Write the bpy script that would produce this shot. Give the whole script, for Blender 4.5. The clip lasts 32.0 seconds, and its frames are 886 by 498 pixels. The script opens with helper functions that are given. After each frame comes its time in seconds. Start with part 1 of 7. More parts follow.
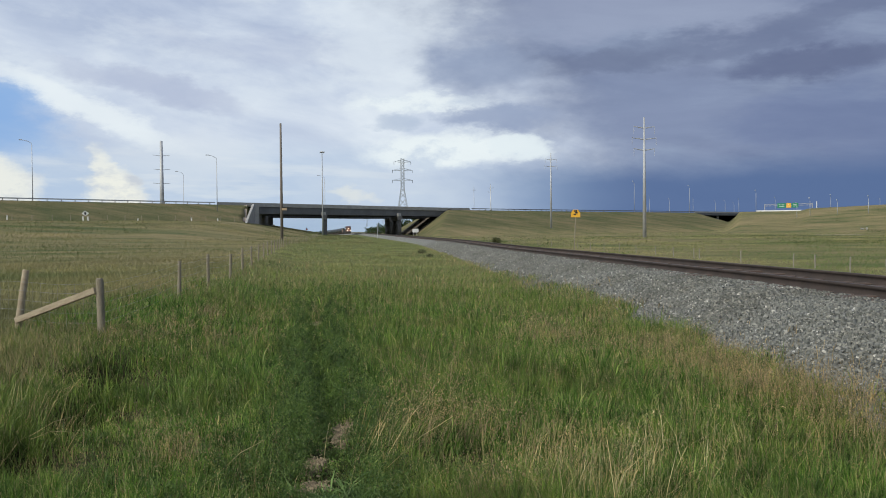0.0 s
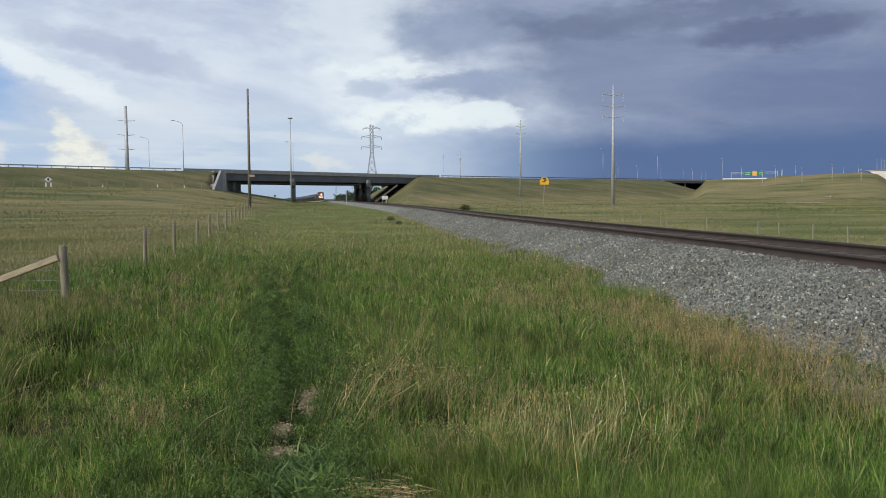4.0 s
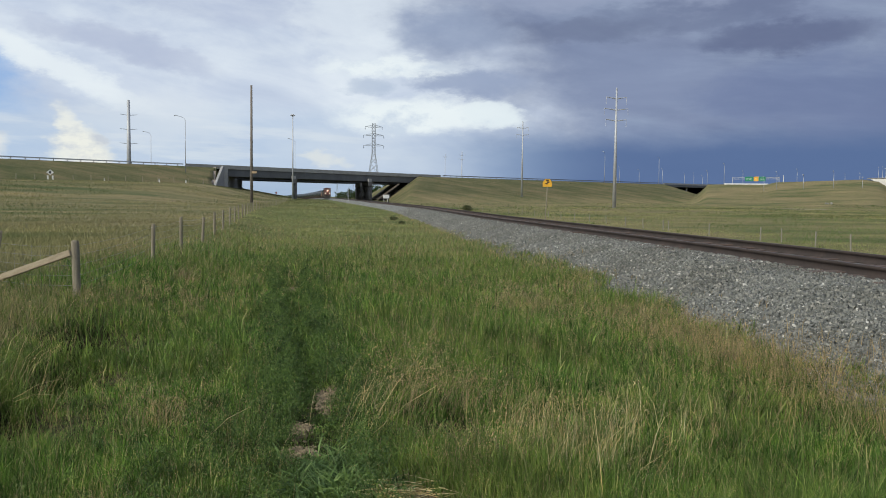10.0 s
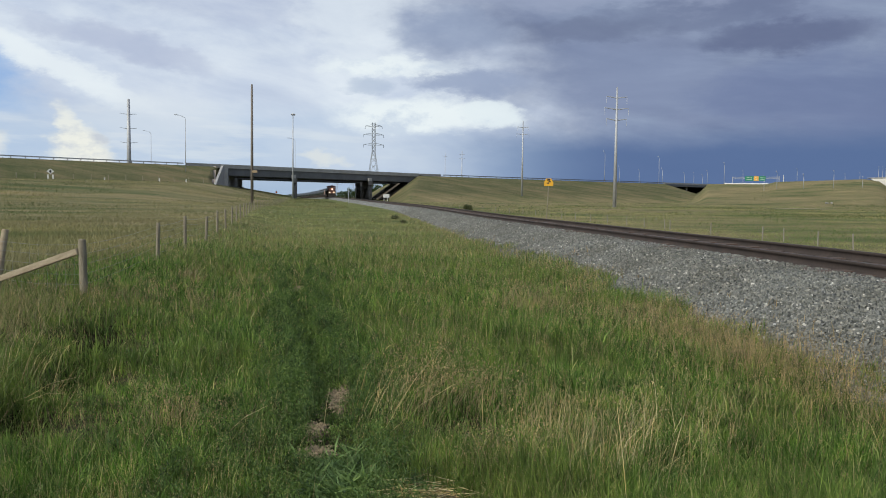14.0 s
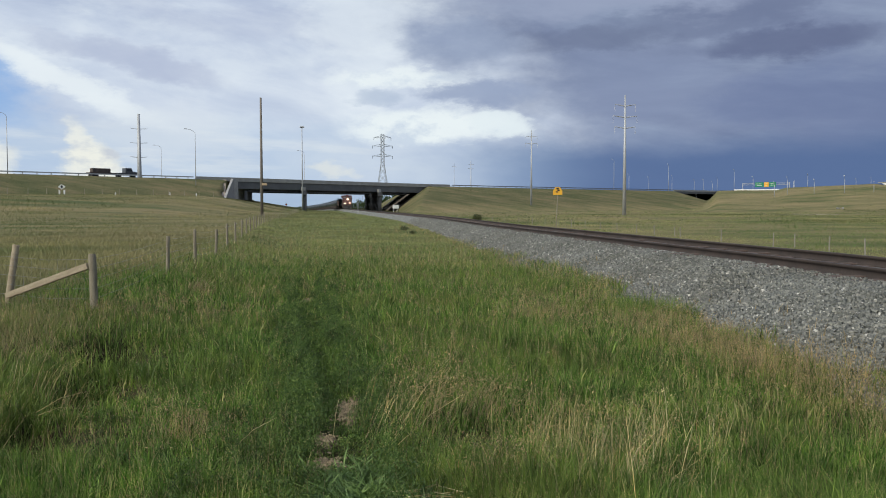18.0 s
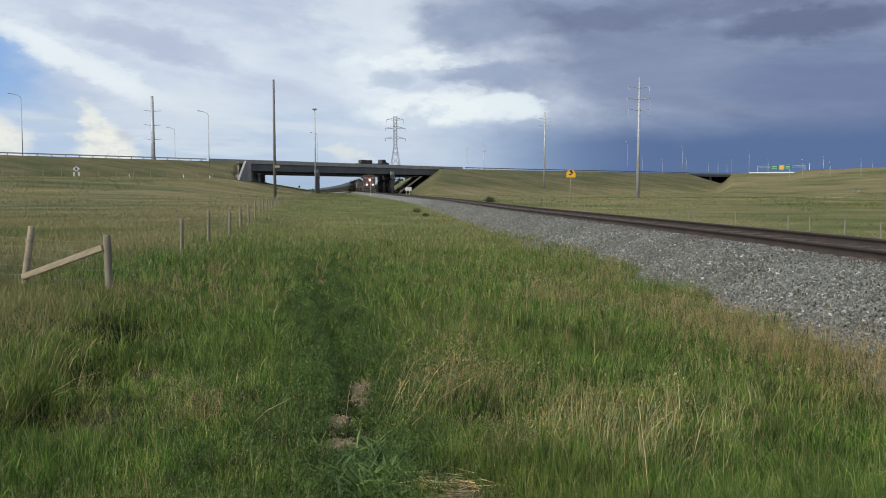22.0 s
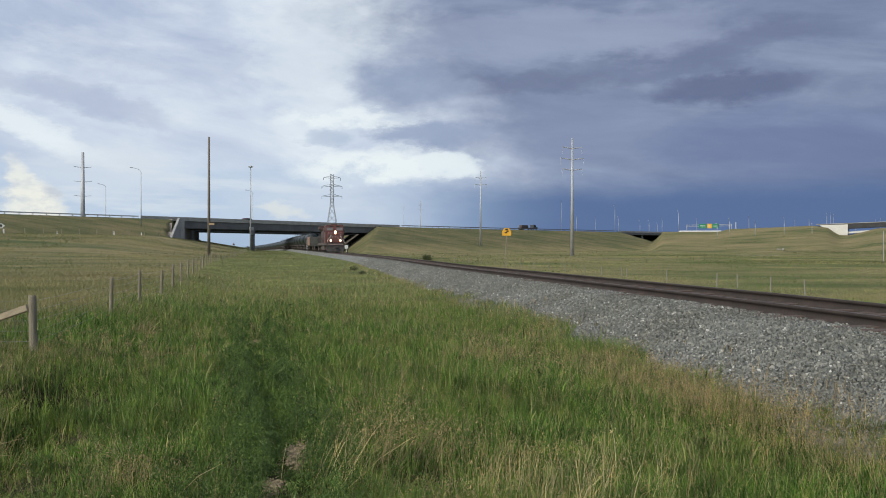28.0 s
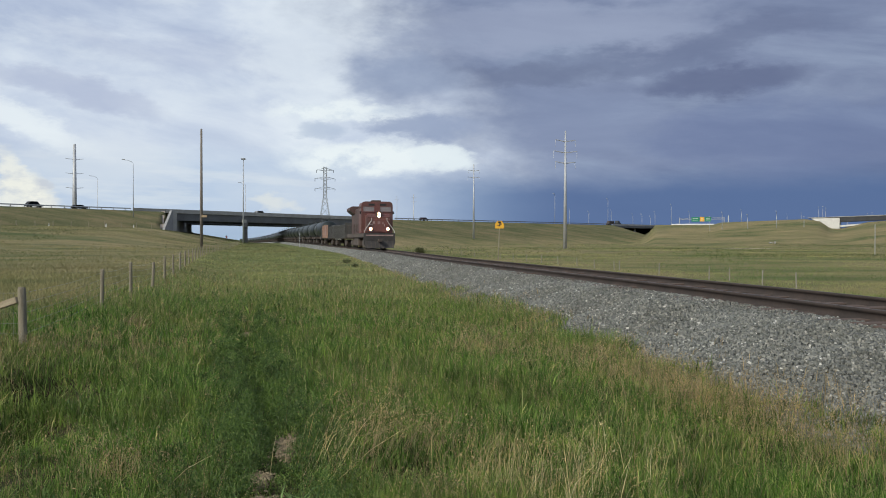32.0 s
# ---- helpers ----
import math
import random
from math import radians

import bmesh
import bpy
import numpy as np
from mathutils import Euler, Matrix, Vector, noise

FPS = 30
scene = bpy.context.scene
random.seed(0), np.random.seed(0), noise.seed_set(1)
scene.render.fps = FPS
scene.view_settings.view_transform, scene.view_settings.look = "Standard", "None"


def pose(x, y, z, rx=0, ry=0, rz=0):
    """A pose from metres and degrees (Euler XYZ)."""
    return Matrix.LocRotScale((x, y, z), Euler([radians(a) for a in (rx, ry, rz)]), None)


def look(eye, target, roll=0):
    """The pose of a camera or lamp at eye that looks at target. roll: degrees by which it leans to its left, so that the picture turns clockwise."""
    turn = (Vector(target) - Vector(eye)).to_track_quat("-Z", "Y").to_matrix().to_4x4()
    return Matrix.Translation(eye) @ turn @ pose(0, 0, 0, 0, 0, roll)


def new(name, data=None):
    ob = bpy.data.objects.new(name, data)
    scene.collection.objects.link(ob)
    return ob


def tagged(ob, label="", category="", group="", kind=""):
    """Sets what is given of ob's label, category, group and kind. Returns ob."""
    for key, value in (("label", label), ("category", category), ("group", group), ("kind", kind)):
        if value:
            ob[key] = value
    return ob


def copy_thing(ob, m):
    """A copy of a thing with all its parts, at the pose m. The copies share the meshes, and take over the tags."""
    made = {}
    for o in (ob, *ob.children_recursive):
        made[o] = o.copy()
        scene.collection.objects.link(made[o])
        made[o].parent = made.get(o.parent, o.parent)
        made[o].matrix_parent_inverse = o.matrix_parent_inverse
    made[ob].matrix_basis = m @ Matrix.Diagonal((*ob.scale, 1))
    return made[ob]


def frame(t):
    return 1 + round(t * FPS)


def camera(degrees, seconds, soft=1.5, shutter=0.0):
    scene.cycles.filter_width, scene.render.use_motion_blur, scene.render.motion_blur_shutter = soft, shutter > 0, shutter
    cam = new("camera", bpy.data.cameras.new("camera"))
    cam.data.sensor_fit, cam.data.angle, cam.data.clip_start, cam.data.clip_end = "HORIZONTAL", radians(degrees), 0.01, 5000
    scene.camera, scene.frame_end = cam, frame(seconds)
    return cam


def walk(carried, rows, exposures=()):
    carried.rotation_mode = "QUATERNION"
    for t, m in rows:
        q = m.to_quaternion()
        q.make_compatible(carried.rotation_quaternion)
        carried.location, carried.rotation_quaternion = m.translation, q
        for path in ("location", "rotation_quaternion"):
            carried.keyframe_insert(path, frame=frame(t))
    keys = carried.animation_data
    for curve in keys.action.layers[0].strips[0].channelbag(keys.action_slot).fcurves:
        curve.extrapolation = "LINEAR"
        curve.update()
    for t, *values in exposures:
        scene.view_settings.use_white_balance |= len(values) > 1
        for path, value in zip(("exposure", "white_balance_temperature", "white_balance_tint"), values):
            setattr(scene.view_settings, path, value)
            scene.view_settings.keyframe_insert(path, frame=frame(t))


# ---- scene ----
# world: x right, y ahead of the standing camera, z up; the camera stands in long grass beside a single railway track
EYE = 1.55
cam = camera(54.0, 32.0, 1.0)
PATH = [
    (0.0, pose(0.152, 0.030, 1.536, 88.73, 0.52, 0.12)),
    (0.5, pose(0.151, 0.045, 1.537, 88.33, 0.64, -0.20)),
    (1.0, pose(0.179, 0.004, 1.541, 88.10, 0.68, -0.45)),
    (1.5, pose(0.179, -0.000, 1.542, 87.54, 0.59, -0.77)),
    (2.0, pose(0.179, -0.001, 1.537, 87.16, 0.62, -1.30)),
    (2.5, pose(0.178, 0.014, 1.533, 86.88, 0.71, -1.62)),
    (4.5, pose(0.171, 0.013, 1.533, 86.27, 0.36, -1.91)),
    (5.0, pose(0.165, 0.019, 1.527, 85.96, -0.62, -0.62)),
    (5.5, pose(0.162, 0.006, 1.528, 85.96, -0.93, 0.33)),
    (6.0, pose(0.162, -0.011, 1.533, 86.21, -1.42, 1.52)),
    (6.5, pose(0.140, -0.006, 1.536, 87.54, -1.67, 0.54)),
    (7.0, pose(0.082, 0.009, 1.539, 87.27, -1.44, 0.39)),
    (7.5, pose(0.019, 0.048, 1.544, 86.37, -1.96, -0.61)),
    (8.0, pose(-0.008, 0.034, 1.549, 85.90, -1.60, -0.66)),
    (8.5, pose(-0.023, 0.029, 1.543, 85.73, -2.35, -1.15)),
    (9.0, pose(-0.015, 0.025, 1.552, 84.30, -1.71, -2.04)),
    (9.5, pose(0.013, 0.009, 1.554, 84.96, -1.20, -1.94)),
    (10.0, pose(0.036, -0.029, 1.565, 86.54, -0.63, -1.83)),
    (10.5, pose(0.031, -0.019, 1.559, 86.48, 0.12, -1.27)),
    (11.0, pose(0.001, -0.022, 1.552, 85.87, 0.17, -0.28)),
    (11.5, pose(-0.023, -0.037, 1.552, 86.19, 0.75, 0.25)),
    (12.0, pose(-0.037, -0.024, 1.554, 85.99, 0.46, -0.52)),
    (12.5, pose(-0.055, -0.009, 1.548, 85.87, 0.46, -0.85)),
    (13.0, pose(-0.066, 0.012, 1.548, 85.60, -0.61, -1.29)),
    (13.5, pose(-0.070, 0.009, 1.550, 86.09, -0.68, -2.16)),
    (14.0, pose(-0.066, 0.002, 1.557, 86.50, -0.67, -1.84)),
    (14.5, pose(-0.069, -0.014, 1.551, 87.04, -0.66, -1.18)),
    (16.5, pose(-0.055, -0.000, 1.553, 87.60, 0.01, -1.57)),
    (17.0, pose(-0.054, -0.015, 1.556, 87.48, -0.09, -1.55)),
    (17.5, pose(-0.055, -0.008, 1.552, 87.21, 0.07, -1.21)),
    (18.0, pose(-0.046, 0.004, 1.556, 87.17, 0.08, -1.22)),
    (18.5, pose(-0.047, 0.002, 1.552, 86.88, 0.22, -1.66)),
    (19.0, pose(-0.047, 0.011, 1.548, 86.35, 0.32, -1.26)),
    (19.5, pose(-0.048, -0.015, 1.555, 86.07, 0.36, -1.12)),
    (20.0, pose(-0.044, -0.007, 1.553, 86.32, 0.11, -0.73)),
    (20.5, pose(-0.048, -0.013, 1.553, 86.17, 0.05, -0.52)),
    (21.0, pose(-0.043, 0.003, 1.553, 86.25, -0.06, -0.55)),
    (21.5, pose(-0.044, -0.008, 1.553, 86.21, -0.18, -0.53)),
    (22.0, pose(-0.047, 0.002, 1.555, 86.02, 0.00, -0.38)),
    (22.5, pose(-0.054, -0.001, 1.554, 86.00, -0.15, -0.38)),
    (23.0, pose(-0.066, -0.005, 1.553, 86.02, -0.15, 0.04)),
    (23.5, pose(-0.074, -0.011, 1.552, 85.86, -0.28, 0.07)),
    (24.0, pose(-0.084, -0.011, 1.550, 86.19, -0.40, -0.58)),
    (24.5, pose(-0.079, -0.024, 1.553, 87.39, 0.06, -1.48)),
    (25.0, pose(-0.087, -0.010, 1.551, 88.07, 0.11, -2.35)),
    (25.5, pose(-0.088, -0.014, 1.556, 88.70, -0.20, -3.45)),
    (26.0, pose(-0.080, -0.002, 1.556, 88.86, -0.43, -3.98)),
    (26.5, pose(-0.068, -0.007, 1.562, 89.59, -0.69, -4.50)),
    (28.5, pose(-0.047, -0.011, 1.565, 89.82, 0.17, -4.39)),
    (29.0, pose(-0.044, -0.005, 1.560, 89.74, 0.26, -4.22)),
    (29.5, pose(-0.049, -0.002, 1.554, 89.67, 0.26, -4.31)),
    (30.0, pose(-0.048, 0.001, 1.557, 89.32, 0.12, -4.34)),
    (30.5, pose(-0.047, -0.001, 1.555, 88.91, 0.20, -4.48)),
    (31.0, pose(-0.040, 0.009, 1.560, 88.89, 0.27, -4.48)),
    (31.5, pose(-0.033, -0.002, 1.561, 89.06, 0.09, -4.70)),
    (32.0, pose(-0.030, 0.005, 1.561, 89.35, -0.14, -4.99)),
]
walk(cam, PATH)


# ---- plan ----
def interp(v, xs, ys):
    return np.interp(v, xs, ys)


def smooth(v, a, b):
    t = np.clip((v - a) / (b - a), 0, 1)
    return t * t * (3 - 2 * t)


LINE_Y = np.arange(-400.0, 2600.0, 2.0)
LINE_X = 7.55 - 0.076 * LINE_Y - (0.055 * np.cumsum(smooth(LINE_Y, 70, 120)) + 0.065 * np.cumsum(smooth(LINE_Y, 400, 740))) * 2.0


def track_x(y):
    """Centre line of the track: x over y; straight, then a gentle bend to the left before the overpass, then straight."""
    return np.interp(y, LINE_Y, LINE_X)


def grade(y):
    """The line dips a little before the overpass and falls away beyond it."""
    return np.interp(y, [15, 45, 100, 200, 320, 420, 520, 620, 700, 800, 1500], [0, -0.13, -0.17, -0.15, -0.12, -0.45, -0.95, -1.65, -2.45, -3.2, -7.5])


def fence_x(y):
    return np.interp(y, [0, 11.2, 16.5, 27.9, 55, 75, 188], [-3.2, -4.34, -4.9, -6.35, -10.6, -13.7, -27.2])


def cells(x, y, seed):
    """Smooth random values on a unit grid, 0 to 1."""
    i, j = np.floor(x).astype(np.int64), np.floor(y).astype(np.int64)
    u, v = x - i, y - j
    u, v = u * u * (3 - 2 * u), v * v * (3 - 2 * v)

    def at(a, b):
        n = (a * 374761393 + b * 668265263 + int(seed * 1013) * 974634777) & 0xFFFFFFFF
        n = ((n ^ (n >> 13)) * 1274126177) & 0xFFFFFFFF
        return ((n ^ (n >> 16)) & 0xFFFF) / 65535.0
    return (at(i, j) * (1 - u) + at(i + 1, j) * u) * (1 - v) + (at(i, j + 1) * (1 - u) + at(i + 1, j + 1) * u) * v


RAIL = 0.73          # rail head
TIE = 0.56           # sleeper top
HW = 1.4356          # length of the highway line's normal (1.03, -1)
DECK = 58.0          # width over both carriageways


def highway_d(x, y):
    """Distance from the highway's near edge, towards the camera."""
    return (346 + 1.03 * x - y) / HW


def highway_s(x, y):
    return (x + 1.03 * (y - 346)) / HW


def highway_point(s, d):
    """The point at s along the highway and d on this side of its near edge."""
    return (s / HW + d * 1.03 / HW, 346 + s * 1.03 / HW - d / HW)


def road_z(s):
    return interp(s, [-400, -170, -88, 3, 60, 210, 600], [10.6, 10.3, 10.0, 9.45, 9.5, 9.9, 10.2])


def wobble(x, y, k, seed):
    """Rolling unevenness with no repeat, about -1 to 1."""
    a, b = x * k / 2.4, y * k / 2.4
    return 2.6 * (0.62 * cells(a + 0.4 * b, b - 0.4 * a, seed) + 0.38 * cells(2.3 * a - 1.3 * b + 5.1, 2.3 * b + 1.3 * a, seed + 3) - 0.5)


HOLLOW = ((-2.76, 5.75, 0.24, 0.45), (-2.80, 7.10, 0.36, 0.45), (-3.15, 8.75, 0.28, 0.45), (0.25, 5.62, 0.24, 0.22))      # x, y, half width, half length


def ditch_x(y):
    return np.interp(y, [4.5, 5.8, 7.1, 8.8, 10], [-2.72, -2.76, -2.82, -3.17, -3.4])


def ditch(x, y, wide=0.20, shift=0.0):
    """A short washed-out rut on the fence side."""
    depth = smooth(y, 4.6, 5.3) * smooth(y, 9.6, 8.8) * (0.55 + 0.45 * np.cos(y * 3.9 - 22.3))
    return np.exp(-((x - ditch_x(y) - shift) / wide) ** 2) * depth


def ground_z(x, y):
    x, y = np.asarray(x, float), np.asarray(y, float)
    r = np.hypot(x, y)
    az = np.degrees(np.arctan2(x, np.maximum(y, 1e-3)))
    d, s, q = highway_d(x, y), highway_s(x, y), x - track_x(y)
    left = 4.2 * smooth(d, 165, 42) * smooth(q, -14, -40) * smooth(d, -75, -20)
    right = -0.55 * smooth(q, 4.5, 9.0)
    base = left + right + 0.05 * wobble(x, y, 0.35, 1.0) * smooth(r, 90, 40) + 0.25 * wobble(x, y, 0.035, 4.0) * smooth(r, 30, 120) * smooth(np.abs(q), 6, 25)
    base = base + grade(y) * smooth(d, 20, -30)
    base = base + 0.22 * smooth(x - fence_x(y), 1.7, 0.3) * smooth(r, 8.5, 11) * smooth(y, 130, 60) * (y > 0)      # low bank under the fence
    base = base + 0.30 * smooth(y, 100, 150) * smooth(y, 240, 190) * smooth(q, -5.5, -9.0) * smooth(q, -22, -12)      # crest of the verge
    base = base - 0.36 * ditch(x, y, 0.26)
    for hx, hy, ha, hb in HOLLOW:
        base = base - 0.20 * smooth(np.hypot((x - hx) / ha, (y - hy) / hb), 1.1, 0.4)
    ridge = np.where(y > 0, 1.0, 0.0)
    zr = road_z(s)
    side = zr - 0.15 - np.maximum(np.maximum(d - 3, -DECK - 3 - d), 0) / np.where(q > 0, 5.2, 4.2)
    head = np.where(q > -2, zr - np.maximum(34 - q, 0) / 1.45, np.where(q < -38.4, 99, 4.2 - (q + 38.4) / 5.8))
    road = s + 2.04 * d          # the lower road crosses the highway at a sharp angle
    cut = np.where((road > 196) & (road < 262) & (d > -21), zr - 5.9 + np.where(road < 245, (245 - road) / 7.1, (road - 245) / 2.05), 99)
    emb = np.minimum(np.minimum(side, head), cut) * ridge - 50 * (1 - ridge)
    top = interp(az, [16.6, 17.3, 17.9, 18.15, 18.7, 19.6, 22.2, 22.7, 25, 27.6, 28.4, 29.0, 29.6, 31, 33, 45], [-0.5, 0.6, 1.4, 3.0, 9.1, 9.2, 9.3, 10.5, 11.2, 11.9, 11.0, 7.4, 7.2, 10.3, 11.8, 13])
    hill = -0.55 + (top + 0.55) * smooth(r, 285, 475) + 0.35 * wobble(x, y, 0.03, 2.0) * smooth(r, 290, 330)
    hill = np.where((az > 16.6) & (az < 80) & (y > 0), hill, -50)
    far = np.where(d < -DECK - 10, interp(r, [0, 430, 900, 2500], [-4, -4, -6.0, -8.0]), -50)
    return np.maximum(np.maximum(base, emb), np.maximum(hill, far))


# ---- materials ----
def tree_of(name):
    m = bpy.data.materials.new(name)
    m.use_nodes = True
    nt = m.node_tree
    bsdf = nt.nodes["Principled BSDF"]
    return m, nt, bsdf


def node(nt, kind, **kw):
    n = nt.nodes.new(kind)
    for k, v in kw.items():
        if k in n.inputs:
            n.inputs[k].default_value = v
    return n


def ramp(nt, fac, stops):
    n = nt.nodes.new("ShaderNodeValToRGB")
    el = n.color_ramp.elements
    while len(el) < len(stops):
        el.new(0.5)
    for e, (p, c) in zip(el, stops):
        e.position, e.color = p, (*c, 1) if len(c) == 3 else c
    nt.links.new(fac, n.inputs[0])
    return n.outputs[0]


def mix(nt, fac, a, b):
    n = nt.nodes.new("ShaderNodeMix")
    n.data_type = "RGBA"
    for sock, v in ((n.inputs[0], fac), (n.inputs[6], a), (n.inputs[7], b)):
        if isinstance(v, (int, float)):
            sock.default_value = v
        elif isinstance(v, tuple):
            sock.default_value = (*v, 1)
        else:
            nt.links.new(v, sock)
    return n.outputs[2]


def math_node(nt, op, a, b=0.0, clamp=False):
    n = nt.nodes.new("ShaderNodeMath")
    n.operation, n.use_clamp = op, clamp
    for sock, v in zip(n.inputs, (a, b)):
        if isinstance(v, (int, float)):
            sock.default_value = v
        else:
            nt.links.new(v, sock)
    return n.outputs[0]


def noise_fac(nt, scale, detail=4.0, rough=0.55, coords="Object", stretch=None):
    tc = nt.nodes.new("ShaderNodeTexCoord")
    out = tc.outputs[coords]
    if stretch:
        mp = nt.nodes.new("ShaderNodeMapping")
        mp.inputs["Scale"].default_value = stretch
        nt.links.new(out, mp.inputs[0])
        out = mp.outputs[0]
    n = node(nt, "ShaderNodeTexNoise", Scale=scale, Detail=detail, Roughness=rough)
    nt.links.new(out, n.inputs["Vector"])
    return n.outputs[0]


def surface(name, colour, dark=None, scale=3.0, rough=0.7, metal=0.0, bump=0.0, bump_scale=40.0, stretch=None):
    """A worn, uneven surface: two colours mixed by large stains, varied by fine grain, with a little relief."""
    m, nt, bsdf = tree_of(name)
    dark = dark or tuple(c * 0.6 for c in colour)
    stain = ramp(nt, noise_fac(nt, scale, 5, 0.6, stretch=stretch), [(0.32, dark), (0.68, colour)])
    grain = ramp(nt, noise_fac(nt, scale * 14, 3, 0.6, stretch=stretch), [(0.3, (0.72, 0.72, 0.72)), (0.7, (1.12, 1.12, 1.12))])
    n = nt.nodes.new("ShaderNodeMix")
    n.data_type, n.blend_type = "RGBA", "MULTIPLY"
    n.inputs[0].default_value = 0.8
    nt.links.new(stain, n.inputs[6])
    nt.links.new(grain, n.inputs[7])
    nt.links.new(n.outputs[2], bsdf.inputs["Base Color"])
    bsdf.inputs["Roughness"].default_value, bsdf.inputs["Metallic"].default_value = rough, metal
    if rough > 0.9:
        bsdf.inputs["Specular IOR Level"].default_value = 0.1
    if bump:
        b = node(nt, "ShaderNodeBump", Strength=bump, Distance=0.02)
        nt.links.new(noise_fac(nt, bump_scale, 3, 0.6, stretch=stretch), b.inputs["Height"])
        nt.links.new(b.outputs[0], bsdf.inputs["Normal"])
    return m


def blades(name, stops, patch, scale=0.5, translucent=0.25, mottle=5.0, spot=1.0, drift_share=0.6):
    """Leaves of grass: each leaf its own tint, drifting over the field in patches."""
    m, nt, bsdf = tree_of(name)
    geo = nt.nodes.new("ShaderNodeNewGeometry")
    own = ramp(nt, geo.outputs["Random Per Island"], stops)
    drift = ramp(nt, noise_fac(nt, scale, 4, 0.6), [(0.43, (0, 0, 0)), (0.57, (1, 1, 1))])
    col = mix(nt, math_node(nt, "MULTIPLY", drift, drift_share), own, patch)
    spots = ramp(nt, noise_fac(nt, mottle, 3, 0.6), [(0.34, (0.42, 0.45, 0.46)), (0.50, (0.98, 1.0, 1.0)), (0.66, (1.6, 1.5, 1.3))])
    mul = nt.nodes.new("ShaderNodeMix")
    mul.data_type, mul.blend_type = "RGBA", "MULTIPLY"
    mul.inputs[0].default_value = spot
    nt.links.new(col, mul.inputs[6])
    nt.links.new(spots, mul.inputs[7])
    col = mul.outputs[2]
    nt.links.new(col, bsdf.inputs["Base Color"])
    bsdf.inputs["Roughness"].default_value = 0.55
    bsdf.inputs["Specular IOR Level"].default_value = 0.25
    tr = nt.nodes.new("ShaderNodeBsdfTranslucent")
    nt.links.new(col, tr.inputs[0])
    ms = nt.nodes.new("ShaderNodeMixShader")
    ms.inputs[0].default_value = translucent
    nt.links.new(bsdf.outputs[0], ms.inputs[1])
    nt.links.new(tr.outputs[0], ms.inputs[2])
    nt.links.new(ms.outputs[0], nt.nodes["Material Output"].inputs[0])
    return m


def glow(name, colour, strength):
    m, nt, bsdf = tree_of(name)
    bsdf.inputs["Emission Color"].default_value = (*colour, 1)
    bsdf.inputs["Emission Strength"].default_value = strength
    bsdf.inputs["Base Color"].default_value = (0.8, 0.8, 0.8, 1)
    return m


# ---- sky and sun ----
SUN_AZ, SUN_EL = 232.0, 36.0       # compass bearing from +y, clockwise: low behind the camera's left shoulder


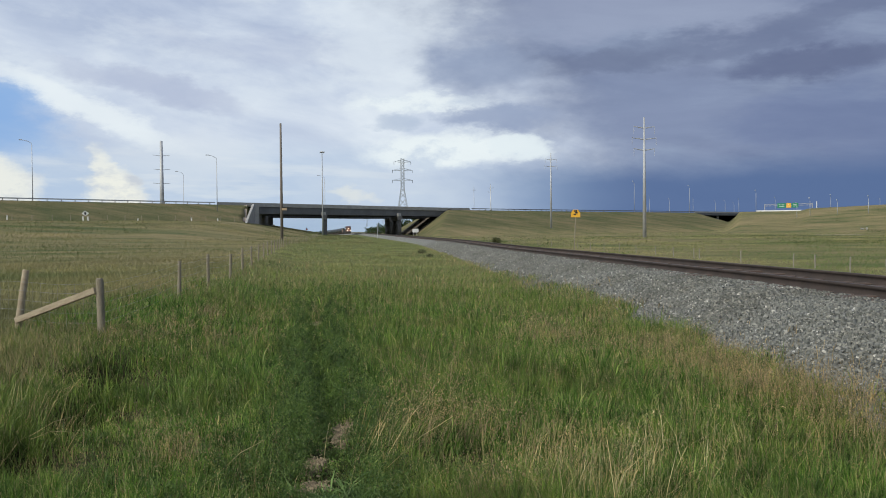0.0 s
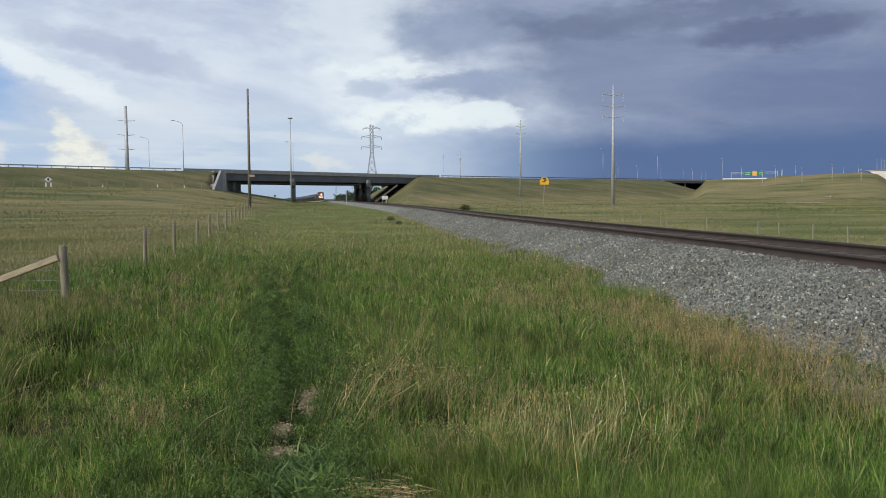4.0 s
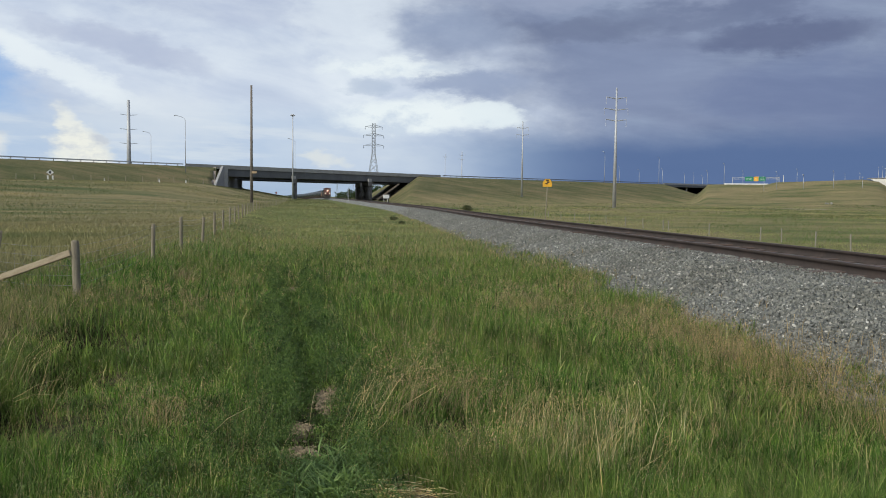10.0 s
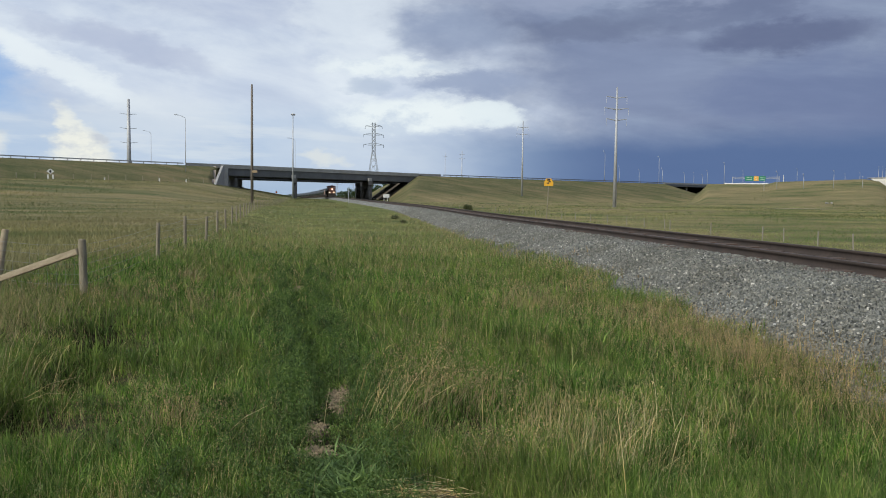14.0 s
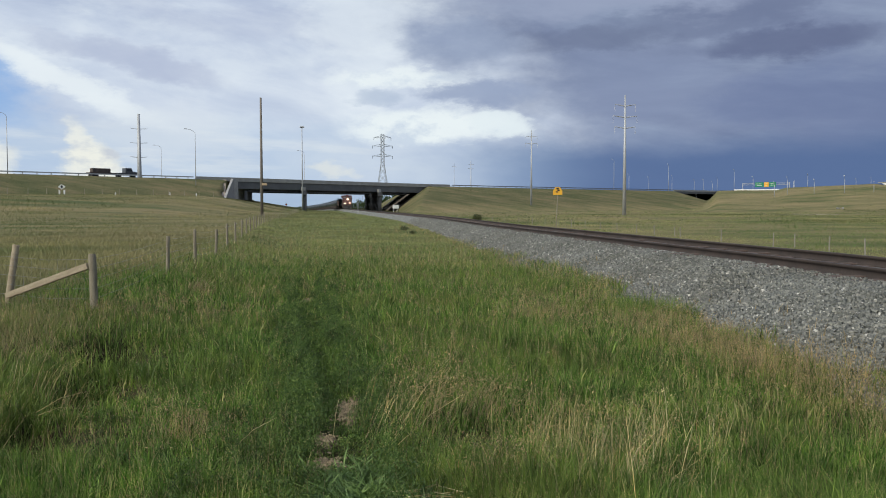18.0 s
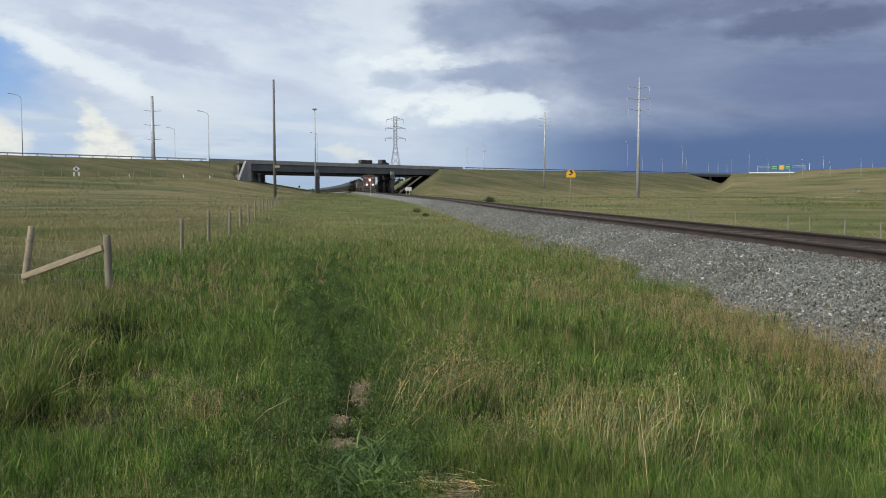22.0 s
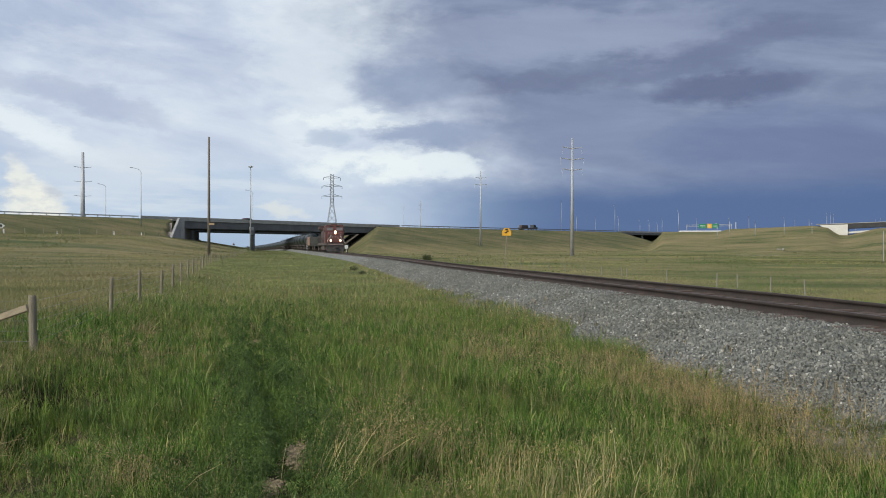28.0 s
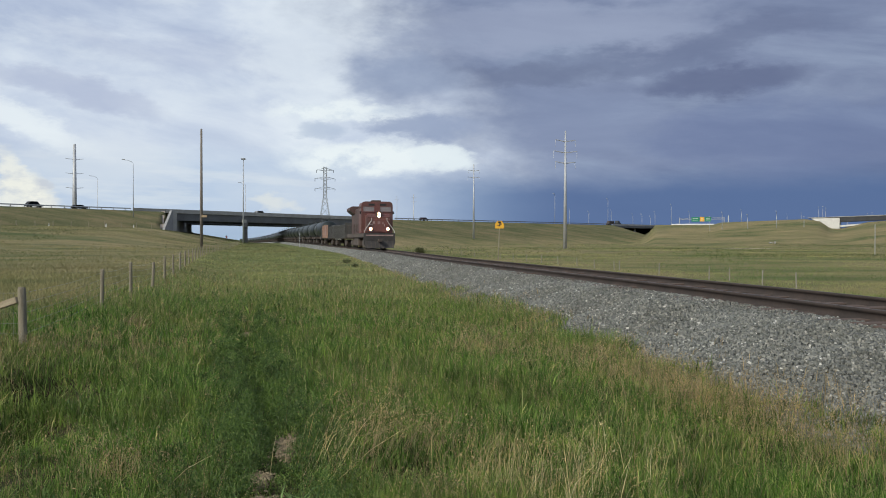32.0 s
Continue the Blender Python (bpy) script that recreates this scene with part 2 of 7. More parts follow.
def build_sky():
    w = bpy.data.worlds.new("sky")
    scene.world = w
    w.use_nodes = True
    nt = w.node_tree
    bg = nt.nodes["Background"]
    tc = nt.nodes.new("ShaderNodeTexCoord")
    sep = nt.nodes.new("ShaderNodeSeparateXYZ")
    nt.links.new(tc.outputs["Generated"], sep.inputs[0])
    vx, vy, vz = sep.outputs

    def m(op, a, b=0.0, clamp=False):
        return math_node(nt, op, a, b, clamp)

    def step(v, a, b):
        n = nt.nodes.new("ShaderNodeMapRange")
        n.interpolation_type = "SMOOTHSTEP"
        nt.links.new(v, n.inputs[0])
        n.inputs[1].default_value, n.inputs[2].default_value = a, b
        return n.outputs[0]

    az = m("MULTIPLY", m("ARCTAN2", vx, vy), 57.2958)
    el = m("MULTIPLY", m("ARCSINE", vz), 57.2958)

    def noise_at(ka, ke, detail, rough, shift, tilt=0.0, twist=0.0):
        """Cloud noise with lumps of about ka degrees along and ke degrees up."""
        n = node(nt, "ShaderNodeTexNoise", Scale=1.0, Detail=detail, Roughness=rough, Distortion=twist)
        c = nt.nodes.new("ShaderNodeCombineXYZ")
        nt.links.new(m("DIVIDE", az, ka), c.inputs[0])
        nt.links.new(m("DIVIDE", m("ADD", el, m("MULTIPLY", az, tilt)), ke), c.inputs[1])
        c.inputs[2].default_value = shift
        nt.links.new(c.outputs[0], n.inputs["Vector"])
        return n.outputs[0]

    n1 = noise_at(6.0, 3.0, 6, 0.6, 1.3)
    n2 = noise_at(7.0, 2.6, 6, 0.6, 5.7)
    n3 = noise_at(5.5, 2.4, 9, 0.60, 9.1, 0.05, 0.3)
    n4 = noise_at(15.0, 5.0, 8, 0.58, 3.3, 0.12, 0.5)
    n5 = noise_at(16.0, 3.4, 8, 0.58, 7.7, 0.07, 0.4)
    n6 = noise_at(2.6, 1.5, 7, 0.62, 4.4)
    n7 = noise_at(2.9, 1.3, 7, 0.62, 8.2)
    n8 = noise_at(9.0, 1.1, 6, 0.58, 2.1, 0.02)

    def warp(v, n, k):
        return m("ADD", v, m("MULTIPLY", m("SUBTRACT", n, 0.5), k))
    wide = (warp(az, n1, 14.0), warp(el, n2, 5.5))
    fine = (warp(warp(az, n1, 3.0), n6, 3.6), warp(warp(el, n2, 1.2), n7, 2.2))

    def blob(a, e, ra, re, soft=0.6, tilt=0.0, by=wide):
        """An uneven patch of cloud round azimuth a and height e."""
        da = m("DIVIDE", m("SUBTRACT", by[0], a), ra)
        de = m("DIVIDE", m("SUBTRACT", m("SUBTRACT", by[1], m("MULTIPLY", m("SUBTRACT", by[0], a), tilt)), e), re)
        q = m("ADD", m("MULTIPLY", da, da), m("MULTIPLY", de, de))
        return step(q, 1.0 + soft, 1.0 - soft)

    azw, elw = wide
    sky = nt.nodes.new("ShaderNodeTexSky")
    sky.sky_type, sky.sun_disc = "NISHITA", False
    sky.sun_elevation, sky.sun_rotation = radians(SUN_EL), radians(SUN_AZ)
    blue = nt.nodes.new("ShaderNodeMix")
    blue.data_type, blue.blend_type = "RGBA", "MULTIPLY"
    blue.inputs[0].default_value = 1.0
    nt.links.new(sky.outputs[0], blue.inputs[6])
    blue.inputs[7].default_value = (0.11, 0.105, 0.10, 1)
    col = blue.outputs[2]
    # thin bright cloud over most of the sky, with an open blue gap low on the left
    light = ramp(nt, n4, [(0.30, (0.46, 0.51, 0.67)), (0.50, (0.61, 0.65, 0.78)), (0.70, (0.78, 0.80, 0.88))])
    light = mix(nt, m("MULTIPLY", step(n3, 0.42, 0.70), 0.45), light, (0.84, 0.86, 0.91))
    light = mix(nt, m("MULTIPLY", blob(-18.5, 9.0, 5.0, 0.8, 0.9, -0.22, fine), 0.6), light, (0.44, 0.47, 0.63))
    light = mix(nt, m("MULTIPLY", blob(-12.0, 11.5, 6.0, 1.2, 0.95, -0.1), 0.35), light, (0.47, 0.50, 0.66))
    gap = m("MULTIPLY", blob(-29.5, 7.3, 5.4, 2.8, 0.7, -0.25, fine), 0.92)
    col = mix(nt, m("SUBTRACT", 1.0, gap), (0.27, 0.44, 0.76), light)
    veil = m("MULTIPLY", m("MULTIPLY", step(elw, 7.0, 3.0), step(az, 4.0, -8.0)), 0.8)
    layer = ramp(nt, n5, [(0.3, (0.46, 0.56, 0.74)), (0.7, (0.64, 0.69, 0.79))])
    layer = mix(nt, m("MULTIPLY", step(n8, 0.5, 0.66), 0.55), layer, (0.78, 0.79, 0.82))
    col = mix(nt, veil, col, layer)
    col = mix(nt, m("MULTIPLY", blob(-22.6, 7.7, 5.2, 0.9, 0.8, -0.42, fine), 0.85), col, (0.88, 0.89, 0.92))
    col = mix(nt, m("MULTIPLY", blob(-16.5, 4.6, 4.5, 1.7, 0.95, 0.0, fine), 0.5), col, (0.78, 0.79, 0.84))
    warm = ramp(nt, n6, [(0.34, (0.64, 0.64, 0.69)), (0.52, (0.93, 0.88, 0.80))])
    col = mix(nt, m("MULTIPLY", blob(-20.9, 2.4, 1.9, 1.0, 0.7, -0.2, fine), 0.9), col, warm)
    col = mix(nt, m("MULTIPLY", blob(-20.9, 3.4, 1.5, 1.2, 0.8, -0.7, fine), 0.85), col, warm)
    col = mix(nt, m("MULTIPLY", blob(-28.0, 2.9, 2.9, 2.0, 0.6, -0.25, fine), 0.9), col, warm)
    col = mix(nt, m("MULTIPLY", blob(-3.5, 13.0, 4.5, 5.5, 0.95), 0.5), col, (0.90, 0.91, 0.94))
    col = mix(nt, m("MULTIPLY", blob(-6.0, 2.35, 1.5, 0.42, 0.9, 0.0, fine), 0.6), col, (0.86, 0.82, 0.76))
    # storm on the right: layered, with a paler veil of rain and a deep blue foot
    storm = ramp(nt, n5, [(0.30, (0.158, 0.188, 0.310)), (0.50, (0.222, 0.257, 0.390)), (0.72, (0.35, 0.40, 0.54))])
    storm = mix(nt, m("MULTIPLY", step(n3, 0.40, 0.68), 0.35), storm, (0.28, 0.31, 0.45))
    storm = mix(nt, m("MULTIPLY", blob(14.5, 7.0, 7.0, 2.2, 0.9), 0.6), storm, (0.27, 0.31, 0.46))
    storm = mix(nt, m("MULTIPLY", blob(23.0, 9.9, 5.0, 0.9, 0.8, 0.04, fine), 0.75), storm, (0.125, 0.145, 0.255))
    storm = mix(nt, m("MULTIPLY", blob(21.0, 12.0, 9.0, 1.0, 0.9, 0.10), 0.6), storm, (0.155, 0.18, 0.295))
    storm = mix(nt, m("MULTIPLY", blob(13.0, 13.6, 9.0, 1.5, 0.9), 0.65), storm, (0.37, 0.40, 0.54))
    storm = mix(nt, m("MULTIPLY", blob(27.0, 6.3, 8.0, 2.4, 0.9), 0.6), storm, (0.165, 0.205, 0.365))
    storm = mix(nt, m("MULTIPLY", blob(10.0, 10.5, 6.0, 0.7, 0.9, 0.0, fine), 0.6), storm, (0.165, 0.19, 0.30))
    edge = m("ADD", azw, m("MULTIPLY", m("SUBTRACT", elw, 5.0), 0.75))
    dark = m("MULTIPLY", step(edge, 1.0, 14.0), step(az, 150.0, 100.0))
    col = mix(nt, dark, col, storm)
    col = mix(nt, m("MULTIPLY", blob(2.8, 10.6, 3.6, 1.2, 0.9, 0.0, fine), 0.6), col, (0.30, 0.35, 0.50))
    bank = m("MULTIPLY", step(warp(el, n2, 2.0), 5.2, 2.8), step(az, -6.0, 10.0))
    bank = m("MULTIPLY", bank, step(az, 120.0, 70.0))
    deep = mix(nt, step(az, 0.0, 14.0), (0.27, 0.37, 0.56), (0.108, 0.165, 0.325))
    col = mix(nt, m("MULTIPLY", bank, 0.95), col, deep)
    # bright break in the middle, dark lobes hanging over it
    white = ramp(nt, n6, [(0.34, (0.66, 0.71, 0.81)), (0.52, (0.93, 0.94, 0.94))])
    col = mix(nt, m("MULTIPLY", blob(-1.8, 8.3, 4.0, 0.55, 0.9, 0.03, fine), 0.7), col, white)
    col = mix(nt, m("MULTIPLY", blob(3.4, 7.3, 3.4, 0.8, 0.8, -0.03, fine), 0.8), col, (0.31, 0.36, 0.52))
    col = mix(nt, m("MULTIPLY", blob(-3.0, 7.0, 1.7, 0.5, 0.9, 0.0, fine), 0.5), col, (0.40, 0.47, 0.62))
    col = mix(nt, m("MULTIPLY", blob(0.6, 5.1, 5.6, 1.1, 0.8, 0.0, fine), 0.85), col, white)
    col = mix(nt, m("MULTIPLY", blob(4.9, 5.3, 1.9, 0.9, 0.7, 0.0, fine), 0.85), col, (0.84, 0.87, 0.90))
    haze = m("MULTIPLY", step(el, 1.9, 0.2), step(az, 6.0, -4.0))
    col = mix(nt, m("MULTIPLY", haze, 0.75), col, (0.36, 0.46, 0.62))
    # below the horizon: dull earth
    col = mix(nt, step(el, 0.0, -2.0), col, (0.10, 0.11, 0.07))
    tint = nt.nodes.new("ShaderNodeMix")
    tint.data_type, tint.blend_type = "RGBA", "MULTIPLY"
    tint.inputs[0].default_value = 1.0
    nt.links.new(col, tint.inputs[6])
    tint.inputs[7].default_value = (0.915, 0.985, 0.995, 1)
    nt.links.new(tint.outputs[2], bg.inputs[0])
    bg.inputs[1].default_value = 1.0
    sun = new("sun", bpy.data.lights.new("sun", "SUN"))
    sun.data.energy, sun.data.angle, sun.data.color = 3.0, radians(4), (1.0, 0.95, 0.82)
    a, e = radians(SUN_AZ), radians(SUN_EL)
    way = Vector((math.sin(a) * math.cos(e), math.cos(a) * math.cos(e), math.sin(e)))
    sun.matrix_world = look(way * 50, (0, 0, 0))


build_sky()

M_CONCRETE = surface("concrete", (0.42, 0.41, 0.38), (0.30, 0.29, 0.27), 0.4, 0.85, bump=0.3, bump_scale=6)
M_PIER = surface("dark_weathered_concrete", (0.20, 0.195, 0.185), (0.13, 0.125, 0.12), 0.4, 0.9)
# girder colour lifted and slightly blued to imitate distance haze
M_GIRDER = surface("hazed_girder", (0.15, 0.155, 0.16), (0.105, 0.108, 0.11), 0.3, 0.75)
M_ASPHALT = surface("asphalt", (0.06, 0.06, 0.058), (0.045, 0.045, 0.045), 0.5, 0.9)
M_STEEL = surface("galvanised_steel", (0.50, 0.51, 0.52), (0.40, 0.41, 0.42), 0.8, 0.55, 0.25)
M_DULL_STEEL = surface("dull_darkened_steel", (0.17, 0.17, 0.165), (0.11, 0.11, 0.105), 0.8, 0.75, 0.1)
M_POLE_WOOD = surface("old_pole_wood", (0.22, 0.19, 0.16), (0.14, 0.12, 0.10), 2.0, 0.85, stretch=(6, 6, 0.4), bump=0.5)
M_POST = surface("weathered_post_wood", (0.33, 0.29, 0.21), (0.20, 0.17, 0.12), 2.5, 0.85, stretch=(9, 9, 0.8), bump=0.7, bump_scale=25)
M_PLANK = surface("pale_brace_wood", (0.42, 0.35, 0.24), (0.30, 0.24, 0.16), 2.5, 0.8, stretch=(1.2, 8, 8), bump=0.5)
M_RUST = surface("rusty_rail_steel", (0.062, 0.044, 0.036), (0.036, 0.028, 0.024), 1.5, 0.8, 0.2)
M_RAILTOP = surface("worn_rail_head", (0.15, 0.125, 0.11), (0.09, 0.075, 0.066), 1.0, 0.6, 0.5)
M_TIE = surface("creosoted_sleeper", (0.135, 0.090, 0.070), (0.07, 0.052, 0.044), 1.5, 0.9, stretch=(1, 8, 8))
M_WIRE = surface("fence_wire", (0.36, 0.36, 0.35), (0.26, 0.25, 0.24), 4, 0.5, 0.6)
M_YELLOW = surface("yellow_sign_sheeting", (0.80, 0.42, 0.03), (0.70, 0.36, 0.03), 3, 0.45)
M_BLACK = surface("black_paint", (0.02, 0.02, 0.02), (0.012, 0.012, 0.012), 3, 0.5)
M_WHITE = surface("white_paint", (0.78, 0.78, 0.76), (0.66, 0.66, 0.63), 3, 0.5)
M_GREEN_SIGN = surface("green_sign_sheeting", (0.01, 0.22, 0.11), (0.01, 0.18, 0.09), 3, 0.45)


# ---- mesh helpers ----
def mesh_from(name, verts, faces, mat, smooth_shade=False):
    me = bpy.data.meshes.new(name)
    me.from_pydata([tuple(map(float, v)) for v in verts], [], [tuple(f) for f in faces])
    me.materials.append(mat)
    if smooth_shade:
        me.polygons.foreach_set("use_smooth", [True] * len(me.polygons))
    me.update()
    return me


def quads_mesh(name, verts, quads, mat, smooth_shade=False):
    """A large mesh from arrays of vertices and quads (or triangles)."""
    v, q = np.asarray(verts, np.float32), np.asarray(quads, np.int32)
    me = bpy.data.meshes.new(name)
    me.vertices.add(len(v))
    me.vertices.foreach_set("co", v.ravel())
    k = q.shape[1]
    me.loops.add(q.size)
    me.loops.foreach_set("vertex_index", q.ravel())
    me.polygons.add(len(q))
    me.polygons.foreach_set("loop_start", np.arange(0, q.size, k, dtype=np.int32))
    me.polygons.foreach_set("loop_total", np.full(len(q), k, np.int32))
    me.materials.append(mat)
    me.update(calc_edges=True)
    if smooth_shade:
        me.polygons.foreach_set("use_smooth", np.ones(len(q), bool))
    return me


def box_bm(bm, lo, hi, bevel=0.0):
    c = [(a + b) / 2 for a, b in zip(lo, hi)]
    r = bmesh.ops.create_cube(bm, size=1.0, matrix=Matrix.Translation(c) @ Matrix.Diagonal((hi[0] - lo[0], hi[1] - lo[1], hi[2] - lo[2], 1)))
    if bevel:
        es = list({e for v in r["verts"] for e in v.link_edges})
        bmesh.ops.bevel(bm, geom=es, offset=bevel, segments=2, affect="EDGES", profile=0.6)
    return r


def tube_bm(bm, a, b, r1, r2=None, n=10, caps=True):
    """A tapered round bar from a to b."""
    a, b = Vector(a), Vector(b)
    r2 = r1 if r2 is None else r2
    turn = (b - a).to_track_quat("Z", "Y").to_matrix().to_4x4()
    return bmesh.ops.create_cone(bm, cap_ends=caps, segments=n, radius1=r1, radius2=r2, depth=(b - a).length,
                                 matrix=Matrix.Translation((a + b) / 2) @ turn)


def extrude_bm(bm, outline, lo, hi, axis="x"):
    """A prism: an outline (pairs in the plane across the axis) drawn from lo to hi along the axis."""
    def at(p, k):
        return {"x": (k, p[0], p[1]), "y": (p[0], k, p[1]), "z": (p[0], p[1], k)}[axis]
    A, B = [bm.verts.new(at(p, lo)) for p in outline], [bm.verts.new(at(p, hi)) for p in outline]
    n = len(outline)
    for i in range(n):
        bm.faces.new((A[i], A[(i + 1) % n], B[(i + 1) % n], B[i]))
    bm.faces.new(A[::-1])
    bm.faces.new(B)
    bmesh.ops.recalc_face_normals(bm, faces=bm.faces[:])


def part(name, bm, material, parent=None, label="", smooth_shade=False, at=None):
    me = bpy.data.meshes.new(name)
    bm.to_mesh(me)
    bm.free()
    me.materials.append(material)
    if smooth_shade:
        me.polygons.foreach_set("use_smooth", [True] * len(me.polygons))
    ob = new(name, me)
    if parent is not None:
        ob.parent = parent
    if at is not None:
        ob.matrix_basis = at
    if label:
        ob["label"] = label
    return ob


def share(ob, at, parent=None):
    """Another object on the same mesh."""
    o = new(ob.name.split(".")[0], ob.data)
    o.parent = parent if parent is not None else ob.parent
    o.matrix_basis = at
    return o


def empty(name, x=0, y=0, z=0, rz=0, **tags):
    ob = new(name)
    ob.matrix_basis = pose(x, y, z, 0, 0, rz)
    return tagged(ob, **tags)


def polar(az, r):
    return r * math.sin(radians(az)), r * math.cos(radians(az))


# ---- ground ----
def field_material():
    m, nt, bsdf = tree_of("prairie_grass_field")
    big = noise_fac(nt, 0.018, 5, 0.62, "Object", (1, 1.8, 1))
    mid = noise_fac(nt, 0.11, 5, 0.65, "Object", (0.6, 1.5, 1))
    fine = noise_fac(nt, 2.2, 6, 0.7)
    a = ramp(nt, big, [(0.40, (0.078, 0.104, 0.042)), (0.47, (0.190, 0.172, 0.086)), (0.56, (0.280, 0.222, 0.124))])
    b = ramp(nt, mid, [(0.34, (0.068, 0.096, 0.036)), (0.50, (0.190, 0.170, 0.084)), (0.66, (0.300, 0.235, 0.132))])
    c = mix(nt, 0.55, a, b)
    tc = nt.nodes.new("ShaderNodeTexCoord")
    sep = nt.nodes.new("ShaderNodeSeparateXYZ")
    nt.links.new(tc.outputs["Object"], sep.inputs[0])
    px, py = sep.outputs[0], sep.outputs[1]
    ragged = math_node(nt, "MULTIPLY", math_node(nt, "SUBTRACT", noise_fac(nt, 0.35, 4, 0.6), 0.5), 6.0)
    west = math_node(nt, "ADD", math_node(nt, "ADD", px, math_node(nt, "MULTIPLY", py, 0.145)), math_node(nt, "ADD", 3.6, ragged))
    east = math_node(nt, "ADD", math_node(nt, "ADD", px, math_node(nt, "MULTIPLY", py, 0.076)), math_node(nt, "MULTIPLY", math_node(nt, "MAXIMUM", math_node(nt, "SUBTRACT", py, 95.0), 0.0), 0.055))
    strip = math_node(nt, "MULTIPLY", math_node(nt, "MULTIPLY", west, 0.7, True), math_node(nt, "SUBTRACT", 5.0, east, True))
    verge_tint = ramp(nt, mid, [(0.34, (0.085, 0.115, 0.038)), (0.50, (0.130, 0.150, 0.056)), (0.66, (0.200, 0.195, 0.086))])
    # thatch tint darkened to include the shade between the near grass blades
    shaded_thatch = ramp(nt, noise_fac(nt, 7.0, 4, 0.6), [(0.35, (0.018, 0.018, 0.009)), (0.65, (0.058, 0.052, 0.026))])
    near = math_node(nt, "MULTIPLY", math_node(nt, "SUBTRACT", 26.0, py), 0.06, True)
    off = math_node(nt, "MULTIPLY", math_node(nt, "SUBTRACT", math_node(nt, "ADD", math_node(nt, "MULTIPLY", px, 1.03), 346.0), py), 1 / HW)
    bank = math_node(nt, "MULTIPLY", math_node(nt, "SUBTRACT", math_node(nt, "ADD", 50.0, math_node(nt, "MULTIPLY", ragged, 2.0)), off), 0.07, True)
    bank_tint = ramp(nt, mid, [(0.36, (0.072, 0.088, 0.038)), (0.50, (0.115, 0.112, 0.056)), (0.64, (0.175, 0.145, 0.080))])
    c = mix(nt, math_node(nt, "MULTIPLY", bank, 0.85), c, bank_tint)
    c = mix(nt, strip, c, mix(nt, near, verge_tint, shaded_thatch))
    g = ramp(nt, fine, [(0.3, (0.70, 0.72, 0.68)), (0.7, (1.22, 1.2, 1.15))])
    n = nt.nodes.new("ShaderNodeMix")
    n.data_type, n.blend_type = "RGBA", "MULTIPLY"
    n.inputs[0].default_value = 0.9
    nt.links.new(c, n.inputs[6])
    nt.links.new(g, n.inputs[7])
    nt.links.new(n.outputs[2], bsdf.inputs["Base Color"])
    bsdf.inputs["Roughness"].default_value = 0.95
    bsdf.inputs["Specular IOR Level"].default_value = 0.1
    bp = node(nt, "ShaderNodeBump", Strength=0.8, Distance=0.25)
    nt.links.new(noise_fac(nt, 1.2, 6, 0.7), bp.inputs["Height"])
    nt.links.new(bp.outputs[0], bsdf.inputs["Normal"])
    return m


M_FIELD = field_material()


def build_ground():
    az = np.radians(np.concatenate([np.arange(-180, -42, 4.0), np.arange(-42, 44, 0.22), np.arange(44, 180, 4.0)]))
    rr = np.concatenate([[0.0], np.geomspace(0.6, 180, 230), np.arange(182, 620, 2.2), np.geomspace(625, 4900, 50)])
    A, R = np.meshgrid(az, rr, indexing="ij")
    X, Y = R * np.sin(A), R * np.cos(A)
    Z = ground_z(X, Y)
    n, k = X.shape
    i, j = np.meshgrid(np.arange(n), np.arange(k - 1), indexing="ij")
    i2 = (i + 1) % n
    q = np.stack([i * k + j, i * k + j + 1, i2 * k + j + 1, i2 * k + j], -1).reshape(-1, 4)
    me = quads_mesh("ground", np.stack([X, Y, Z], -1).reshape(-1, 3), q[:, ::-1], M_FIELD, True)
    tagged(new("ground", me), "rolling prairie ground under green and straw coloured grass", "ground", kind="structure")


build_ground()


# ---- railway ----
def sweep(name, outline, y0, y1, mat, step_near=1.0, closed=True, smooth_shade=False):
    """A profile (q across the track, z) drawn along the track."""
    ys = [y0]
    while ys[-1] < y1:
        ys.append(ys[-1] + max(step_near, abs(ys[-1]) * 0.02))
    ys = np.array(ys)
    xs = track_x(ys)
    k = len(outline)
    verts = np.array([(x + q, y, z + g) for x, y, g in zip(xs, ys, grade(ys)) for q, z in outline])
    quads = [(i * k + j, (i + 1) * k + j, (i + 1) * k + (j + 1) % k, i * k + (j + 1) % k)
             for i in range(len(ys) - 1) for j in range(k if closed else k - 1)]
    return quads_mesh(name, verts, quads, mat, smooth_shade)


